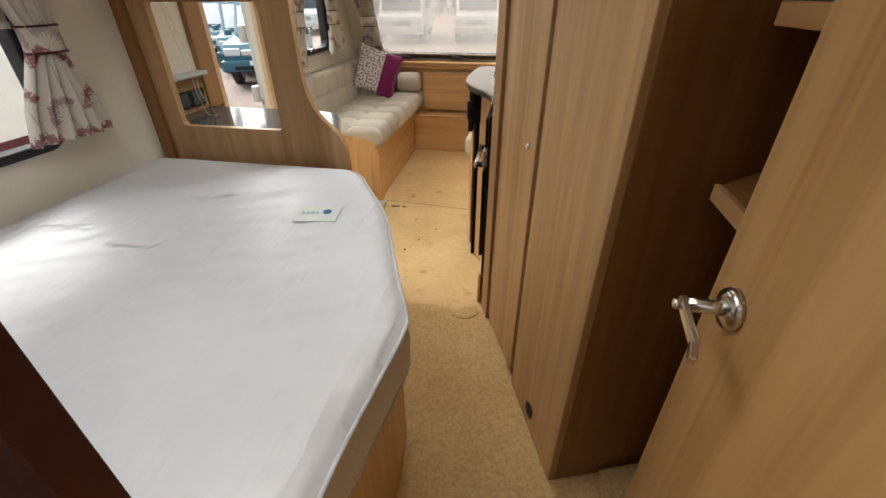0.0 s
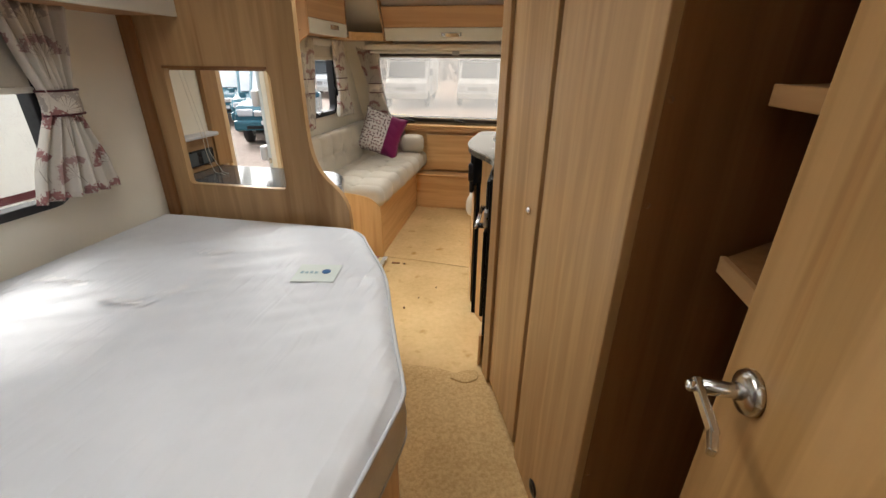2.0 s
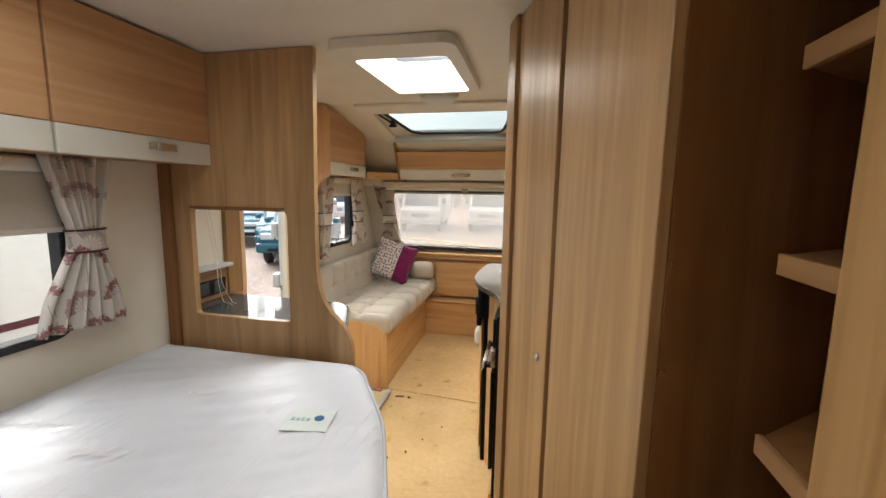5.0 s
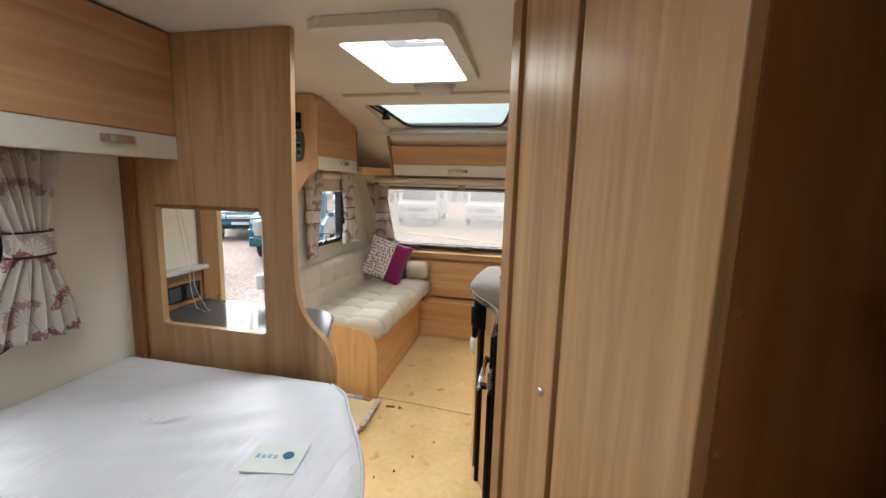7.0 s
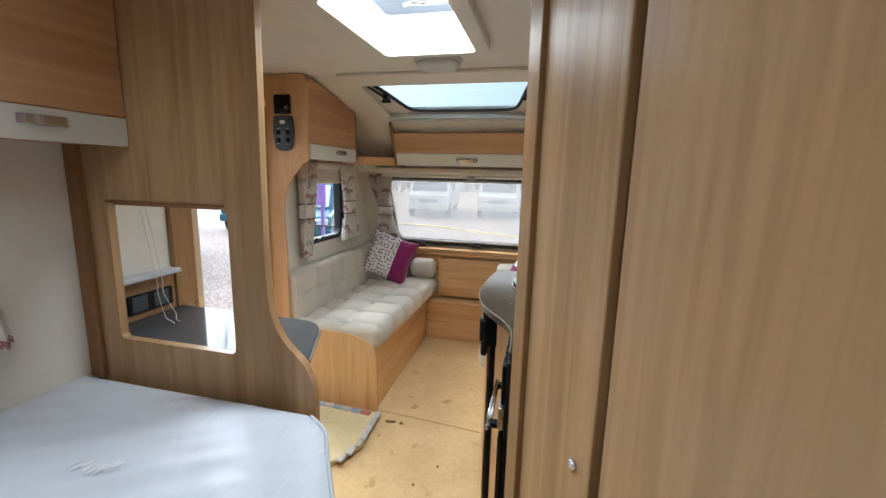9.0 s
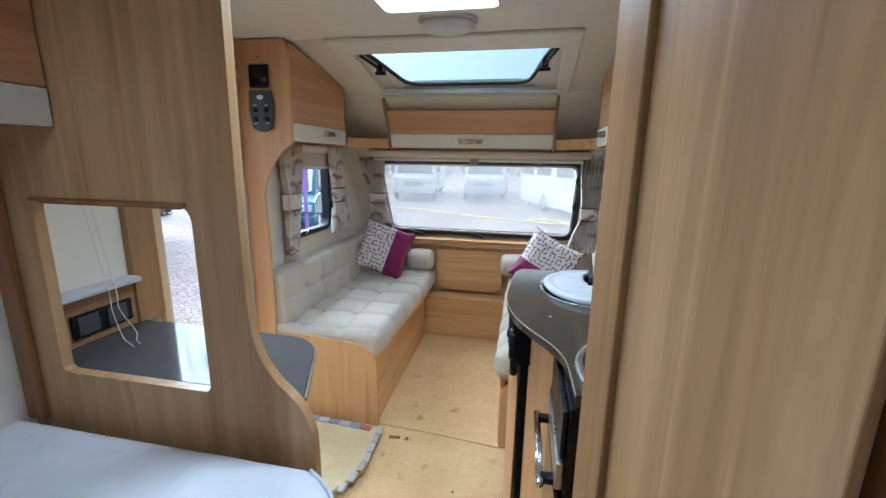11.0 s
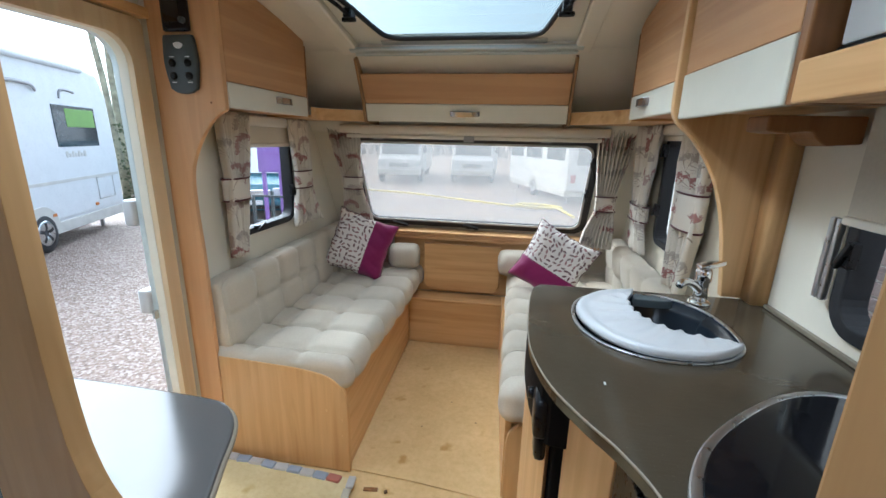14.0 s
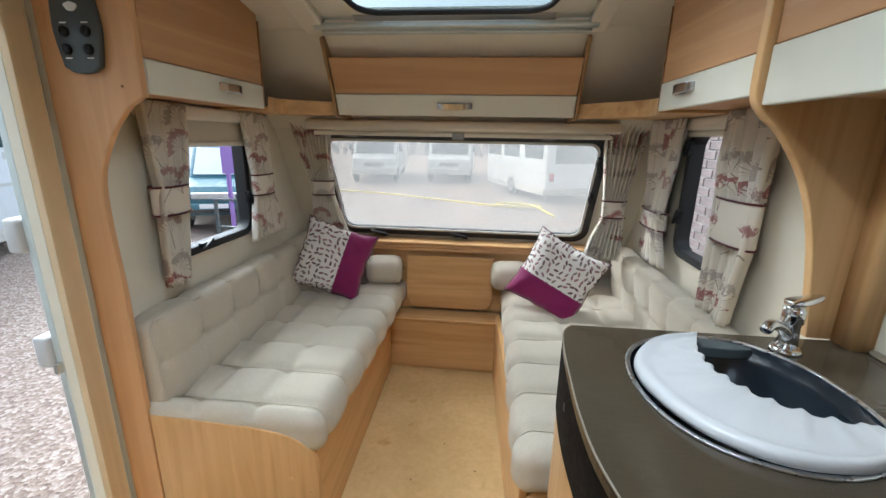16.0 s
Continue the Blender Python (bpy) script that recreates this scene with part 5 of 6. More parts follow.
# ---------------------------------------------------------------- seats
bench = thing("bench_left", (-0.78, 3.9, 0), "long wood seat box with a rounded end panel", "bench")
end = [(-1.043, 0.0), (-0.463, 0.0), (-0.463, 0.28)] + spline([(-0.463, 0.31), (-0.469, 0.37), (-0.492, 0.42), (-0.535, 0.455), (-0.60, 0.474), (-0.70, 0.487)], 5) + [(-1.043, 0.50)]
part("end_panel", plate(end, "y", 3.27, 3.295, edge=0.004), wood_z, bench, "rounded wood end panel")
part("front_panel", plate([(-0.50, 3.296), (-0.475, 3.296), (-0.515, 4.515), (-0.54, 4.515)], "z", 0.0, 0.40, edge=0.002), wood_y, bench)
part("lid", box(LX2 + 0.002, -0.52, 3.296, 4.74, 0.36, 0.385, 0.002), wood_y, bench)
for x, z in ((-0.56, 0.30), (-0.492, 0.26), (-0.49, 0.18)):
    part("screw_cap", moved(lathe([(0, 0), (0.006, 0), (0.005, 0.003), (0, 0.003)], 10), pose(x, 3.27, z, 90)), wood_z, bench, smooth=True)


def seat_cushion(label, x0, x1, y0, y1, z0, z1, front_sign, thread):
    """Deep-buttoned seat cushion: seams across every fifth of a metre and one seam along."""
    sx, sy, sz = x1 - x0, y1 - y0, z1 - z0

    def swell(p, d):
        top = max(d.z, 0) + max(d.x * front_sign, 0)
        cross = groove(p.y + 0.02, 0.205, 0.016)
        lng = min(groove(p.x - front_sign * 0.09, 9.0, 0.024), groove(p.x + front_sign * 0.12, 9.0, 0.024)) if d.z > 0.5 else 1.0
        puff = hollow(p.y + 0.02, 0.205) ** 0.8
        return min(top, 1.0) * (0.031 * puff * cross + 0.017 * lng - 0.031 + noise.noise(p * 9) * 0.005) - 0.004 * noise.noise(p * 4)

    c = thing("seat_cushion", ((x0 + x1) / 2, (y0 + y1) / 2, z0), label, "cushion", "seat cushions")
    part("cover", moved(soft_box((sx, sy, sz), 0.055, 0.0125, swell), Matrix.Translation(((x0 + x1) / 2, (y0 + y1) / 2, (z0 + z1) / 2))), seat_fabric, c, "stone-coloured upholstery", True)
    mid = Vector(((x0 + x1) / 2, (y0 + y1) / 2, (z0 + z1) / 2))
    k = -int(sy / 2 / 0.205)
    while k * 0.205 - 0.02 < sy / 2 - 0.06:
        y = k * 0.205 - 0.02
        k += 1
        if y < -sy / 2 + 0.06:
            continue
        bend = [(front_sign * (sx / 2 - 0.055 + 0.0475 * math.sin(radians(a))), sz / 2 - 0.055 + 0.0475 * math.cos(radians(a))) for a in range(0, 91, 15)]
        path = [(-front_sign * (sx / 2 - 0.09), sz / 2 - 0.008), (0.0, sz / 2 - 0.008)] + bend + [(front_sign * (sx / 2 - 0.008), -sz / 2 + 0.04)]
        part("seam", tube([mid + Vector((px, y, pz)) for px, pz in path], 0.002, 5), thread, c, "", True)
    return c


def back_cushion(label, m, size, tufts, thread):
    def swell(p, d):
        face = max(d.x, 0) + max(d.z, 0) * 0.5
        cross = groove(p.y + 0.09, 0.20, 0.014)
        lng = groove(p.z, 9.0, 0.013) if d.x > 0.4 else 1.0
        bt = 0.0
        for ty in tufts:
            bt += math.exp(-((p.y - ty) ** 2 + (p.z) ** 2) / 0.0006)
        return min(face, 1) * (0.02 * hollow(p.y + 0.09, 0.20) * cross + 0.012 * lng - 0.02 * bt - 0.018 + noise.noise(p * 8) * 0.004)

    c = thing("back_cushion", tuple((m @ Vector((0, 0, -size[2] / 2)))), label, "cushion", "back cushions")
    part("cover", moved(soft_box(size, 0.04, 0.0125, swell), m), seat_fabric, c, "", True)
    h = Vector(size) / 2
    loop = [m @ Vector((h.x - 0.012, y, z)) for y, z in rrect(-h.y + 0.006, h.y - 0.006, -h.z + 0.006, h.z - 0.006, 0.04)]
    part("piping", tube(loop, 0.004, 6, True), seat_fabric, c, "", True)
    for k in range(-4, 5):
        y = k * 0.2 - 0.09
        if abs(y) < h.y - 0.06:
            path = [(h.x - 0.005, y, 0.02), (h.x - 0.005, y + 0.012, h.z - 0.05), (h.x - 0.018, y + 0.016, h.z - 0.017), (h.x - 0.045, y + 0.012, h.z - 0.006), (0.012 - h.x + 0.03, y, h.z - 0.008)]
            part("seam", tube([m @ Vector(q) for q in spline(path, 4)], 0.002, 5), thread, c, "", True)
    return c


seat_cushion("stone-coloured buttoned seat cushion on the long seat", LX2 + 0.012, -0.455, 3.275, 4.70, 0.388, 0.532, 1, seat_fabric)
back_cushion("stone-coloured buttoned back cushion along the wall", pose(-1.05, 4.012, 0.665, 0, -4, 0), (0.12, 1.44, 0.315), [-0.49, -0.29, -0.09, 0.11, 0.31], seat_fabric)


def bolster(x, y, z, label):
    prof = [(0.0, -0.105), (0.05, -0.105), (0.078, -0.092), (0.088, -0.06), (0.09, 0.0), (0.088, 0.06), (0.078, 0.092), (0.05, 0.105), (0.0, 0.105)]
    return solid("bolster", moved(lathe(prof, 28), pose(x, y, z, 0, 90, 8)), seat_fabric, label, "cushion", "bolsters", smooth=True)


bolster(-0.56, 4.57, 0.625, "stone-coloured arm bolster at the end of the seat")
bolster(0.20, 4.57, 0.625, "stone-coloured arm bolster at the end of the seat")

bench_r = thing("bench_right", (0.5, 3.9, 0), "long wood seat box beside the kitchen", "bench")
part("front_panel", plate([(0.19, 3.262), (0.215, 3.262), (0.155, 4.515), (0.13, 4.515)], "z", 0.0, 0.40, edge=0.002), wood_y, bench_r)
part("end_panel", plate([(0.196, 0.0), (0.60, 0.0), (0.60, 0.385), (0.30, 0.385)] + spline([(0.24, 0.37), (0.205, 0.33), (0.196, 0.28)], 4), "y", 3.235, 3.258, edge=0.004), wood_z, bench_r)
part("lid", box(0.20, RX - 0.002, 3.262, 4.74, 0.36, 0.385, 0.002), wood_y, bench_r)
seat_cushion("stone-coloured buttoned seat cushion beside the kitchen", 0.175, RX - 0.012, 3.20, 4.70, 0.388, 0.545, -1, piping_mat)
back_cushion("stone-coloured buttoned back cushion along the window wall", pose(0.85, 3.93, 0.665, 0, 7, 180), (0.11, 1.44, 0.32), [-0.49, -0.29, -0.09, 0.11, 0.31], piping_mat)

chest = thing("front_chest", (-0.16, 4.62, 0), "low wood chest between the seats with a drop flap", "cabinet")
part("step", box(-0.515, 0.155, 4.515, 4.645, 0.0, 0.325, 0.002), wood_x, chest)
part("step_top", box(-0.512, 0.152, 4.495, 4.66, 0.326, 0.345, 0.005), wood_x, chest)
part("back", box(-0.66, 0.31, 4.665, 4.70, 0.345, 0.735, 0.002), wood_x, chest)
part("flap", plate(rrect(-0.43, 0.105, 0.375, 0.712, (0.07, 0.07, 0.006, 0.006)), "y", 4.612, 4.637, edge=0.003), wood_x, chest, "flap with rounded lower corners")
for k, z in enumerate((0.737, 0.758, 0.779)):
    part("ledge", box(-0.98, 0.75, 4.625 - 0.012 * k, 4.742, z, z + 0.018, 0.006), wood_x, chest, "stepped ledge moulding")

# ---------------------------------------------------------------- scatter cushions


def scatter(m, split, label):
    """A stuffed square cushion: leaf-print cloth with a magenta band, corners drawn out and a dark corded edge."""
    n, half = 36, 0.197

    def lift(u, v):
        return 0.068 * (max(0.0, (1 - u ** 4) * (1 - v ** 4))) ** 0.55 + 0.009 * noise.noise(Vector((u * 2.6, v * 2.6, split * 9))) - 0.006 * abs(noise.noise(Vector((u * 5, v * 3, 4 + split))))

    def flat(u, v):
        pull = 1 - (0.10 + 0.05 * noise.noise(Vector((v * 4, u, split)))) * (1 - v * v) * abs(u)
        pull2 = 1 - (0.10 + 0.05 * noise.noise(Vector((u * 4, v, 3 + split)))) * (1 - u * u) * abs(v)
        return u * half * pull, v * half * pull2

    bm = bmesh.new()
    sides = []
    for s in (1, -1):
        g = [[None] * (n + 1) for _ in range(n + 1)]
        for i in range(n + 1):
            for j in range(n + 1):
                u, v = i / n * 2 - 1, j / n * 2 - 1
                rim = i in (0, n) or j in (0, n)
                x, y = flat(u, v)
                g[i][j] = sides[0][i][j] if (s < 0 and rim) else bm.verts.new((x, y, 0.0 if rim else s * lift(u, v)))
        sides.append(g)
        for i in range(n):
            for j in range(n):
                f = bm.faces.new((g[i][j], g[i + 1][j], g[i + 1][j + 1], g[i][j + 1]))
                f.material_index = 1 if (j + 0.5) / n * 2 - 1 < split else 0
    c = thing("scatter_cushion", tuple(m @ Vector((0, -half, 0))), label, "cushion", "scatter cushions")
    me = finish("cover", bm, [leaf_mat, magenta], True)
    ob = new("cover", me)
    ob.matrix_basis = m
    ob.parent = c
    ob.matrix_parent_inverse = c.matrix_basis.inverted()
    rim = [(*flat(u, -1), 0) for u in np.linspace(-1, 1, 20)[:-1]] + [(*flat(1, v), 0) for v in np.linspace(-1, 1, 20)[:-1]] + [(*flat(u, 1), 0) for u in np.linspace(1, -1, 20)[:-1]] + [(*flat(-1, v), 0) for v in np.linspace(1, -1, 20)[:-1]]
    part("cord", moved(tube([(x, y, 0) for x, y, _ in rim], 0.0022, 6, True), m), tie_mat, c, "dark corded edge", True)
    return c


def standing(at, facing, spin, lean):
    """Cushion's pose: its face turned to facing (degrees about z from -y), leaning back, spun in its own plane."""
    return pose(*at) @ pose(0, 0, 0, 0, 0, facing) @ pose(0, 0, 0, 90 - lean, 0, 0) @ pose(0, 0, 0, 0, 0, spin)


scatter(standing((-0.79, 4.33, 0.745), 16, 70, 14), -0.22, "leaf-print scatter cushion with a magenta side band")
scatter(standing((0.42, 4.28, 0.725), -14, -25, 16), -0.2, "leaf-print scatter cushion with a magenta lower band, tipped over")

# ---------------------------------------------------------------- kitchen
WT = 0.975
front_edge = spline([(0.392, 2.166), (0.39, 2.24), (0.382, 2.335), (0.347, 2.42), (0.305, 2.485), (0.258, 2.575), (0.228, 2.69), (0.221, 2.80), (0.226, 2.93), (0.234, 3.04), (0.247, 3.12), (0.27, 3.155)], 5)
rim_c = Vector((0.525, 2.90))


SINK = spline([(0.547, 3.13), (0.615, 3.125), (0.668, 3.085), (0.708, 3.015), (0.722, 2.926), (0.715, 2.84), (0.69, 2.78), (0.635, 2.733), (0.55, 2.704), (0.46, 2.715), (0.385, 2.763), (0.343, 2.85), (0.341, 2.96), (0.375, 3.05), (0.45, 3.11), (0.547, 3.13)], 5)[:-1]


def oval(k):
    """The sink's outline scaled by k: a round front and a nearly straight back towards the tap."""
    return [((x - rim_c.x) * k + rim_c.x, (y - rim_c.y) * k + rim_c.y) for x, y in SINK]


worktop = solid("worktop", plate(front_edge + [(0.903, 3.16), (0.903, 2.166)], "z", WT - 0.028, WT, [oval(0.97)], edge=0.002), worktop_mat, "dark brown laminate kitchen worktop with a sweeping front edge", "worktop")
part("edging", tube([(x, y, WT - 0.0035) for x, y in front_edge], 0.0028, 6), edge_mat, worktop, "pale edge line", True)
part("upstand", box(0.888, 0.903, 2.168, 3.098, WT + 0.001, WT + 0.012, 0.003), edge_mat, worktop)
# the chip's glint is painted as pale grey
part("chip", moved(lathe([(0, 0.0), (0.0035, 0.0), (0.003, 0.0006), (0, 0.0007)], 10), Matrix.Translation((0.36, 2.60, WT)) @ Matrix.Diagonal((0.7, 1.9, 1, 1))), pale_grey, worktop, "small pale chip, its glint in the colour", True)

sink = thing("sink", (0.525, 2.905, WT), "oval sink with dark basin, steel rim and white drainer lid", "sink")
part("rim", plate(oval(1.0), "z", WT, WT + 0.005, [oval(0.955)], edge=0.002), steel, sink, "thin steel rim", True)
bb = bmesh.new()
loops = [[bb.verts.new((x, y, z)) for x, y in oval(k)] for k, z in ((0.96, WT + 0.003), (0.945, WT - 0.012), (0.90, WT - 0.02), (0.88, WT - 0.03), (0.80, WT - 0.125), (0.68, WT - 0.14))]
for s, t in zip(loops, loops[1:]):
    for k in range(len(SINK)):
        bb.faces.new((s[k], s[(k + 1) % len(SINK)], t[(k + 1) % len(SINK)], t[k]))
bb.faces.new(loops[-1])
part("basin", bb, basin_mat, sink, "dark blue-black basin", True)
part("waste", moved(lathe([(0, 0), (0.022, 0), (0.02, 0.004), (0, 0.003)], 20), pose(0.58, 2.93, WT - 0.1395)), steel, sink, "", True)


def evenly(line, n):
    """n points at even steps along a line."""
    pts = [Vector(p) for p in line]
    run = [0.0]
    for a, b in zip(pts, pts[1:]):
        run.append(run[-1] + (b - a).length)
    out, k = [], 0
    for i in range(n):
        d = run[-1] * i / (n - 1)
        while k < len(run) - 2 and run[k + 1] < d:
            k += 1
        out.append(pts[k].lerp(pts[k + 1], (d - run[k]) / (run[k + 1] - run[k])))
    return out


def drainer():
    """A crescent lid: raised rounded outer rim, shallow dished middle with soft ribs, scalloped inner edge."""
    outer = evenly(spline([(0.538, 3.108), (0.435, 3.072), (0.368, 2.995), (0.348, 2.92), (0.362, 2.838), (0.396, 2.772), (0.45, 2.728), (0.51, 2.711), (0.59, 2.717), (0.655, 2.752), (0.69, 2.788)], 8), 130)
    inner = evenly(spline([(0.515, 3.06), (0.502, 3.025), (0.497, 2.957), (0.518, 2.892), (0.548, 2.853), (0.591, 2.825), (0.635, 2.811), (0.668, 2.812)], 8), 130)
    rows = ((0.0, 0.006), (0.0, 0.015), (0.015, 0.0185), (0.04, 0.0195), (0.12, 0.019), (0.25, 0.018), (0.4, 0.018), (0.55, 0.018), (0.68, 0.018), (0.76, 0.0185), (0.82, 0.022), (0.88, 0.026), (0.93, 0.0265), (0.97, 0.024), (0.99, 0.02), (1.0, 0.014), (0.995, 0.007))
    bm, grid = bmesh.new(), []
    for j, (o, i) in enumerate(zip(outer, inner)):
        u = j / 129
        wave = (0.5 + 0.5 * math.cos(2 * math.pi * (9 * u + 0.5))) ** 2
        fade = min(1, 12 * u, 12 * (1 - u))
        col = []
        for v, z in rows:
            p = i.lerp(o, v)
            z = z if z < 0.016 else 0.0215 + (z - 0.0215) * min(1, (o - i).length / 0.06)
            p -= (o - i).normalized() * 0.006 * wave * fade * max(0, 1 - v / 0.12)
            rib = 0.0045 * wave * fade * max(0, min(1, (0.78 - v) / 0.14)) if z > 0.01 else 0
            col.append(bm.verts.new((p.x, p.y, WT + z + rib)))
        grid.append(col)
    for c, d in zip(grid, grid[1:]):
        for k in range(len(rows)):
            m = (k + 1) % len(rows)
            bm.faces.new((c[k], d[k], d[m], c[m]))
    bm.faces.new(grid[0])
    bm.faces.new(list(reversed(grid[-1])))
    return bm


part("drainer_lid", drainer(), white_plastic, sink, "white ribbed plastic drainer lid with a scalloped edge", True)
part("sink_grip", plate(spline([(0.535, 3.075), (0.545, 3.116), (0.60, 3.113), (0.645, 3.085), (0.60, 3.072), (0.535, 3.075)], 5)[:-1], "z", WT - 0.02, WT + 0.004, edge=0.003), slate, sink, "dark grey finger grip")

tap = thing("tap", (0.715, 3.09, WT), "chrome single-lever mixer tap", "tap")
part("foot", moved(lathe([(0, 0), (0.03, 0), (0.03, 0.006), (0.024, 0.012), (0, 0.012)], 24), pose(0.715, 3.09, WT)), chrome, tap, "", True)
part("body", moved(lathe([(0, 0.01), (0.02, 0.012), (0.018, 0.045), (0.0175, 0.066), (0.021, 0.07), (0.021, 0.098), (0.017, 0.108), (0, 0.11)], 24), pose(0.715, 3.09, WT)), chrome, tap, "", True)
part("spout", joined(tube(spline([(0.71, 3.085, WT + 0.04), (0.685, 3.075, WT + 0.062), (0.655, 3.06, WT + 0.072), (0.638, 3.05, WT + 0.062)], 5), [0.0115] * 15 + [0.0105], 14)), chrome, tap, "short curved spout", True)
part("lever", moved(plate(spline([(-0.022, -0.012), (0.0, -0.017), (0.035, -0.012), (0.058, -0.005)], 4) + spline([(0.058, 0.005), (0.035, 0.012), (0.0, 0.017), (-0.022, 0.012)], 4), "z", 0, 0.014, edge=0.004), pose(0.717, 3.09, WT + 0.108, 0, -10, 10)), chrome, tap, "flat chrome lever", True)

hob_line = spline([(0.41, 2.18), (0.402, 2.30), (0.44, 2.40), (0.51, 2.487), (0.62, 2.58), (0.70, 2.625), (0.775, 2.635), (0.868, 2.60)], 5) + [(0.868, 2.18)]


def shrink(line, k, c=Vector((0.68, 2.35))):
    return [((x - c.x) * k + c.x, (y - c.y) * k + c.y) for x, y in line]


hob = thing("hob", (0.66, 2.38, WT), "black glass hob lid with a steel rim", "hob")
part("rim", plate(hob_line, "z", WT, WT + 0.012, [shrink(hob_line, 0.93)], edge=0.003), steel, hob, "steel rim", True)
part("glass_lid", plate(shrink(hob_line, 0.935), "z", WT + 0.002, WT + 0.014, edge=0.002), black_glass, hob, "black glass lid")

base = thing("kitchen_unit", (0.6, 2.7, 0), "wood kitchen base unit with curved front", "cabinet")
part("body", plate([(0.44, 2.168), (0.44, 2.46), (0.37, 2.58), (0.32, 2.66), (0.32, 3.14), (0.60, 3.155), (0.903, 3.155), (0.903, 2.168)], "z", 0.0, 0.82, edge=0.002), brown_z, base, "dark inner carcass")
part("filler", plate([(0.305, 2.645), (0.372, 2.515), (0.395, 2.525), (0.325, 2.66)], "z", 0.0, 0.944, edge=0.002), wood_z, base, "angled wood filler strip")
part("end_panel", box(0.325, 0.90, 3.13, 3.152, 0.0, 0.944, 0.002), wood_z, base)

fridge = thing("fridge", (0.29, 2.87, 0), "built-in fridge with black surround and wood door panel", "fridge")
part("body", plate(rrect(0.284, 0.318, 2.648, 3.145, 0.004, 2), "z", 0.0, 0.78, edge=0.002), matte_black, fridge, "black cabinet edge")
part("door_panel", plate(spline([(0.272, 2.665), (0.247, 2.79), (0.238, 2.93), (0.242, 3.05), (0.25, 3.135)], 4) + [(0.281, 3.135), (0.281, 2.68)], "z", 0.06, 0.765, edge=0.003), wood_z, fridge, "pale wood door panel")
ctl = part("control_panel", plate([(0.318, 2.635), (0.27, 2.64)] + spline([(0.252, 2.66), (0.234, 2.77), (0.227, 2.90), (0.23, 3.0), (0.238, 3.09)], 4) + [(0.25, 3.145), (0.318, 3.145)], "z", 0.782, 0.944, edge=0.005), matte_black, fridge, "bowed dark grey control panel")
part("control_knob", moved(lathe([(0, 0), (0.017, 0), (0.015, 0.014), (0, 0.015)], 18), pose(0.242, 2.95, 0.88) @ pose(0, 0, 0, 0, -90, 0)), black, ctl, "", True)
part("control_knob", moved(lathe([(0, 0), (0.015, 0), (0.013, 0.012), (0, 0.013)], 18), pose(0.24, 2.735, 0.85) @ pose(0, 0, 0, 0, -90, 0)), black, ctl, "", True)
part("latch", joined(box(0.238, 0.27, 2.645, 2.715, 0.79, 0.885, 0.01), box(0.244, 0.27, 2.65, 2.71, 0.73, 0.80, 0.01)), black, ctl, "chunky black door latch", True)

oven = thing("oven", (0.41, 2.35, 0.25), "built-in black oven with a chrome bar handle", "oven")
part("case", box(0.385, 0.438, 2.185, 2.51, 0.18, 0.93, 0.003), black, oven)
part("door", box(0.368, 0.384, 2.19, 2.505, 0.28, 0.70, 0.004), black_glass, oven, "black glass oven door")
part("fascia", box(0.366, 0.384, 2.19, 2.505, 0.72, 0.79, 0.004), steel, oven, "brushed steel fascia")
part("upper_fascia", box(0.372, 0.384, 2.19, 2.505, 0.80, 0.92, 0.004), black, oven)
hb = part("handle_bar", tube([(0.335, 2.205, 0.715), (0.335, 2.49, 0.715)], 0.009, 12), chrome, oven, "chrome bar handle", True)
for y in (2.23, 2.465):
    part("handle_foot", box(0.336, 0.37, y - 0.012, y + 0.012, 0.706, 0.724, 0.003), black, hb)
part("lower_panel", box(0.372, 0.386, 2.19, 2.505, 0.0, 0.172, 0.003), wood_z, oven, "wood plinth panel")

arch_r = [(0.903, WT + 0.001), (0.806, WT + 0.001)] + spline([(0.797, 1.05), (0.768, 1.21), (0.724, 1.335), (0.66, 1.43), (0.615, 1.47), (0.592, 1.505), (0.588, 1.56)], 5) + [(0.59, 1.80), (0.60, TOP - 0.003), (0.903, TOP - 0.003)]
divider = tagged(new("kitchen_divider", finish("kitchen_divider", plate(arch_r, "y", 3.163, 3.188, edge=0.003), wood_z)), "wood divider panel with an arched edge beside the sink", "panel", kind="structure")
part("corner_post", plate(rrect(0.858, 0.903, 3.105, 3.162, (0.012, 0.0, 0.0, 0.0)), "z", WT + 0.001, 1.49), wood_z, divider, "rounded wood corner post", True)
kl = thing("kitchen_locker", (0.75, 2.9, 1.49), "peach wood kitchen locker with a cream lower rail", "locker")
part("body", box(0.625, 0.903, 2.68, 3.161, 1.505, TOP - 0.004, 0.002), wood_y, kl)
part("door", box(0.605, 0.624, 2.682, 3.158, 1.606, TOP - 0.008, 0.003), peach_y, kl)
part("rail", box(0.601, 0.624, 2.682, 3.158, 1.49, 1.604, 0.004), cream, kl, "cream lower rail")
part("side_cheek", box(0.604, 0.903, 2.655, 2.679, 1.49, TOP - 0.004, 0.003), brown_z, kl, "dark wood cheek")
sh = thing("kitchen_shelf", (0.75, 2.42, 1.49), "open wood kitchen shelf with a pale front batten", "shelf")
part("board", box(0.62, 0.903, 2.168, 2.654, 1.492, 1.512, 0.002), wood_y, sh)
part("batten", box(0.597, 0.618, 2.168, 2.654, 1.49, 1.556, 0.005), wood_y, sh, "pale front batten")
mw = thing("glazed_cupboard", (0.75, 2.42, 1.512), "white-fronted cupboard with black trim on the shelf", "cupboard")
part("body", box(0.66, 0.90, 2.172, 2.65, 1.513, TOP - 0.006, 0.003), white_plastic, mw)
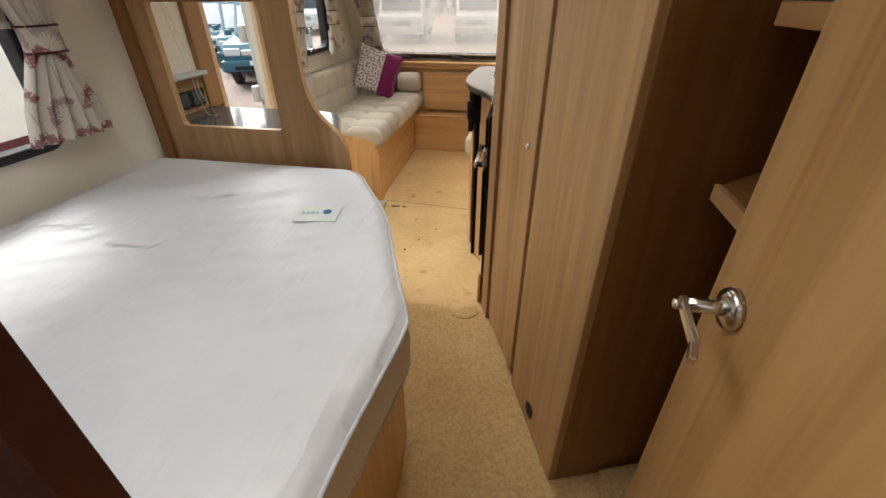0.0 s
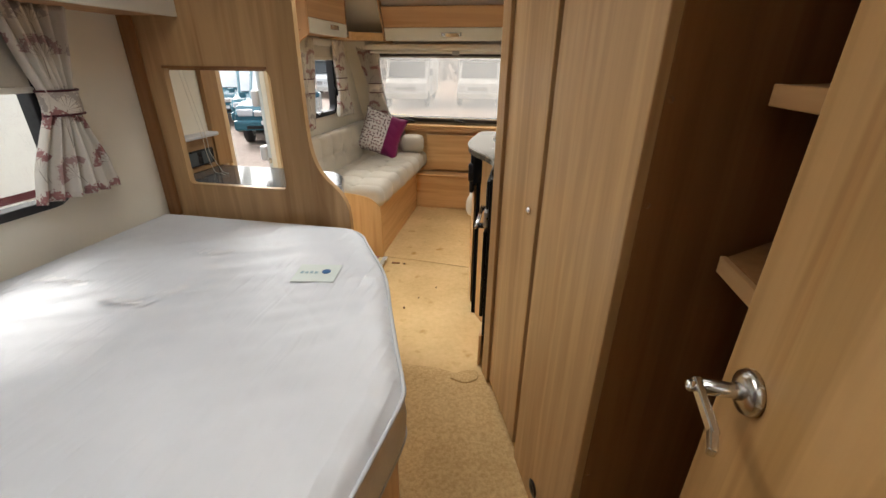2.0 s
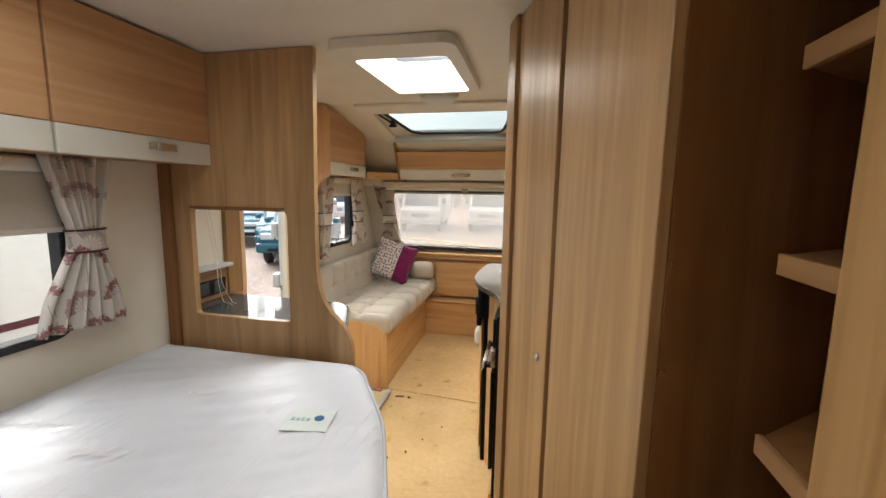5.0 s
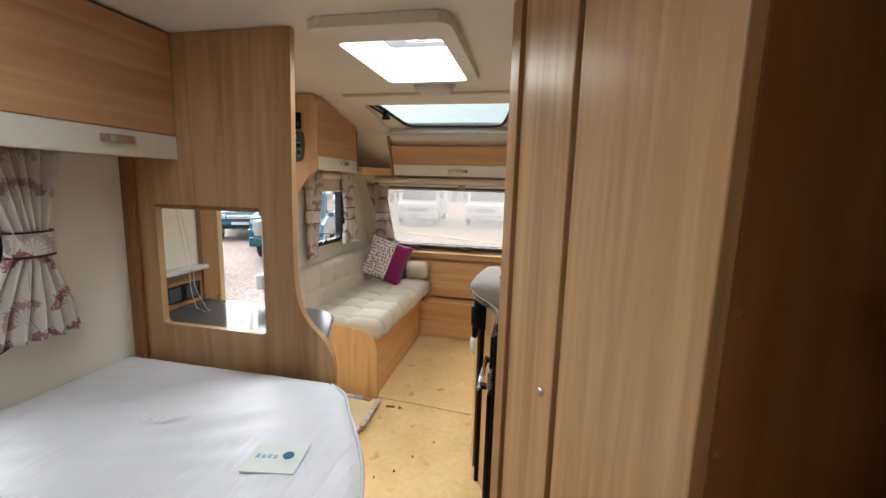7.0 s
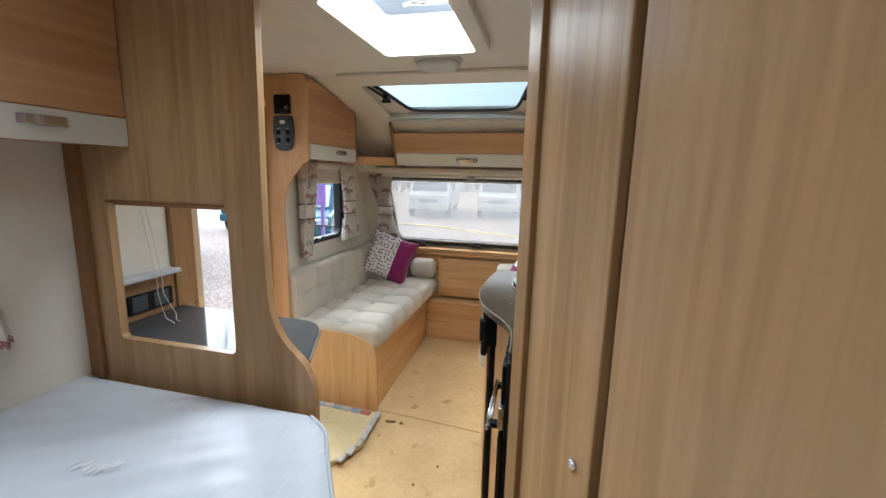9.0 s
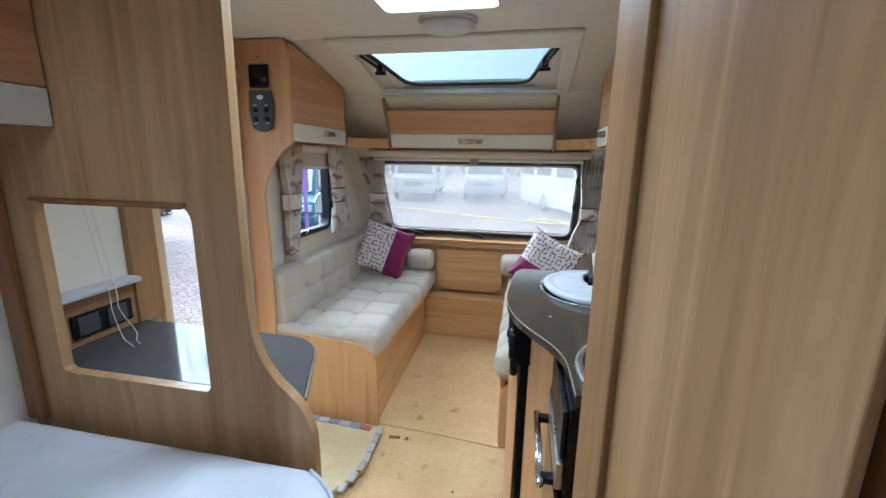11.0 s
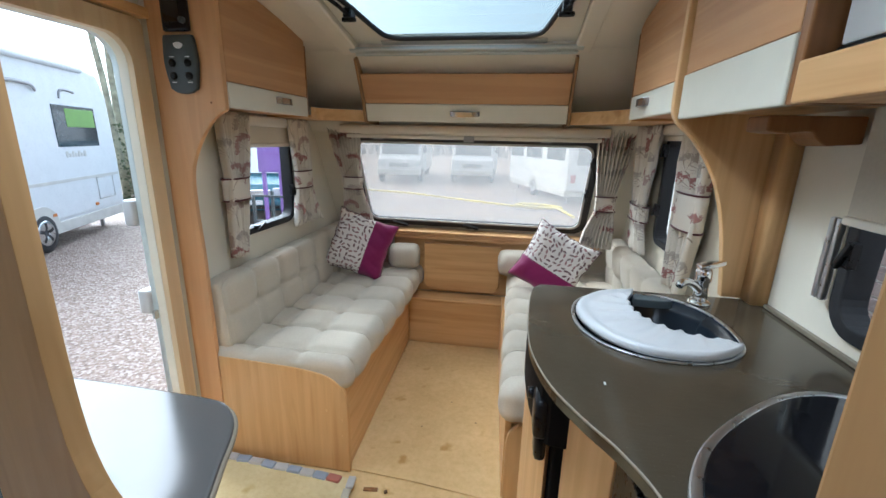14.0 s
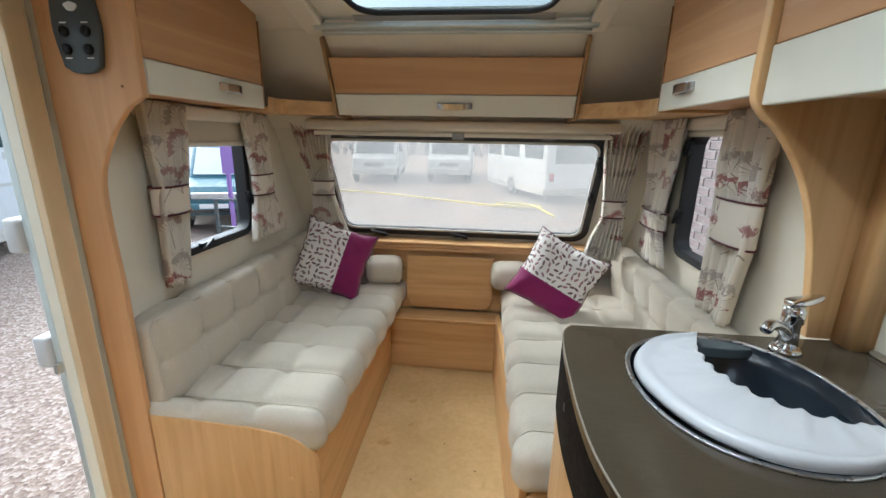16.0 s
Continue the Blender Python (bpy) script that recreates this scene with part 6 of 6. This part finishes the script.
dd = part("door", box(0.645, 0.659, 2.175, 2.645, 1.575, TOP - 0.012, 0.004), white_plastic, mw, "white door")
part("trim", box(0.642, 0.66, 2.172, 2.648, 1.56, 1.573, 0.003), black, mw, "black trim strip")
part("pull", box(0.632, 0.6445, 2.60, 2.625, 1.645, 1.70, 0.003), black, dd, "black pull")
pel = [(0.70, 1.488), (0.89, 1.488), (0.89, 1.43)] + spline([(0.82, 1.425), (0.80, 1.44), (0.785, 1.455), (0.74, 1.45), (0.70, 1.455)], 4)
solid("pelmet_bracket", plate(pel, "y", 2.90, 2.99, edge=0.004), brown_z, "dark carved pelmet under the kitchen locker", "pelmet")

# ---------------------------------------------------------------- loose mat by the door
mat = thing("folded_mat", (-0.7, 3.05, 0), "folded yellow-backed floor mat with a frayed striped edge", "mat")
part("sheet", plate([(-1.10, 2.75), (-0.52, 2.70), (-0.40, 2.93), (-0.44, 3.215), (-1.02, 3.25), (-1.10, 3.22)], "z", 0.0, 0.028, edge=0.005), mat_back, mat, "yellow mat backing")
rnd = random.Random(9)
for k in range(9):
    x = -1.0 + 0.062 * k
    part("frayed_edge", moved(box(-0.03, 0.03, -0.018, 0.018, 0, 0.016, 0.005), pose(x, 3.228 - 0.004 * k, 0.022, rnd.uniform(-6, 6), 0, rnd.uniform(-8, 8))), [rag_mat, blue_rag, rag_mat, blue_rag][k % 4] if k < 8 else red_rag, mat, "frayed striped cloth edge" if k == 0 else "")
for k in range(7):
    t = k / 6
    part("frayed_side", moved(box(-0.016, 0.016, -0.03, 0.03, 0, 0.014, 0.005), pose(-0.415 - 0.02 * abs(t - 0.6) - 0.1 * max(0, t - 0.72), 3.19 - 0.40 * t, 0.022, rnd.uniform(-6, 6), 0, 6 - 20 * max(0, t - 0.5))), [rag_mat, piping_mat, rag_mat][k % 3], mat, "")
solid("wood_chip", moved(box(-0.03, 0.03, -0.009, 0.009, 0, 0.008, 0.003), pose(-0.345, 3.20, -0.004, 0, 0, 8)), brown_z, "small brown offcut on the floor", "debris")

# ---------------------------------------------------------------- outside
GZ = -0.55
solid("ground", plate([(-400, -400), (400, -400), (400, 400), (-400, 400)], "z", GZ - 0.2, GZ), gravel_mat, "wet brown gravel yard", "ground", kind="structure")


def leisure_caravan(m, length, label, blind=False, tall=1.0, panes=(-1.6, 0.1, 1.7), line=None):
    """A touring caravan: rounded body, windows with black frames, skirt, wheel, rail and lamps. Local: x along, y across, z up from the ground."""
    c = new("touring_caravan")
    c.matrix_basis = m
    tagged(c, label, "caravan")

    def p(name, bm, mat, lab="", smooth=False, parent=None):
        if name not in ("wheel", "rim", "spoke_gap", "wheel_arch", "skirt", "corner_steady"):
            for v in bm.verts:
                v.co.z = 0.42 + (v.co.z - 0.42) * tall
        return part(name, moved(bm, m), mat, parent or c, lab, smooth)

    h = length / 2
    prof = [(-h, 0.42), (-h + 0.02, 1.2), (-h + 0.1, 2.0), (-h + 0.4, 2.42), (-h + 1.0, 2.52), (h - 1.0, 2.52), (h - 0.25, 2.42), (h - 0.06, 2.1), (h, 1.2), (h - 0.02, 0.42)]
    p("body", plate(prof, "y", -1.1, 1.1, edge=0.06), coach_white, "white coachwork")
    p("skirt", box(-h + 0.1, h - 0.1, -1.105, 1.105, 0.25, 0.44, 0.01), pale_grey, "grey lower skirt")
    for s in (-1, 1):
        for x in panes:
            w = p("window", box(x - 0.64, x + 0.64, s * 1.1 - 0.012, s * 1.1 + 0.012, 1.38, 1.92, 0.01), dark_glass, "black-edged acrylic window")
            if blind:
                p("blind", box(x - 0.30, x + 0.58, s * 1.1 - 0.018, s * 1.1 + 0.018, 1.64, 1.88, 0.004), green_blind, "green blind", parent=w)
        p("grab_rail", tube(spline([(-h * 0.2, s * 1.13, 2.05), (-h * 0.1, s * 1.15, 2.12), (h * 0.1, s * 1.15, 2.12), (h * 0.16, s * 1.13, 2.06)], 4), 0.022, 8), grey_plastic, "grey awning rail", True)
        p("roof_rail", tube([(-h + 0.9, s * 1.12, 2.43), (h - 0.9, s * 1.12, 2.43)], 0.05, 10), coach_white, "white awning tube along the roof", True)
        if blind:
            p("marking", tube(spline([(1.05, s * 1.108, 2.0), (1.1, s * 1.108, 2.1), (1.3, s * 1.108, 2.12), (1.5, s * 1.108, 2.1)], 5), 0.018, 6), grey_plastic, "dark curved marking above the window", True)
            for k in range(7):
                p("lettering", box(0.95 + 0.09 * k, 1.01 + 0.09 * k, s * 1.1 - 0.006, s * 1.1 + 0.006, 1.24, 1.29 + 0.03 * (k % 2 == 0), 0), pale_grey, "grey lettering bars" if k == 0 else "")
            hatch_ = p("service_hatch", box(1.75, 2.3, s * 1.1 - 0.008, s * 1.1 + 0.008, 0.62, 0.9, 0.02), coach_white, "white service hatch")
            p("hatch_seam", tube([(1.73, s * 1.108, 0.6), (2.32, s * 1.108, 0.6), (2.32, s * 1.108, 0.92), (1.73, s * 1.108, 0.92)], 0.008, 6, True), pale_grey, "", True, hatch_)
            for x in (-1.9, 0.3, 1.6):
                p("side_marker", box(x - 0.05, x + 0.05, s * 1.1 - 0.02, s * 1.1 + 0.02, 0.52, 0.56, 0.008), amber, "amber side marker")
        p("stripe", box(-h + 0.12, h - 0.12, s * 1.1 - 0.006, s * 1.1 + 0.006, 0.92, 0.96, 0.002), line or pale_grey, "thin painted stripe")
        arch_ = p("wheel_arch", plate([(0.42 * math.cos(a), 0.34 + 0.42 * math.sin(a)) for a in np.linspace(0, math.pi, 16)], "y", s * 1.1 - 0.01, s * 1.1 + 0.015), pale_grey, "")
        tyre = p("wheel", moved(lathe([(0.0, -0.08), (0.25, -0.09), (0.32, -0.07), (0.33, 0.0), (0.32, 0.07), (0.25, 0.09), (0.0, 0.08)], 28), pose(0, s * 1.03, 0.33, 90)), rubber, "black tyre", True)
        p("rim", moved(lathe([(0.0, -0.03), (0.08, -0.1), (0.19, -0.095), (0.215, -0.085), (0.215, 0.085), (0.19, 0.095), (0.08, 0.1), (0.0, 0.03)], 20), pose(0, s * 1.03, 0.33, 90)), steel, "silver wheel rim", True, tyre)
        for k in range(5):
            a = 2 * math.pi * k / 5
            p("spoke_gap", moved(moved(box(-0.03, 0.03, 0.06, 0.17, -0.102, 0.102, 0.01), pose(0, 0, 0, 0, 0, math.degrees(a))), pose(0, s * 1.03, 0.33, 90)), rubber, "", parent=tyre)
    for e in (-1, 1):
        p("end_window", moved(box(-0.8, 0.8, -0.012, 0.012, -0.3, 0.3, 0.02), pose(e * (h - 0.005), 0, 1.55, 0, 0, 90)), dark_glass, "dark end window")
        for s in (-1, 1):
            p("rear_lamp", box(e * h - 0.02, e * h + 0.02, s * 0.9 - 0.08, s * 0.9 + 0.08, 0.7, 0.95, 0.01), lamp_red, "red lamp cluster")
    for s in (-0.8, 0.8):
        p("corner_steady", box(-h + 0.4, -h + 0.46, s - 0.03, s + 0.03, 0.0, 0.3, 0.005), grey_plastic)
        p("corner_steady", box(h - 0.46, h - 0.4, s - 0.03, s + 0.03, 0.0, 0.3, 0.005), grey_plastic)
    return c


def at_ground(x, y, turn):
    return pose(x, y, GZ, 0, 0, turn)


leisure_caravan(at_ground(-8.35, 6.85, 113), 5.4, "tall white caravan with green blinds parked on gravel", True, 1.32, (-1.7, 1.42))
leisure_caravan(at_ground(-3.8, 0.95, 90), 5.2, "white caravan parked alongside the bed window", False, 1.25, (-1.75,), tie_mat)
leisure_caravan(at_ground(1.9, 18.2, 112), 5.0, "white touring caravan parked across the yard")


def motorhome(m, label):
    """A coachbuilt camper seen from its cab: body, bonnet, windscreen, lamps, grille and wheels. Local: cab towards -y."""
    c = new("motorhome")
    c.matrix_basis = m
    tagged(c, label, "motorhome")

    def p(name, bm, mat, lab="", smooth=False, parent=None):
        return part(name, moved(bm, m), mat, parent or c, lab, smooth)

    p("body", box(-1.1, 1.1, 0.2, 5.0, 0.4, 2.75, 0.12), coach_white, "white coachwork")
    p("luton", plate([(-0.75, 2.05), (0.6, 1.95), (0.6, 2.75), (-0.35, 2.75)], "x", -1.05, 1.05, edge=0.05), coach_white, "white overcab pod")
    p("cab", plate([(-1.45, 0.4), (0.5, 0.4), (0.5, 2.0), (-0.5, 1.98), (-1.1, 1.2), (-1.42, 1.05)], "x", -0.95, 0.95, edge=0.06), coach_white, "white cab")
    p("windscreen", moved(box(-0.82, 0.82, -0.42, 0.42, -0.012, 0.012, 0.005), pose(0, -0.82, 1.60, 52)), dark_glass, "dark windscreen")
    p("grille", box(-0.45, 0.45, -1.475, -1.44, 0.72, 0.9, 0.01), grey_plastic, "grey grille")
    p("bumper", box(-0.97, 0.97, -1.52, -1.40, 0.38, 0.62, 0.04), pale_grey, "grey bumper")
    for s in (-1, 1):
        p("headlamp", box(s * 0.72 - 0.16, s * 0.72 + 0.16, -1.47, -1.42, 0.75, 0.95, 0.02), lens_clear, "clear headlamp")
        p("mirror", box(s * 1.1 - 0.08, s * 1.1 + 0.08, -0.75, -0.65, 1.35, 1.65, 0.03), black, "black mirror")
        for y in (-0.7, 3.6):
            p("wheel", moved(lathe([(0, -0.1), (0.25, -0.11), (0.34, -0.08), (0.34, 0.08), (0.25, 0.11), (0, 0.1)], 24), pose(s * 0.9, y, 0.34, 0, 90, 0)), rubber, "", True)
    return c


motorhome(at_ground(-5.1, 21.4, 8), "white motorhome parked at the far side of the yard")
motorhome(at_ground(-1.8, 22.4, 2), "white motorhome parked at the far side of the yard")
motorhome(at_ground(-11.5, 25.0, 12), "white motorhome parked at the end of the row")


def car(m, label):
    """An upright estate car with its bonnet towards -y: sills, bonnet, cabin, glass, lamps, grille, bumper, wheels."""
    c = new("estate_car")
    c.matrix_basis = m
    tagged(c, label, "car")

    def p(name, bm, mat, lab="", smooth=False, parent=None):
        return part(name, moved(bm, m), mat, parent or c, lab, smooth)

    p("body", plate([(-2.1, 0.4), (2.1, 0.4), (2.15, 0.95), (2.0, 1.0), (-0.9, 1.02), (-1.95, 0.92), (-2.12, 0.75)], "x", -0.86, 0.86, edge=0.06), teal_paint, "dark teal bodywork")
    p("cabin", plate([(-0.95, 1.0), (2.0, 1.0), (1.85, 1.68), (-0.25, 1.7)], "x", -0.76, 0.76, edge=0.06), teal_paint, "teal cabin")
    # pale lens colour paints the reflection on the windscreen
    p("windscreen", moved(box(-0.66, 0.66, -0.40, 0.40, -0.01, 0.01, 0.005), pose(0, -0.62, 1.36, 45)), lens_clear, "windscreen with a pale reflection painted in")
    for s in (-1, 1):
        p("side_glass", box(s * 0.765 - 0.008, s * 0.765 + 0.008, -0.3, 1.7, 1.1, 1.58, 0.01), dark_glass, "dark side glass")
        p("headlamp", box(s * 0.62 - 0.17, s * 0.62 + 0.17, -2.14, -2.05, 0.70, 0.86, 0.03), lens_clear, "clear headlamp")
        p("mirror", box(s * 0.93 - 0.08, s * 0.93 + 0.08, -0.75, -0.65, 1.02, 1.16, 0.03), teal_paint, "")
        for y in (-1.35, 1.3):
            t = p("wheel", moved(lathe([(0, -0.1), (0.24, -0.11), (0.33, -0.08), (0.33, 0.08), (0.24, 0.11), (0, 0.1)], 24), pose(s * 0.76, y, 0.33, 0, 90, 0)), rubber, "black tyre", True)
            p("rim", moved(lathe([(0, -0.115), (0.18, -0.118), (0.2, -0.1), (0.2, 0.1), (0.18, 0.118), (0, 0.115)], 18), pose(s * 0.76, y, 0.33, 0, 90, 0)), steel, "", True, t)
    p("grille", box(-0.42, 0.42, -2.16, -2.08, 0.70, 0.82, 0.02), steel, "chrome grille bar")
    p("bumper", box(-0.88, 0.88, -2.24, -2.02, 0.38, 0.62, 0.05), teal_paint, "teal bumper")
    p("bumper_inset", box(-0.6, 0.6, -2.25, -2.2, 0.42, 0.5, 0.01), black, "black intake")
    p("number_plate", box(-0.26, 0.26, -2.255, -2.235, 0.52, 0.61, 0.005), white_print, "white number plate")
    return c


car(at_ground(-7.7, 13.4, 30), "dark teal estate car parked on the gravel")
car(at_ground(-10.0, 14.6, 30), "dark teal estate car parked in the row of cars")
car(at_ground(-6.2, 11.9, 22), "dark teal estate car parked beyond the side window")


def bare_tree(x, y, height, seed, label):
    """A winter tree: tapered trunk, forking limbs and twigs, ivy in clumps low on the trunk."""
    rnd_ = random.Random(seed)
    t = thing("tree", (x, y, GZ), label, "tree")
    trunk, twigs, leaves = [], [], bmesh.new()

    def grow(p, d, length, r, depth, store):
        pts, rad = [p], [r]
        for k in range(5):
            d = (d + Vector((rnd_.uniform(-1, 1), rnd_.uniform(-1, 1), rnd_.uniform(-0.2, 0.5))) * (0.16 if depth else 0.05)).normalized()
            p = p + d * length / 5
            pts.append(p)
            rad.append(r * (1 - 0.11 * (k + 1)))
            if depth < 4 and k >= 1 and rnd_.random() < 0.75:
                side = (d + Vector((rnd_.uniform(-1, 1), rnd_.uniform(-1, 1), rnd_.uniform(0.0, 0.6)))).normalized()
                grow(p, side, length * rnd_.uniform(0.45, 0.65), rad[-1] * 0.55, depth + 1, twigs)
        store.append((pts, rad))

    grow(Vector((x, y, GZ)), Vector((rnd_.uniform(-0.05, 0.05), rnd_.uniform(-0.05, 0.05), 1)), height, height * 0.013, 0, trunk)
    part("trunk", joined(*[tube(a, b, 8) for a, b in trunk]), bark, t, "mossy tapered trunk", True)
    if twigs:
        part("crown", joined(*[tube(a, b, 4) for a, b in twigs[:420]]), bark, t, "bare winter branches", True)
    for k in range(260):
        z = rnd_.uniform(0, 1) ** 1.6 * 2.2
        a = rnd_.uniform(0, 6.28)
        q = Vector((x + (0.16 + 0.1 * rnd_.random()) * math.cos(a), y + (0.16 + 0.1 * rnd_.random()) * math.sin(a), GZ + z))
        s = rnd_.uniform(0.03, 0.07)
        e = Euler((rnd_.uniform(0, 6), rnd_.uniform(0, 6), rnd_.uniform(0, 6)))
        vs = [leaves.verts.new(q + e.to_matrix() @ Vector(v)) for v in ((-s, 0, 0), (0, s * 0.6, 0.01), (s, 0, 0), (0, -s * 0.6, 0.01))]
        leaves.faces.new(vs)
    part("ivy", leaves, ivy_mat, t, "ivy clinging to the trunk")
    return t


for k, (x, y, hgt) in enumerate(((-11.45, 12.7, 8.5), (-12.05, 13.45, 9.0), (-12.4, 15.8, 9.5), (-14.0, 17.6, 8.0), (-10.9, 16.4, 9.0), (-13.0, 20.0, 9.0), (-15.5, 24.0, 10.0))):
    bare_tree(x, y, hgt, 40 + k, "bare winter tree with an ivy-clad trunk")


def hedge():
    """A far tangle of bare twigs along the yard's edge."""
    rnd_ = random.Random(77)
    bm = bmesh.new()
    for k in range(7000):
        x = rnd_.uniform(-70, 40)
        y = 46 + 6 * rnd_.random() - 0.25 * max(0, -x - 8)
        tall = 3.2 + 5.0 * min(1, max(0, (-x - 10) / 15))
        z = GZ + rnd_.random() ** 1.3 * tall * (0.75 + 0.25 * math.sin(x * 0.35))
        d = Vector((rnd_.uniform(-0.5, 0.5), rnd_.uniform(-0.3, 0.3), rnd_.uniform(0.3, 1.2)))
        w = Vector((0.05, 0, 0.02))
        p = Vector((x, y, z))
        bm.faces.new([bm.verts.new(q) for q in (p - w, p + w, p + d + w * 0.3, p + d - w * 0.3)])
    return bm


solid("far_hedge", hedge(), hedge_mat, "tangle of bare twigs along the yard edge", "hedge", kind="stuff")
hose = solid("hose", tube(spline([(-6.0, 17.2, GZ + 0.02), (-3.6, 16.6, GZ + 0.02), (-1.6, 15.6, GZ + 0.02), (0.1, 14.7, GZ + 0.03), (0.9, 14.3, GZ + 0.05), (1.5, 14.7, GZ + 0.06), (0.6, 14.9, GZ + 0.08), (0.3, 14.4, GZ + 0.1), (1.2, 14.1, GZ + 0.1), (1.6, 14.6, GZ + 0.06), (0.5, 14.6, GZ + 0.12), (1.3, 14.35, GZ + 0.12), (1.8, 13.2, GZ + 0.02)], 6), 0.035, 8), yellow_hose, "yellow hose lying coiled on the gravel", "hose", smooth=True)
solid("notice_board", joined(box(-4.55, -4.05, 9.0, 9.06, 0.75, 1.6, 0.01), box(-4.5, -4.44, 9.02, 9.08, GZ, 0.75, 0.005), box(-4.16, -4.1, 9.02, 9.08, GZ, 0.75, 0.005)), purple_paint, "purple board on two posts in the yard", "sign board")
crate = thing("gas_cage", (-3.1, 7.6, GZ), "low metal cage with white bottles", "cage")
for x in (-3.4, -3.0, -2.6):
    part("bottle", moved(lathe([(0, 0), (0.15, 0), (0.16, 0.05), (0.16, 0.5), (0.1, 0.6), (0.05, 0.62), (0.05, 0.7), (0, 0.7)], 16), pose(x, 7.7, GZ)), white_plastic, crate, "white gas bottle", True)
for x in (-3.65, -2.35):
    for y in (7.45, 7.95):
        part("post", box(x - 0.02, x + 0.02, y - 0.02, y + 0.02, GZ, GZ + 1.1, 0.004), slate, crate)
for z in (0.35, 0.7, 1.08):
    part("rail", box(-3.65, -2.35, 7.43, 7.46, GZ + z, GZ + z + 0.03, 0.004), slate, crate)

# brick wall close outside the side window
bw = tagged(new("brick_wall", finish("brick_wall", box(1.85, 2.05, 1.6, 8.5, GZ, 2.6, 0), mortar)), "weathered grey-brown brick wall close beside the caravan", "wall", kind="structure")
brick_mesh = finish("brick", box(-0.012, 0.0, -0.105, 0.105, -0.0325, 0.0325, 0.004), brick_mats)
for r in range(17):
    for c_ in range(17):
        b = new("brick", brick_mesh)
        b.location = (1.85, 2.75 + 0.225 * c_ + (0.1125 if r % 2 else 0), 0.42 + 0.075 * r)
        b.parent = bw
